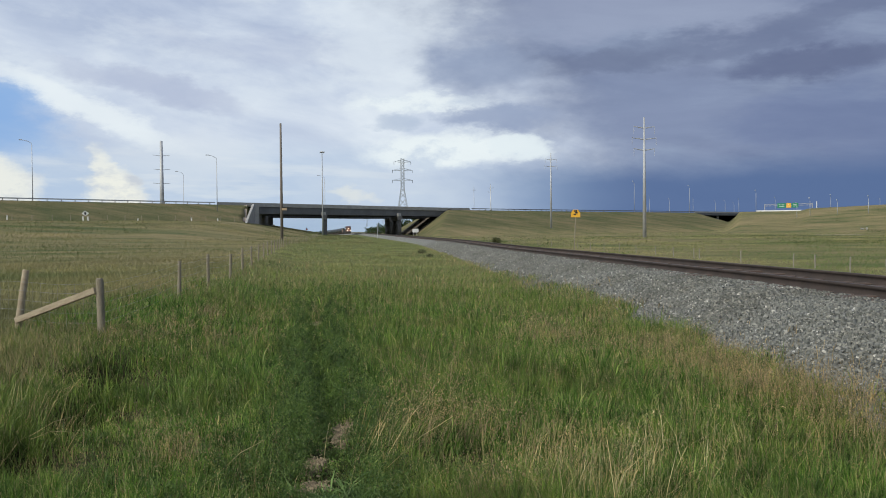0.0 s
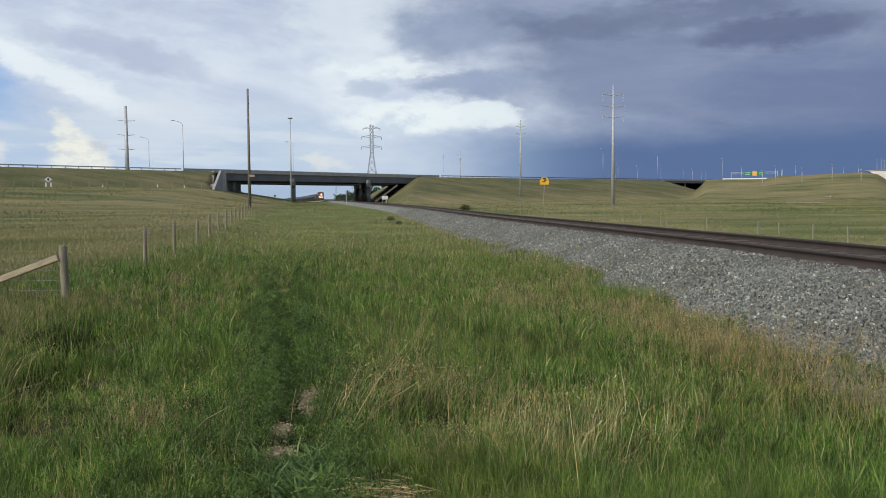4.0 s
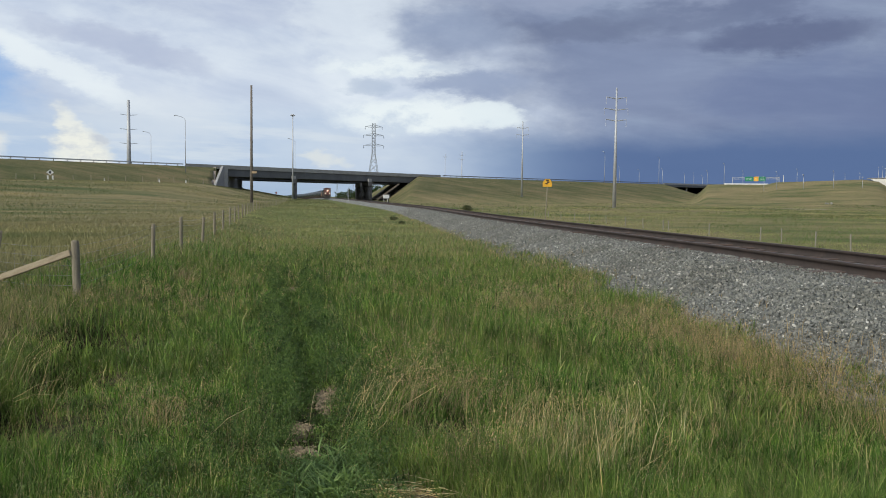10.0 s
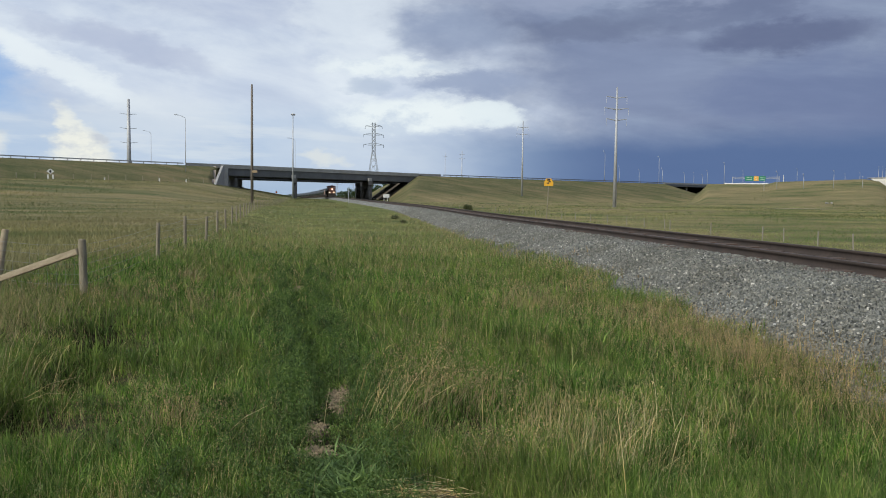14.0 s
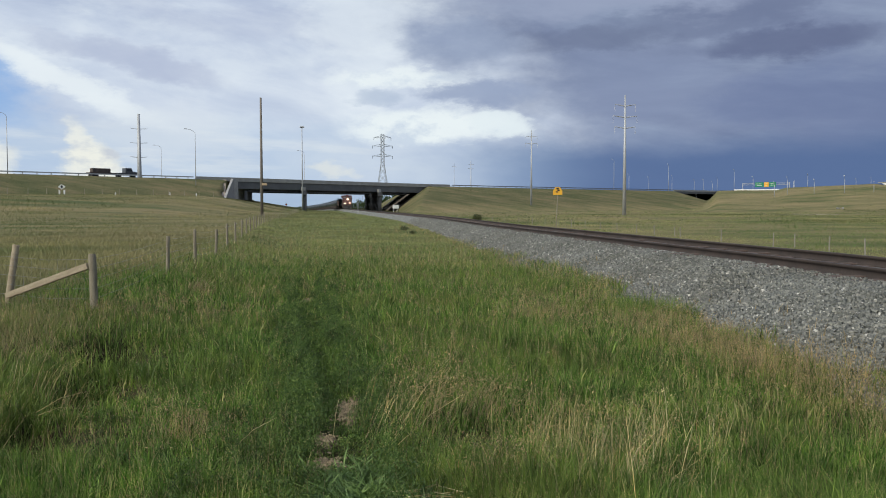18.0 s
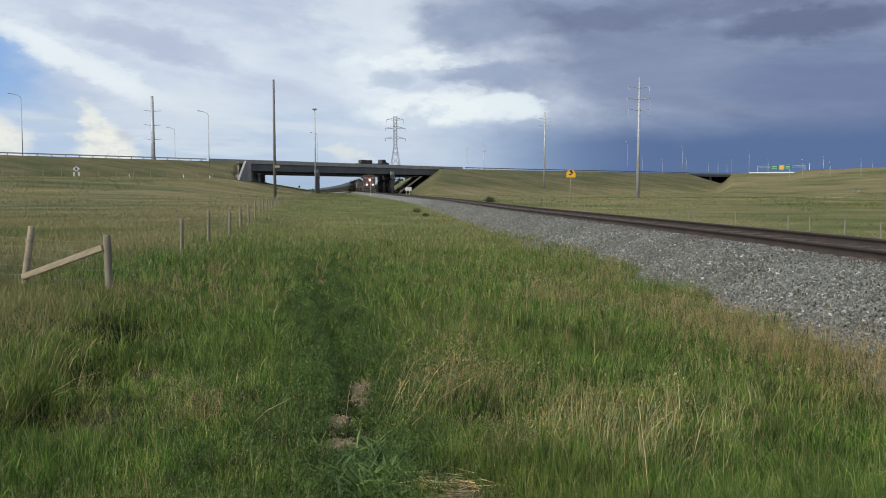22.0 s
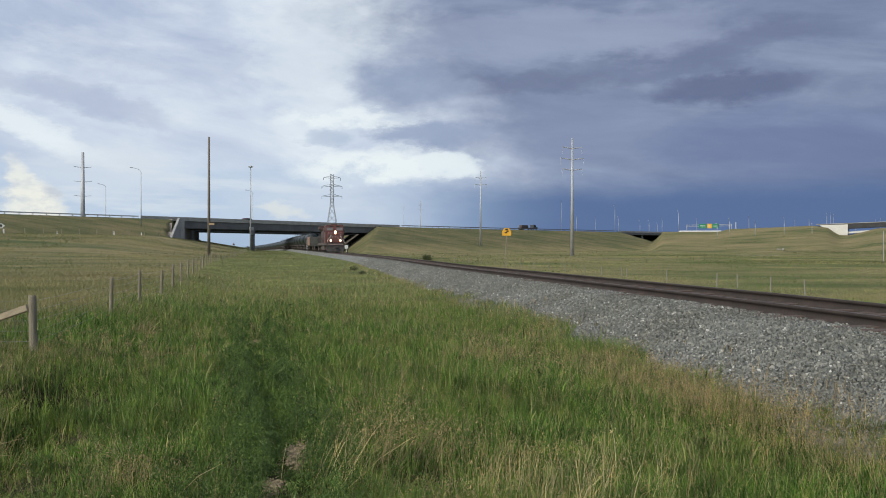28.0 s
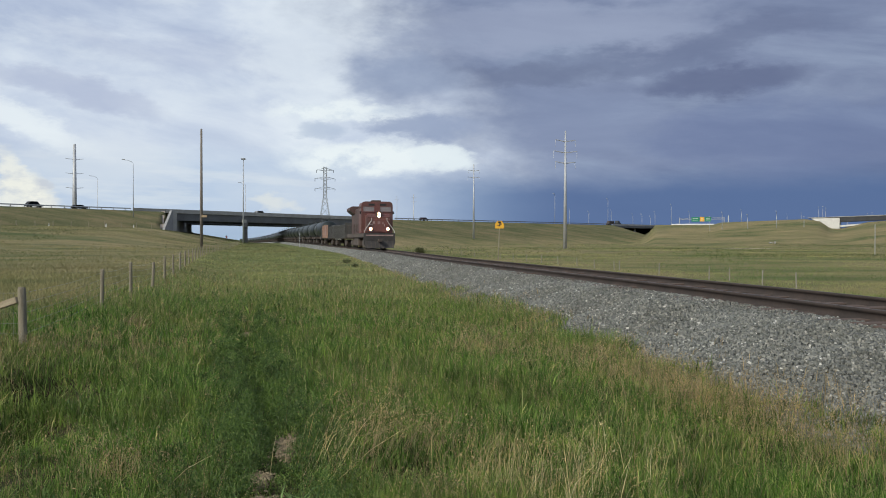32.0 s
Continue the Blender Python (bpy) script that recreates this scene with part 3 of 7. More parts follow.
def ballast_material():
    m, nt, bsdf = tree_of("crushed_grey_ballast")
    geo = nt.nodes.new("ShaderNodeNewGeometry")
    tc = nt.nodes.new("ShaderNodeTexCoord")
    vo = node(nt, "ShaderNodeTexVoronoi", Scale=16.0)
    nt.links.new(tc.outputs["Object"], vo.inputs["Vector"])
    sepc = nt.nodes.new("ShaderNodeSeparateColor")
    nt.links.new(vo.outputs["Color"], sepc.inputs[0])
    pick = math_node(nt, "FRACT", math_node(nt, "ADD", sepc.outputs[0], math_node(nt, "MULTIPLY", geo.outputs["Random Per Island"], 7.0)))
    tint = ramp(nt, pick, [(0.0, (0.10, 0.104, 0.094)), (0.35, (0.165, 0.172, 0.158)), (0.75, (0.235, 0.24, 0.22)), (0.95, (0.31, 0.305, 0.27)), (1.0, (0.60, 0.59, 0.55))])
    dust = ramp(nt, noise_fac(nt, 0.7, 4, 0.6), [(0.35, (0.80, 0.78, 0.74)), (0.7, (1.1, 1.1, 1.1))])
    n = nt.nodes.new("ShaderNodeMix")
    n.data_type, n.blend_type = "RGBA", "MULTIPLY"
    n.inputs[0].default_value = 1.0
    nt.links.new(tint, n.inputs[6])
    nt.links.new(dust, n.inputs[7])
    nt.links.new(n.outputs[2], bsdf.inputs["Base Color"])
    bsdf.inputs["Roughness"].default_value = 0.9
    bp = node(nt, "ShaderNodeBump", Strength=1.0, Distance=0.05)
    nt.links.new(vo.outputs["Distance"], bp.inputs["Height"])
    nt.links.new(bp.outputs[0], bsdf.inputs["Normal"])
    return m


M_STONE = ballast_material()


def ballast_z(q):
    return interp(q, [-4.2, -3.55, -3.2, -1.85, -1.5, 1.5, 1.85, 4.2, 4.6], [-0.16, -0.02, 0.10, 0.545, 0.575, 0.565, 0.53, -0.40, -0.60])


def build_track():
    prof = [(q, float(ballast_z(q))) for q in (-4.2, -3.55, -3.2, -2.5, -1.85, -1.5, -0.8, 0.8, 1.5, 1.85, 3.0, 4.2, 4.6)]
    bed = tagged(new("ballast_bed", sweep("ballast_bed", prof, -60, 1500, M_STONE, closed=False)),
                 "grey crushed stone ballast bed under the railway track", "ballast", kind="structure")
    for side, nm in ((-1, "near"), (1, "far")):
        rail = empty("rail", label="long rusty brown steel rail spiked to the sleepers", category="rail", group="rails of the track")
        c = side * 0.755
        z0 = RAIL - 0.16
        web = [(c - 0.076, z0), (c + 0.076, z0), (c + 0.076, z0 + 0.012), (c + 0.012, z0 + 0.03), (c + 0.010, RAIL - 0.05), (c + 0.037, RAIL - 0.038),
               (c + 0.037, RAIL - 0.010), (c + 0.030, RAIL - 0.002), (c - 0.030, RAIL - 0.002), (c - 0.037, RAIL - 0.010), (c - 0.037, RAIL - 0.038), (c - 0.010, RAIL - 0.05), (c - 0.012, z0 + 0.03), (c - 0.076, z0 + 0.012)]
        o = new("rail_profile", sweep("rail_profile", web, -60, 1500, M_RUST))
        o.parent = rail
        top = [(c - 0.030, RAIL - 0.001), (c + 0.030, RAIL - 0.001), (c + 0.026, RAIL + 0.001), (c - 0.026, RAIL + 0.001)]
        o = new("running_surface", sweep("running_surface", top, -60, 1500, M_RAILTOP))
        o.parent = rail
        o["label"] = "wheel-polished top of the rail"


build_track()


def build_stones():
    """Loose crushed stones over the near stretch of the bed."""
    rng = np.random.default_rng(3)
    n = 125000
    y = 6.0 + 84.0 * rng.uniform(0, 1, n) ** 2.1
    y = y[rng.uniform(0, 1, n) < smooth(y, 90, 25)]
    n = len(y)
    q = rng.uniform(-3.75, -0.92, n)
    bare = (np.abs((y - 5.0 + 0.26) % 0.52 - 0.26) < 0.10) & (q > -1.38) & (rng.uniform(0, 1, n) < 0.85)
    y, q = y[~bare], q[~bare]
    n = len(y)
    x = track_x(y) + q
    size = rng.uniform(0.008, 0.019, n) * (0.85 + 0.022 * y)
    C = np.array([(-1, -1, -1), (1, -1, -1), (1, 1, -1), (-1, 1, -1), (-1, -1, 1), (1, -1, 1), (1, 1, 1), (-1, 1, 1)], float)
    P = C[None] * rng.uniform(0.55, 1.25, (n, 8, 3)) * size[:, None, None] * rng.uniform(0.6, 1.25, (n, 1, 3))
    a, b = rng.uniform(0, 6.28, n), rng.uniform(-0.7, 0.7, n)
    ca, sa, cb, sb = np.cos(a)[:, None], np.sin(a)[:, None], np.cos(b)[:, None], np.sin(b)[:, None]
    X, Y, Z = P[..., 0], P[..., 1], P[..., 2]
    X, Z = X * cb + Z * sb, -X * sb + Z * cb
    X, Y = X * ca - Y * sa, X * sa + Y * ca
    z = ballast_z(q) + grade(y) + rng.uniform(-0.012, 0.018, n)
    V = np.stack([X + x[:, None], Y + y[:, None], Z + z[:, None]], -1)
    F = np.array([(4, 5, 6, 7), (0, 1, 5, 4), (1, 2, 6, 5), (2, 3, 7, 6), (3, 0, 4, 7)])
    quads = (np.arange(n)[:, None, None] * 8 + F[None]).reshape(-1, 4)
    tagged(new("ballast_stones", quads_mesh("ballast_stones", V.reshape(-1, 3), quads, M_STONE)),
           "loose grey crushed stones on the track bed", "gravel", kind="stuff")


build_stones()


def build_sleepers():
    bed = bpy.data.objects["ballast_bed"]
    bm = bmesh.new()
    box_bm(bm, (-1.30, -0.115, -0.18), (1.30, 0.115, 0.0), 0.012)
    first = None
    rnd = random.Random(2)
    y = 5.0
    while y < 155:
        x0 = float(track_x(y))
        at = pose(x0 + rnd.uniform(-0.06, 0.06), y, TIE + float(grade(y)) + 0.034 + rnd.uniform(-0.02, 0.02), 0, rnd.uniform(-0.5, 0.5), 5 + rnd.uniform(-1.5, 1.5))
        if first is None:
            first = part("sleeper", bm, M_TIE, bed, at=at)
        else:
            share(first, at)
        y += 0.52


build_sleepers()


# ---- highway and overpass ----
ROAD_TURN = math.degrees(math.atan2(1.03, 1.0))
SKEW = 0.618 / 0.786          # along the road for each metre across it, in the track's direction
DECKS = ((0.0, 25.0), (33.0, 58.0))


def road_strip(name, lo, hi, y0, y1, lift, mat, thick=0.25):
    """A slab along the road from lo to hi, between y0 and y1 across it."""
    ss = np.linspace(lo, hi, max(2, int((hi - lo) / 12)))
    zs = road_z(ss) + lift
    V = [(s, y, z + k) for s, z in zip(ss, zs) for y, k in ((y0, 0), (y1, 0), (y1, -thick), (y0, -thick))]
    F = [(4 * i + j, 4 * i + 4 + j, 4 * i + 4 + (j + 1) % 4, 4 * i + (j + 1) % 4) for i in range(len(ss) - 1) for j in range(4)]
    n = len(V)
    F += [(0, 1, 2, 3), (n - 1, n - 2, n - 3, n - 4)]
    me = mesh_from(name, V, F, mat)
    bm = bmesh.new()
    bm.from_mesh(me)
    bmesh.ops.recalc_face_normals(bm, faces=bm.faces[:])
    bm.to_mesh(me)
    bm.free()
    return me


def build_highway():
    frame_m = pose(0, 346, 0, 0, 0, ROAD_TURN)
    for k, (y0, y1) in enumerate(DECKS):
        o = tagged(new("road", road_strip("road", -420, 700, y0 + 0.6, y1 - 0.6, 0.02, M_ASPHALT, 0.12)),
                   "grey asphalt highway carriageway on an embankment", "road", kind="structure")
        o.matrix_basis = frame_m
    bridge = empty("overpass", 0, 346, 0, ROAD_TURN, label="concrete highway overpass on round piers above the railway", category="bridge")
    for k, (y0, y1) in enumerate(DECKS):
        lo, hi = -88 + y0 * SKEW, 3 + y0 * SKEW
        sl = new("deck_slab", road_strip("deck_slab", lo - 4, hi + 4 + 24 * SKEW, y0, y1, -0.11, M_CONCRETE, 0.28))
        sl.parent = bridge
        for i in range(7):
            y = y0 + 0.9 + i * (y1 - y0 - 1.8) / 6
            off = (y - y0) * SKEW
            g = new("girder", road_strip("girder", lo + off, hi + off, y - 0.45, y + 0.45, -0.40, M_GIRDER, 2.3))
            g.parent = bridge
        for y in (y0, y1 - 0.35):
            p = new("parapet", road_strip("parapet", lo - 14, hi + 12 + (y - y0) * SKEW, y, y + 0.35, 0.85, M_CONCRETE, 0.95))
            p.parent = bridge
            p["label"] = "grey concrete barrier along the deck edge"
        for s0 in (-59.9, -24.3):
            for y in (y0 + 1.2, y0 + 8.4, y0 + 15.6, y0 + 22.8):
                s = s0 + y * SKEW
                zs = float(road_z(s)) - 2.75
                bm = bmesh.new()
                tube_bm(bm, (0, 0, -1.2), (0, 0, zs - 1.3), 0.85, 0.85, 14)
                part("pier_column", bm, M_PIER, bridge, "round dark weathered concrete column", True, pose(s, y, 0))
            bm = bmesh.new()
            extrude_bm(bm, [(-1.0, zs - 1.5), (1.0, zs - 1.5), (1.15, zs - 0.9), (1.15, zs - 0.02), (-1.15, zs - 0.02), (-1.15, zs - 0.9)], -1.4, 25.2, "y")
            cap = part("pier_cap", bm, M_PIER, bridge)
            shear = Matrix.Identity(4)
            shear[0][1] = SKEW
            cap.data.transform(shear)
            cap.matrix_basis = pose(s0 + y0 * SKEW, y0, 0)
            if k == 0:
                bm = bmesh.new()
                box_bm(bm, (-0.7, -0.7, zs - 0.2), (0.7, 0.1, zs + 1.1), 0.05)
                part("cap_end", bm, M_CONCRETE, bridge, "pale concrete block at the end of the pier cap", at=pose(s0 - 1.0, -0.5, 0))
    for s0, sign in ((-88.0, -1), (3.0, 1)):
        shear = Matrix.Identity(4)
        shear[0][1] = SKEW
        bm = bmesh.new()
        low = 2.0 if sign < 0 else 6.9
        box_bm(bm, (-1.2, -0.6, low), (0.6, DECK + 0.6, float(road_z(s0)) - 0.4))
        ab = part("abutment", bm, M_CONCRETE, bridge, "grey concrete abutment wall")
        ab.data.transform(shear)
        ab.matrix_basis = pose(s0 + (0.6 if sign < 0 else 0.6), 0, 0)
    # sloping wing wall and drain chute beside the western abutment
    zt = float(road_z(-90)) + 0.3
    bm = bmesh.new()
    extrude_bm(bm, [(0, zt), (0, 2.5), (-30, 2.0), (-30, 3.9), (-3.5, zt)], -0.35, 0.35, "x")
    w = part("wing_wall", bm, M_CONCRETE, bridge, "pale sloping concrete wing wall")
    w.matrix_basis = pose(-88.6, 0, 0, 0, 0, -38.2)
    bm = bmesh.new()
    extrude_bm(bm, [(0, zt - 0.3), (0, zt - 1.2), (-22, 3.9), (-22, 4.6)], -0.5, 0.5, "x")
    w = part("drain_chute", bm, surface("stained_concrete", (0.40, 0.33, 0.26), (0.28, 0.22, 0.17), 0.4, 0.9), bridge, "stained concrete drain chute")
    w.matrix_basis = pose(-93.5, -2.6, 0, 0, 0, -34)
    bm = bmesh.new()
    extrude_bm(bm, [(20.0, -0.6), (20.0, 0.05), (34.6, 9.75), (36.5, 9.2), (36.5, -0.6)], -0.5, DECK + 0.5, "y")
    pv = part("slope_paving", bm, surface("dusty_slope_concrete", (0.15, 0.128, 0.10), (0.10, 0.085, 0.066), 0.3, 0.95), bridge, "brown dusty paving under the deck end")
    shear = Matrix.Identity(4)
    shear[0][1] = SKEW
    pv.data.transform(Matrix.Diagonal((1.27, 1, 1, 1)))
    pv.data.transform(shear)
    pv.matrix_basis = pose(3.0 - 35.0 * 1.27, 0, 0)
    # steel barrier along the near shoulder
    for lo, hi in ((-330, -103), (16, 203), (262, 420)):
        rail = empty("guard_rail", 0, 346, 0, ROAD_TURN, label="galvanised steel guard rail on posts beside the highway", category="guard rail", group="guard rails of the highway")
        # eastern beams take darker steel: their unlit near face is put into the colour
        b = new("beam", road_strip("beam", lo, hi, -0.15, -0.05, 0.78, M_STEEL if lo < 0 else M_DULL_STEEL, 0.32))
        b.parent = rail
        bm = bmesh.new()
        box_bm(bm, (-0.09, -0.05, -0.5), (0.09, 0.12, 0.80))
        first = None
        for s in np.arange(lo + 1, hi, 3.8):
            at = pose(s, 0, float(road_z(s)))
            if first is None:
                first = part("guard_post", bm, M_DULL_STEEL, rail, at=at)
            else:
                share(first, at)


build_highway()


def build_underpass():
    """The farther, smaller overpass where a road dips under the highway."""
    br = empty("road_underpass", 0, 346, 0, ROAD_TURN, label="dark road underpass below the highway with concrete deck", category="bridge")
    for y0, y1 in DECKS:
        o = new("deck", road_strip("deck", 200, 372, y0, y1, -0.10, M_GIRDER, 1.3))
        o.parent = br
        p = new("parapet", road_strip("parapet", 203, 280, y0, y0 + 0.35, 0.75, M_CONCRETE, 0.9))
        p.parent = br
    for s, y in ((236.0, 3.0), (248.0, 9.0), (260.0, 15.0)):
        bm = bmesh.new()
        tube_bm(bm, (s, y, 2.5), (s, y, 8.6), 0.7, 0.7, 12)
        part("pier_column", bm, M_CONCRETE, br)


build_underpass()


# ---- poles and pylons ----
def wooden_pole(az, r, top):
    x, y = polar(az, r)
    z = float(ground_z(x, y))
    p = empty("utility_pole", x, y, z - 0.4, label="tall bare weathered wooden utility pole in the grass", category="utility pole")
    bm = bmesh.new()
    tube_bm(bm, (0, 0, 0), (0, 0, top - z + 0.4), 0.24, 0.15, 14)
    part("shaft", bm, M_POLE_WOOD, p, smooth_shade=True)
    bm = bmesh.new()
    box_bm(bm, (-0.02, -0.2, 5.1), (0.85, 0.0, 5.45), 0.02)
    part("marker_plate", bm, surface("faded_plate", (0.45, 0.33, 0.2), None, 3), p, "small faded marker plate")


def steel_pole(az, r, top, arms, r0, r1, turn, label, insul=True):
    x, y = polar(az, r)
    z = float(ground_z(x, y))
    p = empty("transmission_pole", x, y, z - 0.5, turn, label=label, category="transmission pole", group="power line poles")
    h = top - z + 0.5
    bm = bmesh.new()
    tube_bm(bm, (0, 0, 0), (0, 0, h), r0, r1, 12)
    part("shaft", bm, M_STEEL, p, smooth_shade=True)
    for drop, half in arms:
        for sgn in (-1, 1):
            bm = bmesh.new()
            tube_bm(bm, (0, 0, h - drop), (sgn * half, 0, h - drop + 0.35), 0.13, 0.08, 7)
            part("cross_arm", bm, M_STEEL, p)
            if insul:
                bm = bmesh.new()
                for k in range(6):
                    tube_bm(bm, (sgn * half, 0, h - drop + 0.3 - 0.25 * k), (sgn * half, 0, h - drop + 0.14 - 0.25 * k), 0.03, 0.075, 7)
                part("insulator", bm, M_STEEL, p)
    return p


wooden_pole(-10.55, 138, 18.3)
steel_pole(-17.97, 380, 39.4, ((6.2, 3.4), (12.0, 3.4), (17.8, 3.4)), 1.05, 0.55, 25, "thick pale steel power pole with three pairs of arms", False)
steel_pole(12.97, 190, 25.0, ((2.3, 2.3), (4.7, 2.7), (7.0, 2.3)), 0.42, 0.16, 10, "tall slender grey steel power pole with three cross arms")
steel_pole(7.0, 330, 30.0, ((2.6, 2.2), (5.2, 2.4)), 0.40, 0.18, 10, "slender grey steel power pole on the embankment slope")
steel_pole(3.05, 560, 30.5, ((2.6, 2.0), (5.2, 2.0)), 0.35, 0.2, 10, "far slender steel power pole beyond the highway", False)
steel_pole(1.95, 620, 32.0, ((2.6, 1.6),), 0.22, 0.12, 10, "very far slender steel power pole beyond the highway", False)
steel_pole(-0.2, 640, 13.5, ((1.0, 0.8),), 0.30, 0.2, 10, "short far power pole beyond the highway", False)


# bluish steel tint: the haze in front of the far pylons is painted in
M_PYLON = surface("hazed_lattice_steel", (0.36, 0.39, 0.43), (0.30, 0.33, 0.36), 0.8, 0.7)


def lattice_pylon(az, r, top, wide, label):
    x, y = polar(az, r)
    p = empty("lattice_pylon", x, y, -3, 12, label=label, category="pylon", group="lattice pylons")
    h = top + 3
    w0, w1 = h * 0.105, h * 0.020
    t = h * 0.0018

    def half(z):
        k = z / h
        return w0 + (w1 - w0) * min(1, k / 0.62) if k < 0.62 else w1
    for sx in (-1, 1):
        for sy in (-1, 1):
            bm = bmesh.new()
            for a, b in ((0, 0.62), (0.62, 1.0)):
                tube_bm(bm, (sx * half(a * h), sy * half(a * h), a * h), (sx * half(b * h), sy * half(b * h), b * h), t * 1.5, t * 1.3, 5)
            part("corner_leg", bm, M_PYLON, p)
    bm = bmesh.new()
    z = 0.0
    while z < h * 0.98:
        dz = max(half(z) * 2.0, h * 0.045)
        z2 = min(z + dz, h)
        for s1 in (-1, 1):
            a, b = half(z), half(z2)
            for u, v in (((-a, s1 * a, z), (b, s1 * b, z2)), ((a, s1 * a, z), (-b, s1 * b, z2)), ((s1 * a, -a, z), (s1 * b, b, z2)), ((s1 * a, a, z), (s1 * b, -b, z2))):
                tube_bm(bm, u, v, t, t, 4, False)
        z = z2
    part("bracing", bm, M_PYLON, p)
    for k, f in ((0.955, 0.85), (0.845, 1.0), (0.715, 1.0)):
        for sgn in (-1, 1):
            bm = bmesh.new()
            tip = (sgn * wide * f, 0, k * h)
            for sy in (-1, 1):
                tube_bm(bm, (sgn * w1, sy * w1, k * h + h * 0.022), tip, t * 1.2, t, 4)
                tube_bm(bm, (sgn * w1, sy * w1, k * h - h * 0.006), tip, t * 1.2, t, 4)
            part("cross_arm", bm, M_PYLON, p)
            bm = bmesh.new()
            for j in range(5):
                tube_bm(bm, (tip[0], 0, tip[2] - h * 0.007 * j), (tip[0], 0, tip[2] - h * 0.007 * (j + 1)), t * 0.8, t * 2, 5)
            part("insulator", bm, M_BLACK, p)


lattice_pylon(-2.74, 800, 67.3, 9.2, "tall grey steel lattice pylon with three pairs of arms")
lattice_pylon(-5.1, 1900, 34.0, 11, "far small steel lattice pylon under the hazy sky")
lattice_pylon(-4.05, 2300, 30.0, 10, "far small steel lattice pylon under the hazy sky")


def street_lamp(x, y, top, turn, reach=2.4):
    z = float(ground_z(x, y))
    p = empty("street_lamp", x, y, z - 0.5, turn, label="tall galvanised street lamp with a curved arm beside the highway", category="street lamp", group="street lamps along the highway")
    h = top - z + 0.5
    bm = bmesh.new()
    tube_bm(bm, (0, 0, 0), (0, 0, h - 1.3), 0.13, 0.08, 9)
    part("shaft", bm, M_STEEL, p, smooth_shade=True)
    bm = bmesh.new()
    prev = Vector((0, 0, h - 1.3))
    for k in range(1, 8):
        a = k / 7 * 1.4
        q = Vector((-reach * (1 - math.cos(a)) / 0.83, 0, h - 1.3 + 1.25 * math.sin(a)))
        tube_bm(bm, prev, q, 0.065, 0.055, 6)
        prev = q
    part("curved_arm", bm, M_STEEL, p)
    bm = bmesh.new()
    extrude_bm(bm, [(-reach - 0.8, h - 0.10), (-reach - 0.7, h + 0.10), (-reach, h + 0.10), (-reach + 0.2, h - 0.0), (-reach + 0.2, h - 0.12)], -0.18, 0.18, "y")
    part("lamp_head", bm, M_STEEL, p, "flat grey lamp head")


def high_mast(az, r, top, label="tall mast with a ring of floodlights"):
    x, y = polar(az, r)
    z = float(ground_z(x, y))
    p = empty("mast_light", x, y, z - 0.3, label=label, category="street lamp", group="mast lights")
    h = top - z + 0.3
    bm = bmesh.new()
    tube_bm(bm, (0, 0, 0), (0, 0, h), 0.26, 0.13, 10)
    part("shaft", bm, M_STEEL, p, smooth_shade=True)
    bm = bmesh.new()
    tube_bm(bm, (0, 0, h - 0.3), (0, 0, h + 0.1), 0.5, 0.45, 10)
    part("head_ring", bm, M_STEEL, p)
    for k in range(6):
        a = k * math.pi / 3
        bm = bmesh.new()
        tube_bm(bm, (0.5 * math.cos(a), 0.5 * math.sin(a), h - 0.1), (0.75 * math.cos(a), 0.75 * math.sin(a), h - 0.3), 0.14, 0.24, 8)
        part("floodlight", bm, M_STEEL, p)


# bearing, distance, height of the lamp above the eye in degrees
LAMPS = (
    (-25.31, 262, 5.54),
    (-14.62, 268, 4.86),
    (-16.67, 372, 3.81),
    (-7.81, 372, 3.60),
    (12.31, 470, 2.99),
    (13.26, 600, 2.03),
    (14.50, 620, 1.84),
    (15.72, 520, 2.64),
    (15.94, 640, 1.91),
    (17.30, 600, 1.65),
    (17.87, 610, 1.65),
    (18.40, 620, 1.50),
    (18.68, 580, 1.79),
    (19.69, 520, 2.25),
    (20.80, 560, 1.78),
    (22.04, 395, 1.45),
    (22.78, 395, 1.73),
    (23.92, 540, 1.89),
    (24.29, 395, 1.57),
    (25.96, 395, 1.77),
    (26.57, 560, 1.59),
    (27.37, 540, 1.65),
    (27.53, 395, 1.41),
    (28.35, 500, 1.99),
    (28.57, 515, 2.02),
    (28.73, 525, 1.91),
    (29.93, 540, 1.26),
    (30.99, 560, 1.58),
    (31.23, 570, 1.65),
    (13.08, 640, 1.44),
)


def build_lamps():
    for az, r, up in LAMPS:
        x, y = polar(az, r)
        street_lamp(x, y, EYE + r * math.tan(radians(up)), 20 if az < 0 else 60)
    high_mast(-7.95, 285, 27.2)


build_lamps()


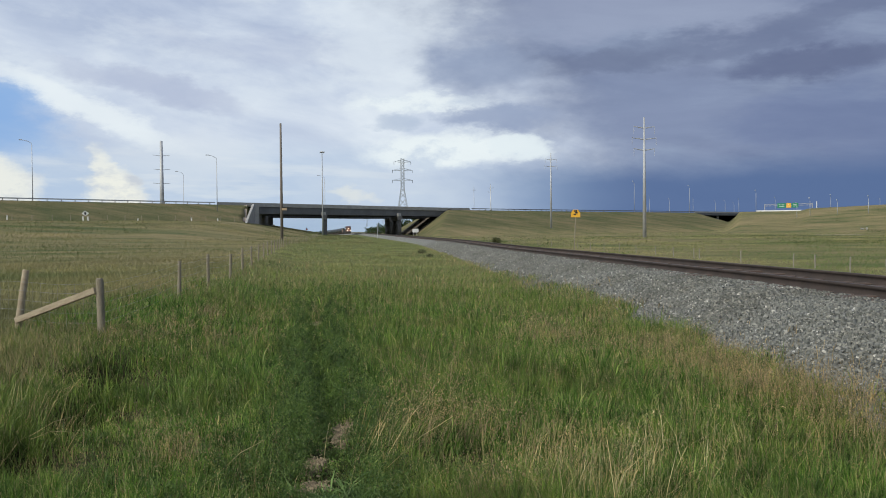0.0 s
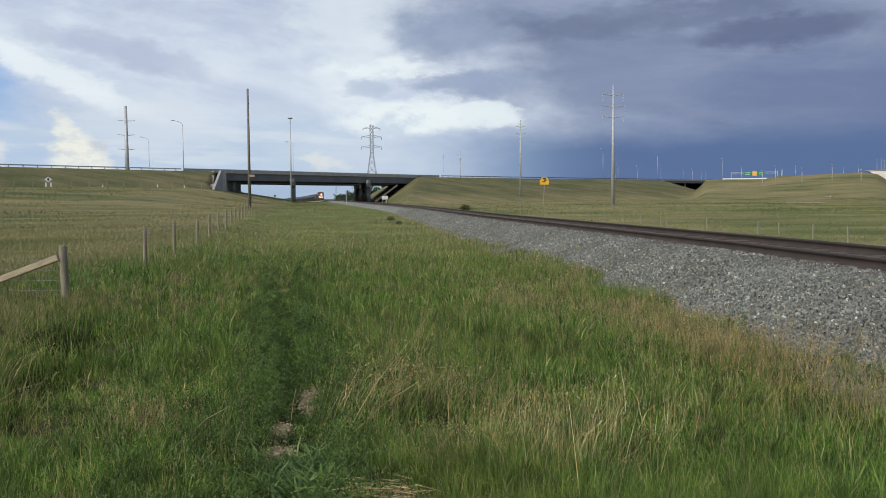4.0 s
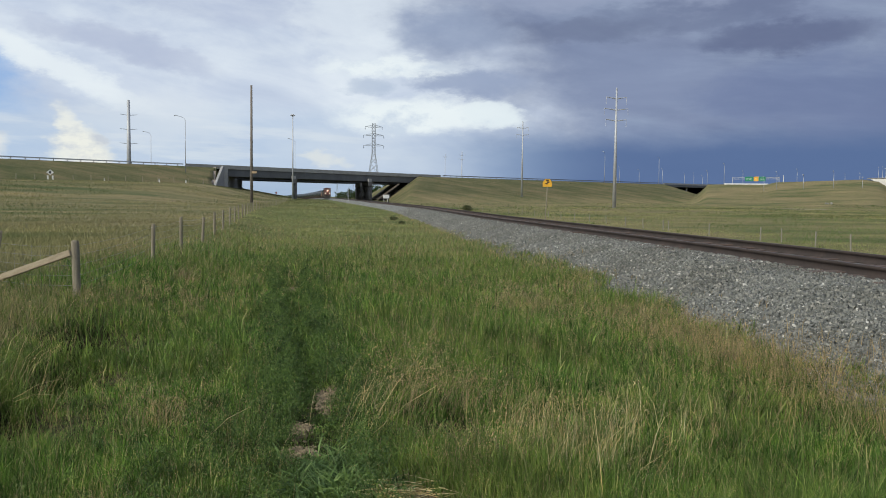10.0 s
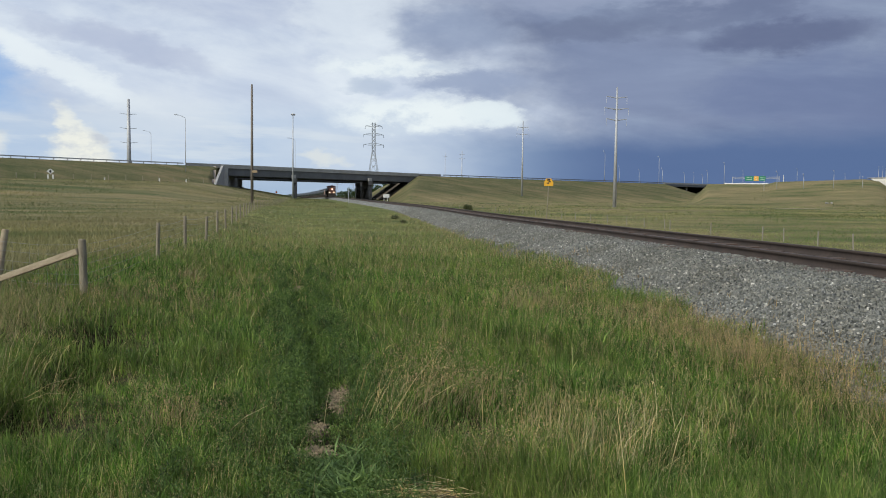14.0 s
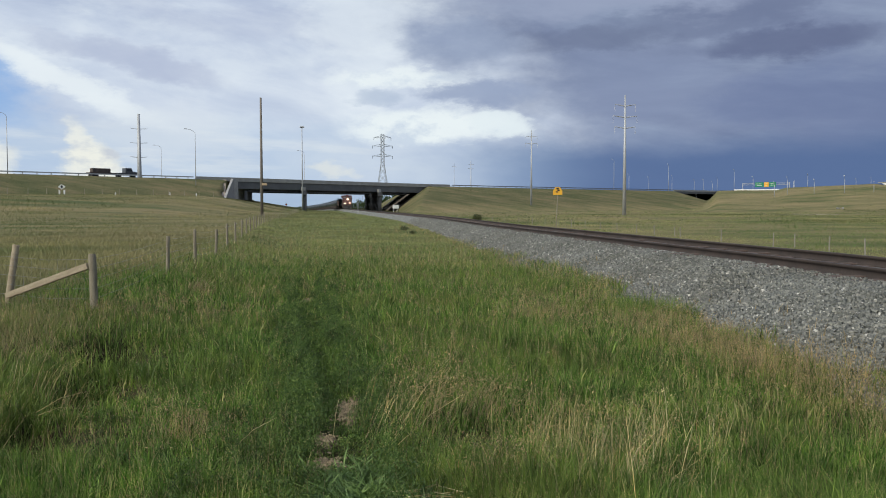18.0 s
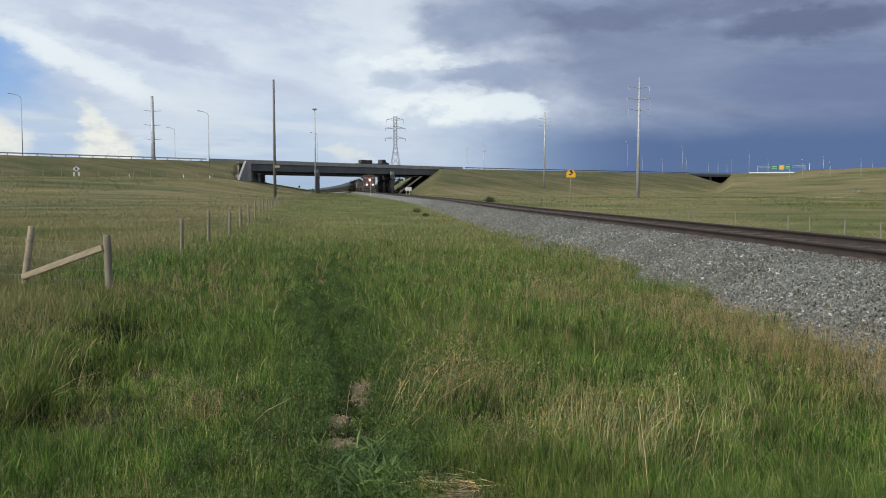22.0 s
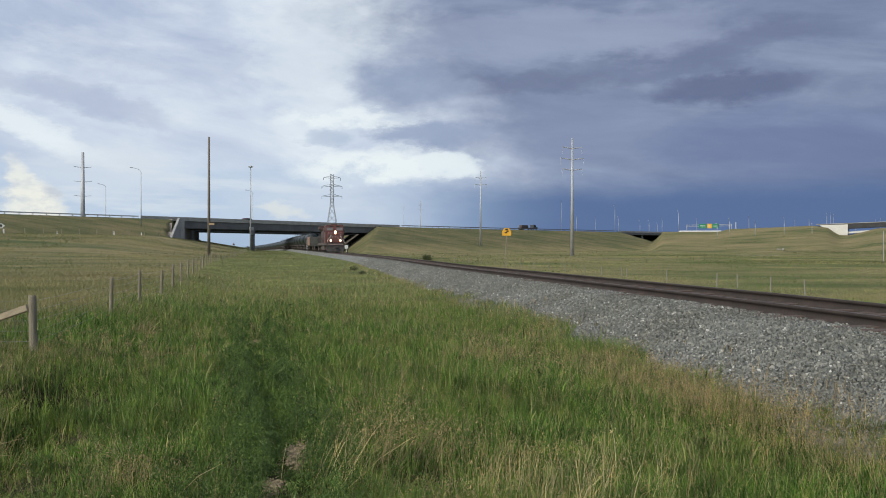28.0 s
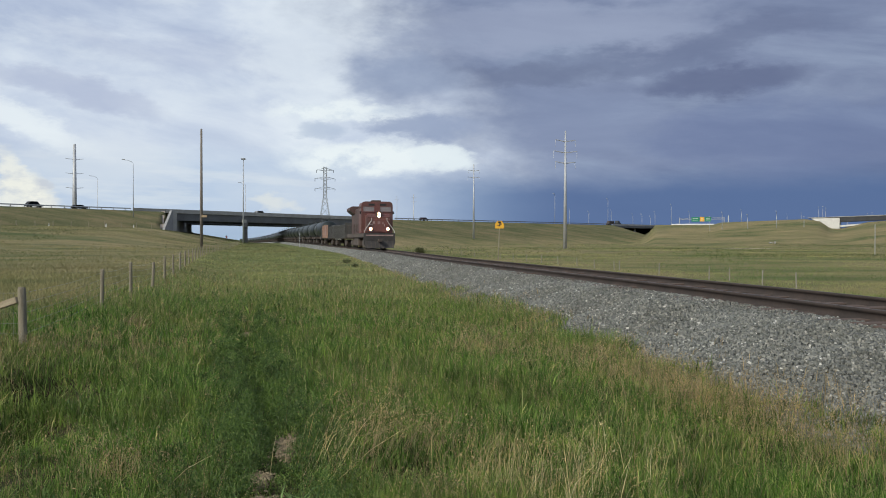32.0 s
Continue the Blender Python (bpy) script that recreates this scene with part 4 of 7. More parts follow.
# ---- signs ----
def build_signs():
    x, y = polar(8.68, 65)
    z = float(ground_z(x, y))
    s = empty("warning_sign", x, y, z, -8, label="yellow five-sided warning sign with a black symbol on a thin post", category="sign")
    bm = bmesh.new()
    tube_bm(bm, (-0.14, 0, -0.4), (0.03, 0, 3.25), 0.035, 0.035, 8)
    part("post", bm, M_POST, s)
    bm = bmesh.new()
    extrude_bm(bm, [(-0.34, 2.72), (0.34, 2.72), (0.34, 3.02), (0.18, 3.28), (-0.18, 3.28), (-0.34, 3.02)], -0.06, -0.04, "y")
    face = part("sign_face", bm, M_YELLOW, s)
    bm = bmesh.new()
    for lo, hi in (((-0.10, 3.12), (0.10, 3.24)), ((-0.02, 3.00), (0.15, 3.10)), ((-0.15, 2.90), (0.05, 2.98))):
        box_bm(bm, (lo[0], -0.066, lo[1]), (hi[0], -0.062, hi[1]))
    part("symbol", bm, M_BLACK, face, "black symbol")

    # white board on two legs beside the track under the overpass
    x, y = polar(-1.93, 300)
    z = float(ground_z(x, y))
    s = empty("trackside_board", x, y, z, 0, label="small white board on two posts beside the track", category="sign")
    bm = bmesh.new()
    box_bm(bm, (-0.9, -0.05, 1.3), (0.9, 0.05, 2.3), 0.02)
    part("board", bm, M_WHITE, s)
    for sx in (-0.6, 0.6):
        bm = bmesh.new()
        box_bm(bm, (sx - 0.06, 0.05, -0.3), (sx + 0.06, 0.17, 2.2))
        part("leg", bm, M_WHITE, s)

    # hazard marker on two posts on the western embankment
    x, y = polar(-22.42, 212)
    z = float(ground_z(x, y))
    s = empty("marker_sign", x, y, z, 18, label="white and black diamond marker on two white posts", category="sign")
    bm = bmesh.new()
    extrude_bm(bm, [(0, 1.15), (0.8, 1.75), (0, 2.35), (-0.8, 1.75)], -0.04, 0.0, "y")
    b = part("diamond", bm, M_WHITE, s)
    bm = bmesh.new()
    extrude_bm(bm, [(0, 1.3), (0.28, 1.75), (0, 2.2), (-0.28, 1.75)], -0.052, -0.046, "y")
    part("dark_centre", bm, M_BLACK, b)
    for sx in (-0.5, 0.5):
        bm = bmesh.new()
        box_bm(bm, (sx - 0.16, 0.0, -0.4), (sx + 0.16, 0.1, 1.05))
        part("white_post", bm, M_WHITE, s)

    # overhead direction signs on a gantry over the far ramp
    x0, y0 = polar(20.2, 530)
    x1, y1 = polar(22.9, 520)
    z = 7.9
    g = empty("sign_gantry", x0, y0, z, math.degrees(math.atan2(y1 - y0, x1 - x0)), label="steel gantry with green and yellow overhead direction signs", category="sign")
    L = math.hypot(x1 - x0, y1 - y0)
    for sx in (0.0, L):
        bm = bmesh.new()
        tube_bm(bm, (sx, 0, 0), (sx, 0, 6.6), 0.25, 0.2, 8)
        part("gantry_post", bm, M_STEEL, g)
    bm = bmesh.new()
    for zz in (5.4, 6.3):
        tube_bm(bm, (0, 0, zz), (L, 0, zz), 0.08, 0.08, 6)
    for k in range(12):
        tube_bm(bm, (L * k / 12, 0, 5.4 if k % 2 else 6.3), (L * (k + 1) / 12, 0, 6.3 if k % 2 else 5.4), 0.07, 0.07, 5)
    part("truss", bm, M_STEEL, g)
    for a, b, mat, lab in ((0.28, 0.46, M_GREEN_SIGN, "green panel"), (0.47, 0.57, M_YELLOW, "yellow panel"), (0.58, 0.72, M_GREEN_SIGN, "green panel")):
        bm = bmesh.new()
        box_bm(bm, (a * L, -0.45, 4.2), (b * L, -0.3, 6.8), 0.03)
        p = part("sign_panel", bm, mat, g, lab)
        bm = bmesh.new()
        for k in range(2):
            box_bm(bm, (a * L + 0.8, -0.47, 4.95 + k * 0.9), (b * L - 0.9, -0.455, 5.13 + k * 0.9))
        part("bar", bm, M_WHITE, p, "white lines of unreadable writing")


build_signs()


def build_ramp_bridge():
    """The pale concrete ramp bridge on the hill to the east."""
    x, y = polar(28.75, 455)
    b = empty("ramp_bridge", x, y, 0, -32, label="pale concrete ramp bridge with a bright abutment on the hill", category="bridge")
    pale = surface("pale_concrete", (0.72, 0.70, 0.65), (0.58, 0.56, 0.52), 0.3, 0.85)
    bm = bmesh.new()
    extrude_bm(bm, [(-6.5, 11.9), (6, 12.1), (6, 6.4), (1.5, 6.8), (-2.5, 9.6)], -1.0, 12, "y")
    part("abutment", bm, pale, b, "bright pale concrete abutment")
    bm = bmesh.new()
    extrude_bm(bm, [(-8, 12.1), (60, 14.2), (60, 12.6), (6, 10.2), (6, 11.9)], -0.6, 11, "y")
    part("deck", bm, surface("dark_girder_steel", (0.045, 0.047, 0.05), (0.03, 0.03, 0.032), 0.5, 0.7), b, "dark deck edge")
    bm = bmesh.new()
    extrude_bm(bm, [(-8, 12.35), (60, 14.5), (60, 14.2), (-8, 12.1)], -0.7, -0.3, "y")
    part("parapet", bm, M_CONCRETE, b)
    bm = bmesh.new()
    extrude_bm(bm, [(6, 8.6), (26, 10.2), (26, 9.4), (6, 7.8)], -0.4, 8, "y")
    part("slope_paving", bm, pale, b)



def build_far_barrier():
    w = empty("concrete_barrier", label="low white concrete barrier along the far ramp", category="barrier")
    for k in range(10):
        p, q = Vector((*polar(19.7 + 0.26 * k, 480), 0)), Vector((*polar(19.7 + 0.26 * (k + 1), 480), 0))
        bm = bmesh.new()
        extrude_bm(bm, [(-0.3, 0), (-0.1, 0.85), (0.1, 0.85), (0.3, 0)], 0, (q - p).length - 0.05, "x")
        o = part("barrier_section", bm, M_WHITE, w)
        p.z = q.z = 9.15
        o.matrix_basis = Matrix.Translation(p) @ (q - p).to_track_quat("X", "Z").to_matrix().to_4x4()


build_ramp_bridge()
build_far_barrier()


# ---- fences ----
def post_bm(h, r, seed):
    rnd = random.Random(seed)
    bm = bmesh.new()
    rings = []
    for k in range(7):
        z = -0.35 + (h + 0.35) * k / 6
        ring = []
        for i in range(12):
            a = i * math.pi / 6
            rr = r * (1.05 - 0.08 * k / 6) * (1 + rnd.uniform(-0.05, 0.05))
            ring.append(bm.verts.new((rr * math.cos(a), rr * math.sin(a), z + (rnd.uniform(-0.008, 0.008) if k == 6 else 0))))
        rings.append(ring)
    for a, b in zip(rings, rings[1:]):
        for i in range(12):
            bm.faces.new((a[i], a[(i + 1) % 12], b[(i + 1) % 12], b[i]))
    top = [bm.verts.new(v.co * 1.0) for v in rings[-1]]
    for i, v in enumerate(top):
        v.co.x *= 0.86
        v.co.y *= 0.86
        v.co.z += 0.012
    for i in range(12):
        bm.faces.new((rings[-1][i], rings[-1][(i + 1) % 12], top[(i + 1) % 12], top[i]))
    bm.faces.new(top)
    return bm


FENCE = ((-4.28, 11.2), (-4.90, 16.5), (-5.30, 20.0), (-5.62, 23.3), (-6.35, 27.9))


def build_fence():
    f = empty("field_fence", label="old fence of weathered round wooden posts with woven wire", category="fence")
    pts = list(FENCE)
    y = 32.4
    rnd = random.Random(4)
    while y < 195:
        pts.append((float(interp(y, [27.9, 55, 75, 188], [-6.35, -10.6, -13.7, -27.2])), y))
        y += 4.6 + rnd.uniform(-0.5, 0.5)
    proto = None
    for i, (x, yy) in enumerate(pts):
        z = float(ground_z(x, yy))
        big = i == 0
        at = pose(x, yy, z, rnd.uniform(-2, 2), rnd.uniform(-2, 2), rnd.uniform(0, 360))
        if i < 6 or proto is None:
            proto = part("fence_post", post_bm(0.76 if big else 0.74 + rnd.uniform(-0.04, 0.04), 0.050 if big else 0.035, 20 + i), M_POST, f, smooth_shade=True, at=at)
        else:
            share(proto, at)
    # braced corner: a leaning post, the diagonal brace and a second brace nearer by
    gx, gy = pts[0]
    lx, ly = -5.72, 11.9
    part("leaning_post", post_bm(0.85, 0.046, 60), M_PLANK, f, "leaning wooden post", True, pose(lx, ly, float(ground_z(lx, ly)), 0, 8.5, 20))
    part("leaning_post", post_bm(0.9, 0.05, 61), M_POST, f, "grey post leaning far over", True, pose(-3.58, 6.98, 0.0, 0, -22, 0))
    a, b = Vector((-5.66, 11.76, 0.36)), Vector((gx - 0.05, gy - 0.05, 0.80))
    bm = bmesh.new()
    box_bm(bm, (0, -0.03, -0.04), ((b - a).length, 0.03, 0.04), 0.01)
    br = part("brace", bm, M_PLANK, f, "pale diagonal wooden brace")
    br.matrix_basis = Matrix.Translation(a) @ (b - a).to_track_quat("X", "Z").to_matrix().to_4x4()
    # woven wire between the posts and on beyond the leaning post
    def wires(p, q, cross):
        n = max(2, int((Vector(q) - Vector(p)).length / 1.2))
        for zz in (0.06, 0.19, 0.32, 0.45, 0.58, 0.70):
            bm = bmesh.new()
            last = None
            for k in range(n + 1):
                t = k / n
                v = Vector(p).lerp(Vector(q), t) + Vector((0, 0, zz - 0.03 * math.sin(math.pi * t)))
                if last is not None:
                    tube_bm(bm, last, v, 0.0018, 0.0018, 4, False)
                last = v
            part("wire_strand", bm, M_WIRE, f)
        if cross:
            bm = bmesh.new()
            m = int((Vector(q) - Vector(p)).length / 0.16)
            for k in range(1, m):
                v = Vector(p).lerp(Vector(q), k / m)
                tube_bm(bm, v + Vector((0, 0, 0.06)), v + Vector((0, 0, 0.70)), 0.0012, 0.0012, 4, False)
            tagged(part("wire_netting", bm, M_WIRE, f), kind="stuff")
    P3 = [(x, yy, float(ground_z(x, yy))) for x, yy in pts]
    for i in range(0, 8):
        wires(P3[i], P3[i + 1], False)
    L3 = (lx, ly, float(ground_z(lx, ly)))
    wires(P3[0], L3, True)
    far = (lx - 6.5, ly + 3.2, 0.22)
    wires(L3, far, True)


build_fence()


def build_far_fences():
    # along the foot of the western embankment
    f = empty("pasture_fence", label="distant row of thin grey fence posts on the slope", category="fence", group="distant fences")
    proto = None
    rnd = random.Random(9)
    for k in range(46):
        s, d = -230 + k * 4.2, 46 + rnd.uniform(-0.3, 0.3)
        x, y = highway_point(s, d)
        if x - track_x(y) > -36:
            break
        at = pose(x, y, float(ground_z(x, y)), rnd.uniform(-3, 3), rnd.uniform(-3, 3), 0)
        if proto is None:
            proto = part("fence_post", post_bm(1.35, 0.07, 90), M_POST, f, smooth_shade=True, at=at)
        else:
            share(proto, at)
    # beyond the track
    f = empty("railway_fence", label="row of short pale fence posts beyond the track", category="fence", group="distant fences")
    pale = surface("bleached_post_wood", (0.33, 0.31, 0.25), (0.22, 0.20, 0.16), 2, 0.85, stretch=(8, 8, 0.8))
    proto = None
    for px in (22.9, 36.0, 38.8, 41.9, 44.1, 50.5, 57.0, 58, 62, 66, 71, 76, 81, 86, 91, 97, 103, 110, 118, 126, 135, 145, 156):
        y = px
        x = float(track_x(y)) + 13.6
        at = pose(x, y, float(ground_z(x, y)), rnd.uniform(-3, 3), rnd.uniform(-3, 3), 0)
        if proto is None:
            proto = part("fence_post", post_bm(0.70, 0.032, 91), pale, f, smooth_shade=True, at=at)
        else:
            share(proto, at)


build_far_fences()


# ---- train ----
M_RED = surface("grimy_red_paint", (0.175, 0.056, 0.046), (0.095, 0.046, 0.040), 0.7, 0.5, bump=0.15, stretch=(1, 1, 0.5))
M_HOOD = surface("soot_stained_red_paint", (0.105, 0.050, 0.042), (0.050, 0.034, 0.030), 0.5, 0.6, stretch=(1, 1, 0.4))
M_PILOT = surface("scuffed_black_steel", (0.060, 0.052, 0.047), (0.026, 0.023, 0.021), 1.2, 0.7)
M_GRIME = surface("sooty_underframe", (0.115, 0.085, 0.070), (0.045, 0.036, 0.031), 0.8, 0.8)
M_TANK = surface("black_tank_paint", (0.022, 0.030, 0.030), (0.012, 0.016, 0.016), 0.5, 0.45)
M_TANK.node_tree.nodes["Principled BSDF"].inputs["Specular IOR Level"].default_value = 0.3
M_WAGON = surface("dull_grey_wagon_paint", (0.10, 0.10, 0.098), (0.055, 0.052, 0.048), 0.5, 0.7)
M_ORANGE = surface("rusty_orange_panel", (0.36, 0.20, 0.13), (0.15, 0.08, 0.06), 0.9, 0.7)
M_GLASS = surface("dark_glass", (0.03, 0.035, 0.04), (0.02, 0.024, 0.028), 1, 0.12)
M_LAMP = glow("headlight_lens", (1.0, 0.74, 0.44), 30.0)
# weaker orange glow round each lens, standing in for its glare halo
M_HALO = glow("glare_halo_glow", (1.0, 0.40, 0.18), 3.2)
M_FADED = surface("faded_lettering_paint", (0.36, 0.26, 0.24), (0.22, 0.13, 0.12), 3, 0.7)
# pale mauve base colour paints the sky's reflection into the windscreen
M_SCREEN = surface("sky_pale_windscreen", (0.26, 0.23, 0.23), (0.18, 0.16, 0.16), 1, 0.08)
M_RAILING = surface("white_railing_paint", (0.70, 0.70, 0.66), (0.5, 0.48, 0.44), 3, 0.5)


def wheelset(parent, y, r=0.5):
    bm = bmesh.new()
    for sx in (-1, 1):
        tube_bm(bm, (sx * 0.70, 0, 0), (sx * 0.83, 0, 0), r, r, 20)
        tube_bm(bm, (sx * 0.68, 0, 0), (sx * 0.71, 0, 0), r + 0.03, r + 0.03, 20)
    tube_bm(bm, (-0.7, 0, 0), (0.7, 0, 0), 0.09, 0.09, 8)
    return part("wheelset", bm, M_GRIME, parent, at=pose(0, y, r))


def bogie(parent, y, axles, spread, r):
    bm = bmesh.new()
    for sx in (-1, 1):
        x0, x1 = (sx * 0.95, sx * 1.15)
        prof = [(-spread - 0.3, r + 0.15), (-spread - 0.3, r - 0.15), (-spread + 0.35, r - 0.18), (-0.5, r - 0.32), (0.5, r - 0.32), (spread - 0.35, r - 0.18), (spread + 0.3, r - 0.15), (spread + 0.3, r + 0.15), (0.6, r + 0.42), (-0.6, r + 0.42)]
        extrude_bm(bm, [(a, b) for a, b in prof], min(x0, x1), max(x0, x1), "x")
    box_bm(bm, (-1.0, -0.3, r - 0.1), (1.0, 0.3, r + 0.35))
    t = part("bogie", bm, M_GRIME, parent, at=pose(0, y, 0))
    for k in range(axles):
        wheelset(t, -spread + 2 * spread * k / (axles - 1), r)
    return t


def rounded(half, z0, z1, rad, n=4):
    """Outline across the vehicle with rounded upper corners."""
    pts = [(-half, z0), (half, z0)]
    for k in range(n + 1):
        a = k / n * math.pi / 2
        pts.append((half - rad + rad * math.cos(a), z1 - rad + rad * math.sin(a)))
    for k in range(n + 1):
        a = math.pi / 2 + k / n * math.pi / 2
        pts.append((-half + rad + rad * math.cos(a), z1 - rad + rad * math.sin(a)))
    return pts


def build_locomotive():
    """Nose towards -y, at y = 0; rail top is z = 0."""
    L = empty("locomotive", label="grimy red diesel freight locomotive with lit headlights", category="locomotive")
    bm = bmesh.new()
    box_bm(bm, (-1.5, 0.7, 1.15), (1.5, 21.8, 1.55), 0.03)
    part("underframe", bm, M_GRIME, L)
    bm = bmesh.new()
    extrude_bm(bm, [(-1.5, 1.55), (-1.5, 0.55), (-1.15, 0.12), (1.15, 0.12), (1.5, 0.55), (1.5, 1.55)], 0.42, 0.72, "y")
    part("pilot", bm, M_PILOT, L, "black pilot plate")
    bm = bmesh.new()
    extrude_bm(bm, [(0.05, 0.12), (0.45, 0.85), (0.6, 0.85), (0.6, 0.12)], -1.35, 1.35, "x")
    part("snow_plough", bm, M_PILOT, L)
    bm = bmesh.new()
    box_bm(bm, (-0.17, -0.35, 0.72), (0.17, 0.5, 1.0), 0.04)
    part("coupler", bm, M_GRIME, L)
    bm = bmesh.new()
    extrude_bm(bm, [(0.75, 1.55), (0.75, 3.0), (1.15, 3.35), (2.6, 3.45), (2.6, 1.55)], -1.22, 1.22, "x")
    bmesh.ops.bevel(bm, geom=bm.edges[:], offset=0.14, segments=2, affect="EDGES")
    nose = part("nose", bm, M_RED, L)
    for x0, x1, z0, z1 in ((-0.62, -0.40, 2.45, 2.68), (-0.15, 0.10, 2.45, 2.68), (0.30, 0.55, 2.42, 2.62)):
        bm = bmesh.new()
        box_bm(bm, (x0, 0.735, z0), (x1, 0.748, z1))
        part("lettering_shape", bm, M_FADED, nose, "faded pale shape on the nose")
    bm = bmesh.new()
    extrude_bm(bm, rounded(1.54, 1.55, 4.66, 0.38), 2.55, 5.3, "y")
    cab = part("cab", bm, M_RED, L)
    for sx in (-1, 1):
        bm = bmesh.new()
        x0, x1 = sorted((sx * 0.30, sx * 1.36))
        box_bm(bm, (x0, 2.52, 3.68), (x1, 2.54, 4.16), 0.0)
        part("windscreen", bm, M_SCREEN, cab)
        for k in range(2):
            bm = bmesh.new()
            x0, x1 = sorted((sx * 1.52, sx * 1.535))
            box_bm(bm, (x0, 3.0 + k * 1.15, 3.2), (x1, 3.95 + k * 1.15, 4.0))
            part("side_window", bm, M_GLASS, cab)
        bm = bmesh.new()
        x0, x1 = sorted((sx * 0.25, sx * 0.85))
        box_bm(bm, (x0, 2.50, 4.22), (x1, 2.54, 4.44))
        part("number_board", bm, M_BLACK, cab)
    bm = bmesh.new()
    box_bm(bm, (0.42, 0.725, 1.62), (1.02, 0.75, 2.85), 0.02)
    door = part("nose_door", bm, M_RED, nose)
    bm = bmesh.new()
    tube_bm(bm, (0.50, 0.70, 2.15), (0.50, 0.70, 2.40), 0.018, 0.018, 6)
    part("door_handle", bm, M_RAILING, door)
    for z in (1.75, 2.05, 2.35):
        bm = bmesh.new()
        tube_bm(bm, (-1.08, 0.70, z), (-0.62, 0.70, z), 0.018, 0.018, 6)
        part("grab_iron", bm, M_RAILING, nose)
    for sx in (-1, 1):
        bm = bmesh.new()
        for x0, x1, z0, z1 in ((0.24, 0.30, 3.60, 4.24), (1.36, 1.42, 3.60, 4.24), (0.30, 1.36, 3.60, 3.68), (0.30, 1.36, 4.16, 4.24)):
            xa, xb = sorted((sx * x0, sx * x1))
            box_bm(bm, (xa, 2.495, z0), (xb, 2.545, z1))
        part("window_frame", bm, M_RED, cab)
        bm = bmesh.new()
        xa, xb = sorted((sx * 1.545, sx * 1.60))
        box_bm(bm, (xa, 2.85, 4.08), (xb, 5.15, 4.14))
        part("window_visor", bm, M_GRIME, cab)
        bm = bmesh.new()
        xa, xb = sorted((sx * 1.55, sx * 1.70))
        box_bm(bm, (xa, 2.72, 3.45), (xb, 2.76, 3.70), 0.01)
        part("mirror", bm, M_BLACK, cab)
    for k in range(7):
        bm = bmesh.new()
        x = -1.2 + 0.4 * k
        extrude_bm(bm, [(0.02, 0.14), (0.42, 0.87), (0.46, 0.87), (0.07, 0.14)], x - 0.02, x + 0.02, "x")
        part("plough_rib", bm, M_GRIME, L)
    bm = bmesh.new()
    box_bm(bm, (-1.3, 0.405, 1.28), (1.3, 0.418, 1.40))
    part("warning_stripe", bm, M_FADED, L, "faded pale stripe across the pilot")
    bm = bmesh.new()
    box_bm(bm, (-0.45, 3.2, 4.62), (0.45, 4.6, 4.82), 0.06)
    part("roof_unit", bm, M_GRIME, cab)
    bm = bmesh.new()
    for dx in (-0.25, 0.0, 0.25):
        tube_bm(bm, (dx, 5.2, 4.78), (dx, 4.75, 4.8), 0.03, 0.09, 8)
    box_bm(bm, (-0.3, 5.1, 4.6), (0.3, 5.25, 4.76))
    part("horn", bm, M_GRIME, cab)
    bm = bmesh.new()
    extrude_bm(bm, rounded(0.95, 1.55, 4.35, 0.18), 5.3, 21.2, "y")
    hood = part("long_hood", bm, M_HOOD, L)
    first = None
    for k in range(11):
        for sx in (-1, 1):
            if first is None:
                bm = bmesh.new()
                box_bm(bm, (-0.012, -0.58, 1.8), (0.012, 0.58, 4.0), 0.01)
                first = part("hood_door", bm, M_HOOD, hood, at=pose(sx * 0.955, 6.0 + k * 1.25, 0))
            else:
                share(first, pose(sx * 0.955, 6.0 + k * 1.25, 0))
    bm = bmesh.new()
    extrude_bm(bm, [(-0.97, 3.75), (-1.56, 4.22), (-1.56, 4.55), (-1.25, 4.70), (1.25, 4.70), (1.56, 4.55), (1.56, 4.22), (0.97, 3.75)], 16.6, 21.0, "y")
    part("radiator_wing", bm, M_HOOD, L, "overhanging radiator housing")
    bm = bmesh.new()
    box_bm(bm, (-0.4, 10.2, 4.33), (0.4, 11.6, 4.62), 0.05)
    part("exhaust_stack", bm, M_GRIME, L)
    bm = bmesh.new()
    box_bm(bm, (-1.35, 8.2, 0.28), (1.35, 13.8, 1.15), 0.15)
    part("fuel_tank", bm, M_GRIME, L)
    for y in (4.1, 17.9):
        bogie(L, y, 3, 1.75, 0.53)
    for sx in (-1, 1):
        bm = bmesh.new()
        x = sx * 1.45
        tube_bm(bm, (x, 5.4, 2.55), (x, 21.5, 2.55), 0.025, 0.025, 6)
        part("handrail", bm, M_GRIME, L)
        st = None
        for k in range(9):
            if st is None:
                bm = bmesh.new()
                tube_bm(bm, (0, 0, 1.5), (0, 0, 2.55), 0.022, 0.022, 6)
                st = part("stanchion", bm, M_GRIME, L, at=pose(x, 5.4 + k * 2, 0))
            else:
                share(st, pose(x, 5.4 + k * 2, 0))
        bm = bmesh.new()
        tube_bm(bm, (sx * 1.45, 0.55, 0.75), (sx * 1.45, 0.6, 1.75), 0.03, 0.03, 6)
        tube_bm(bm, (sx * 1.45, 0.6, 1.75), (sx * 0.75, 0.7, 2.75), 0.03, 0.03, 6)
        tube_bm(bm, (sx * 0.75, 0.7, 2.75), (sx * 0.75, 0.72, 3.0), 0.03, 0.03, 6)
        part("front_handrail", bm, M_RAILING, L, "white front handrail")
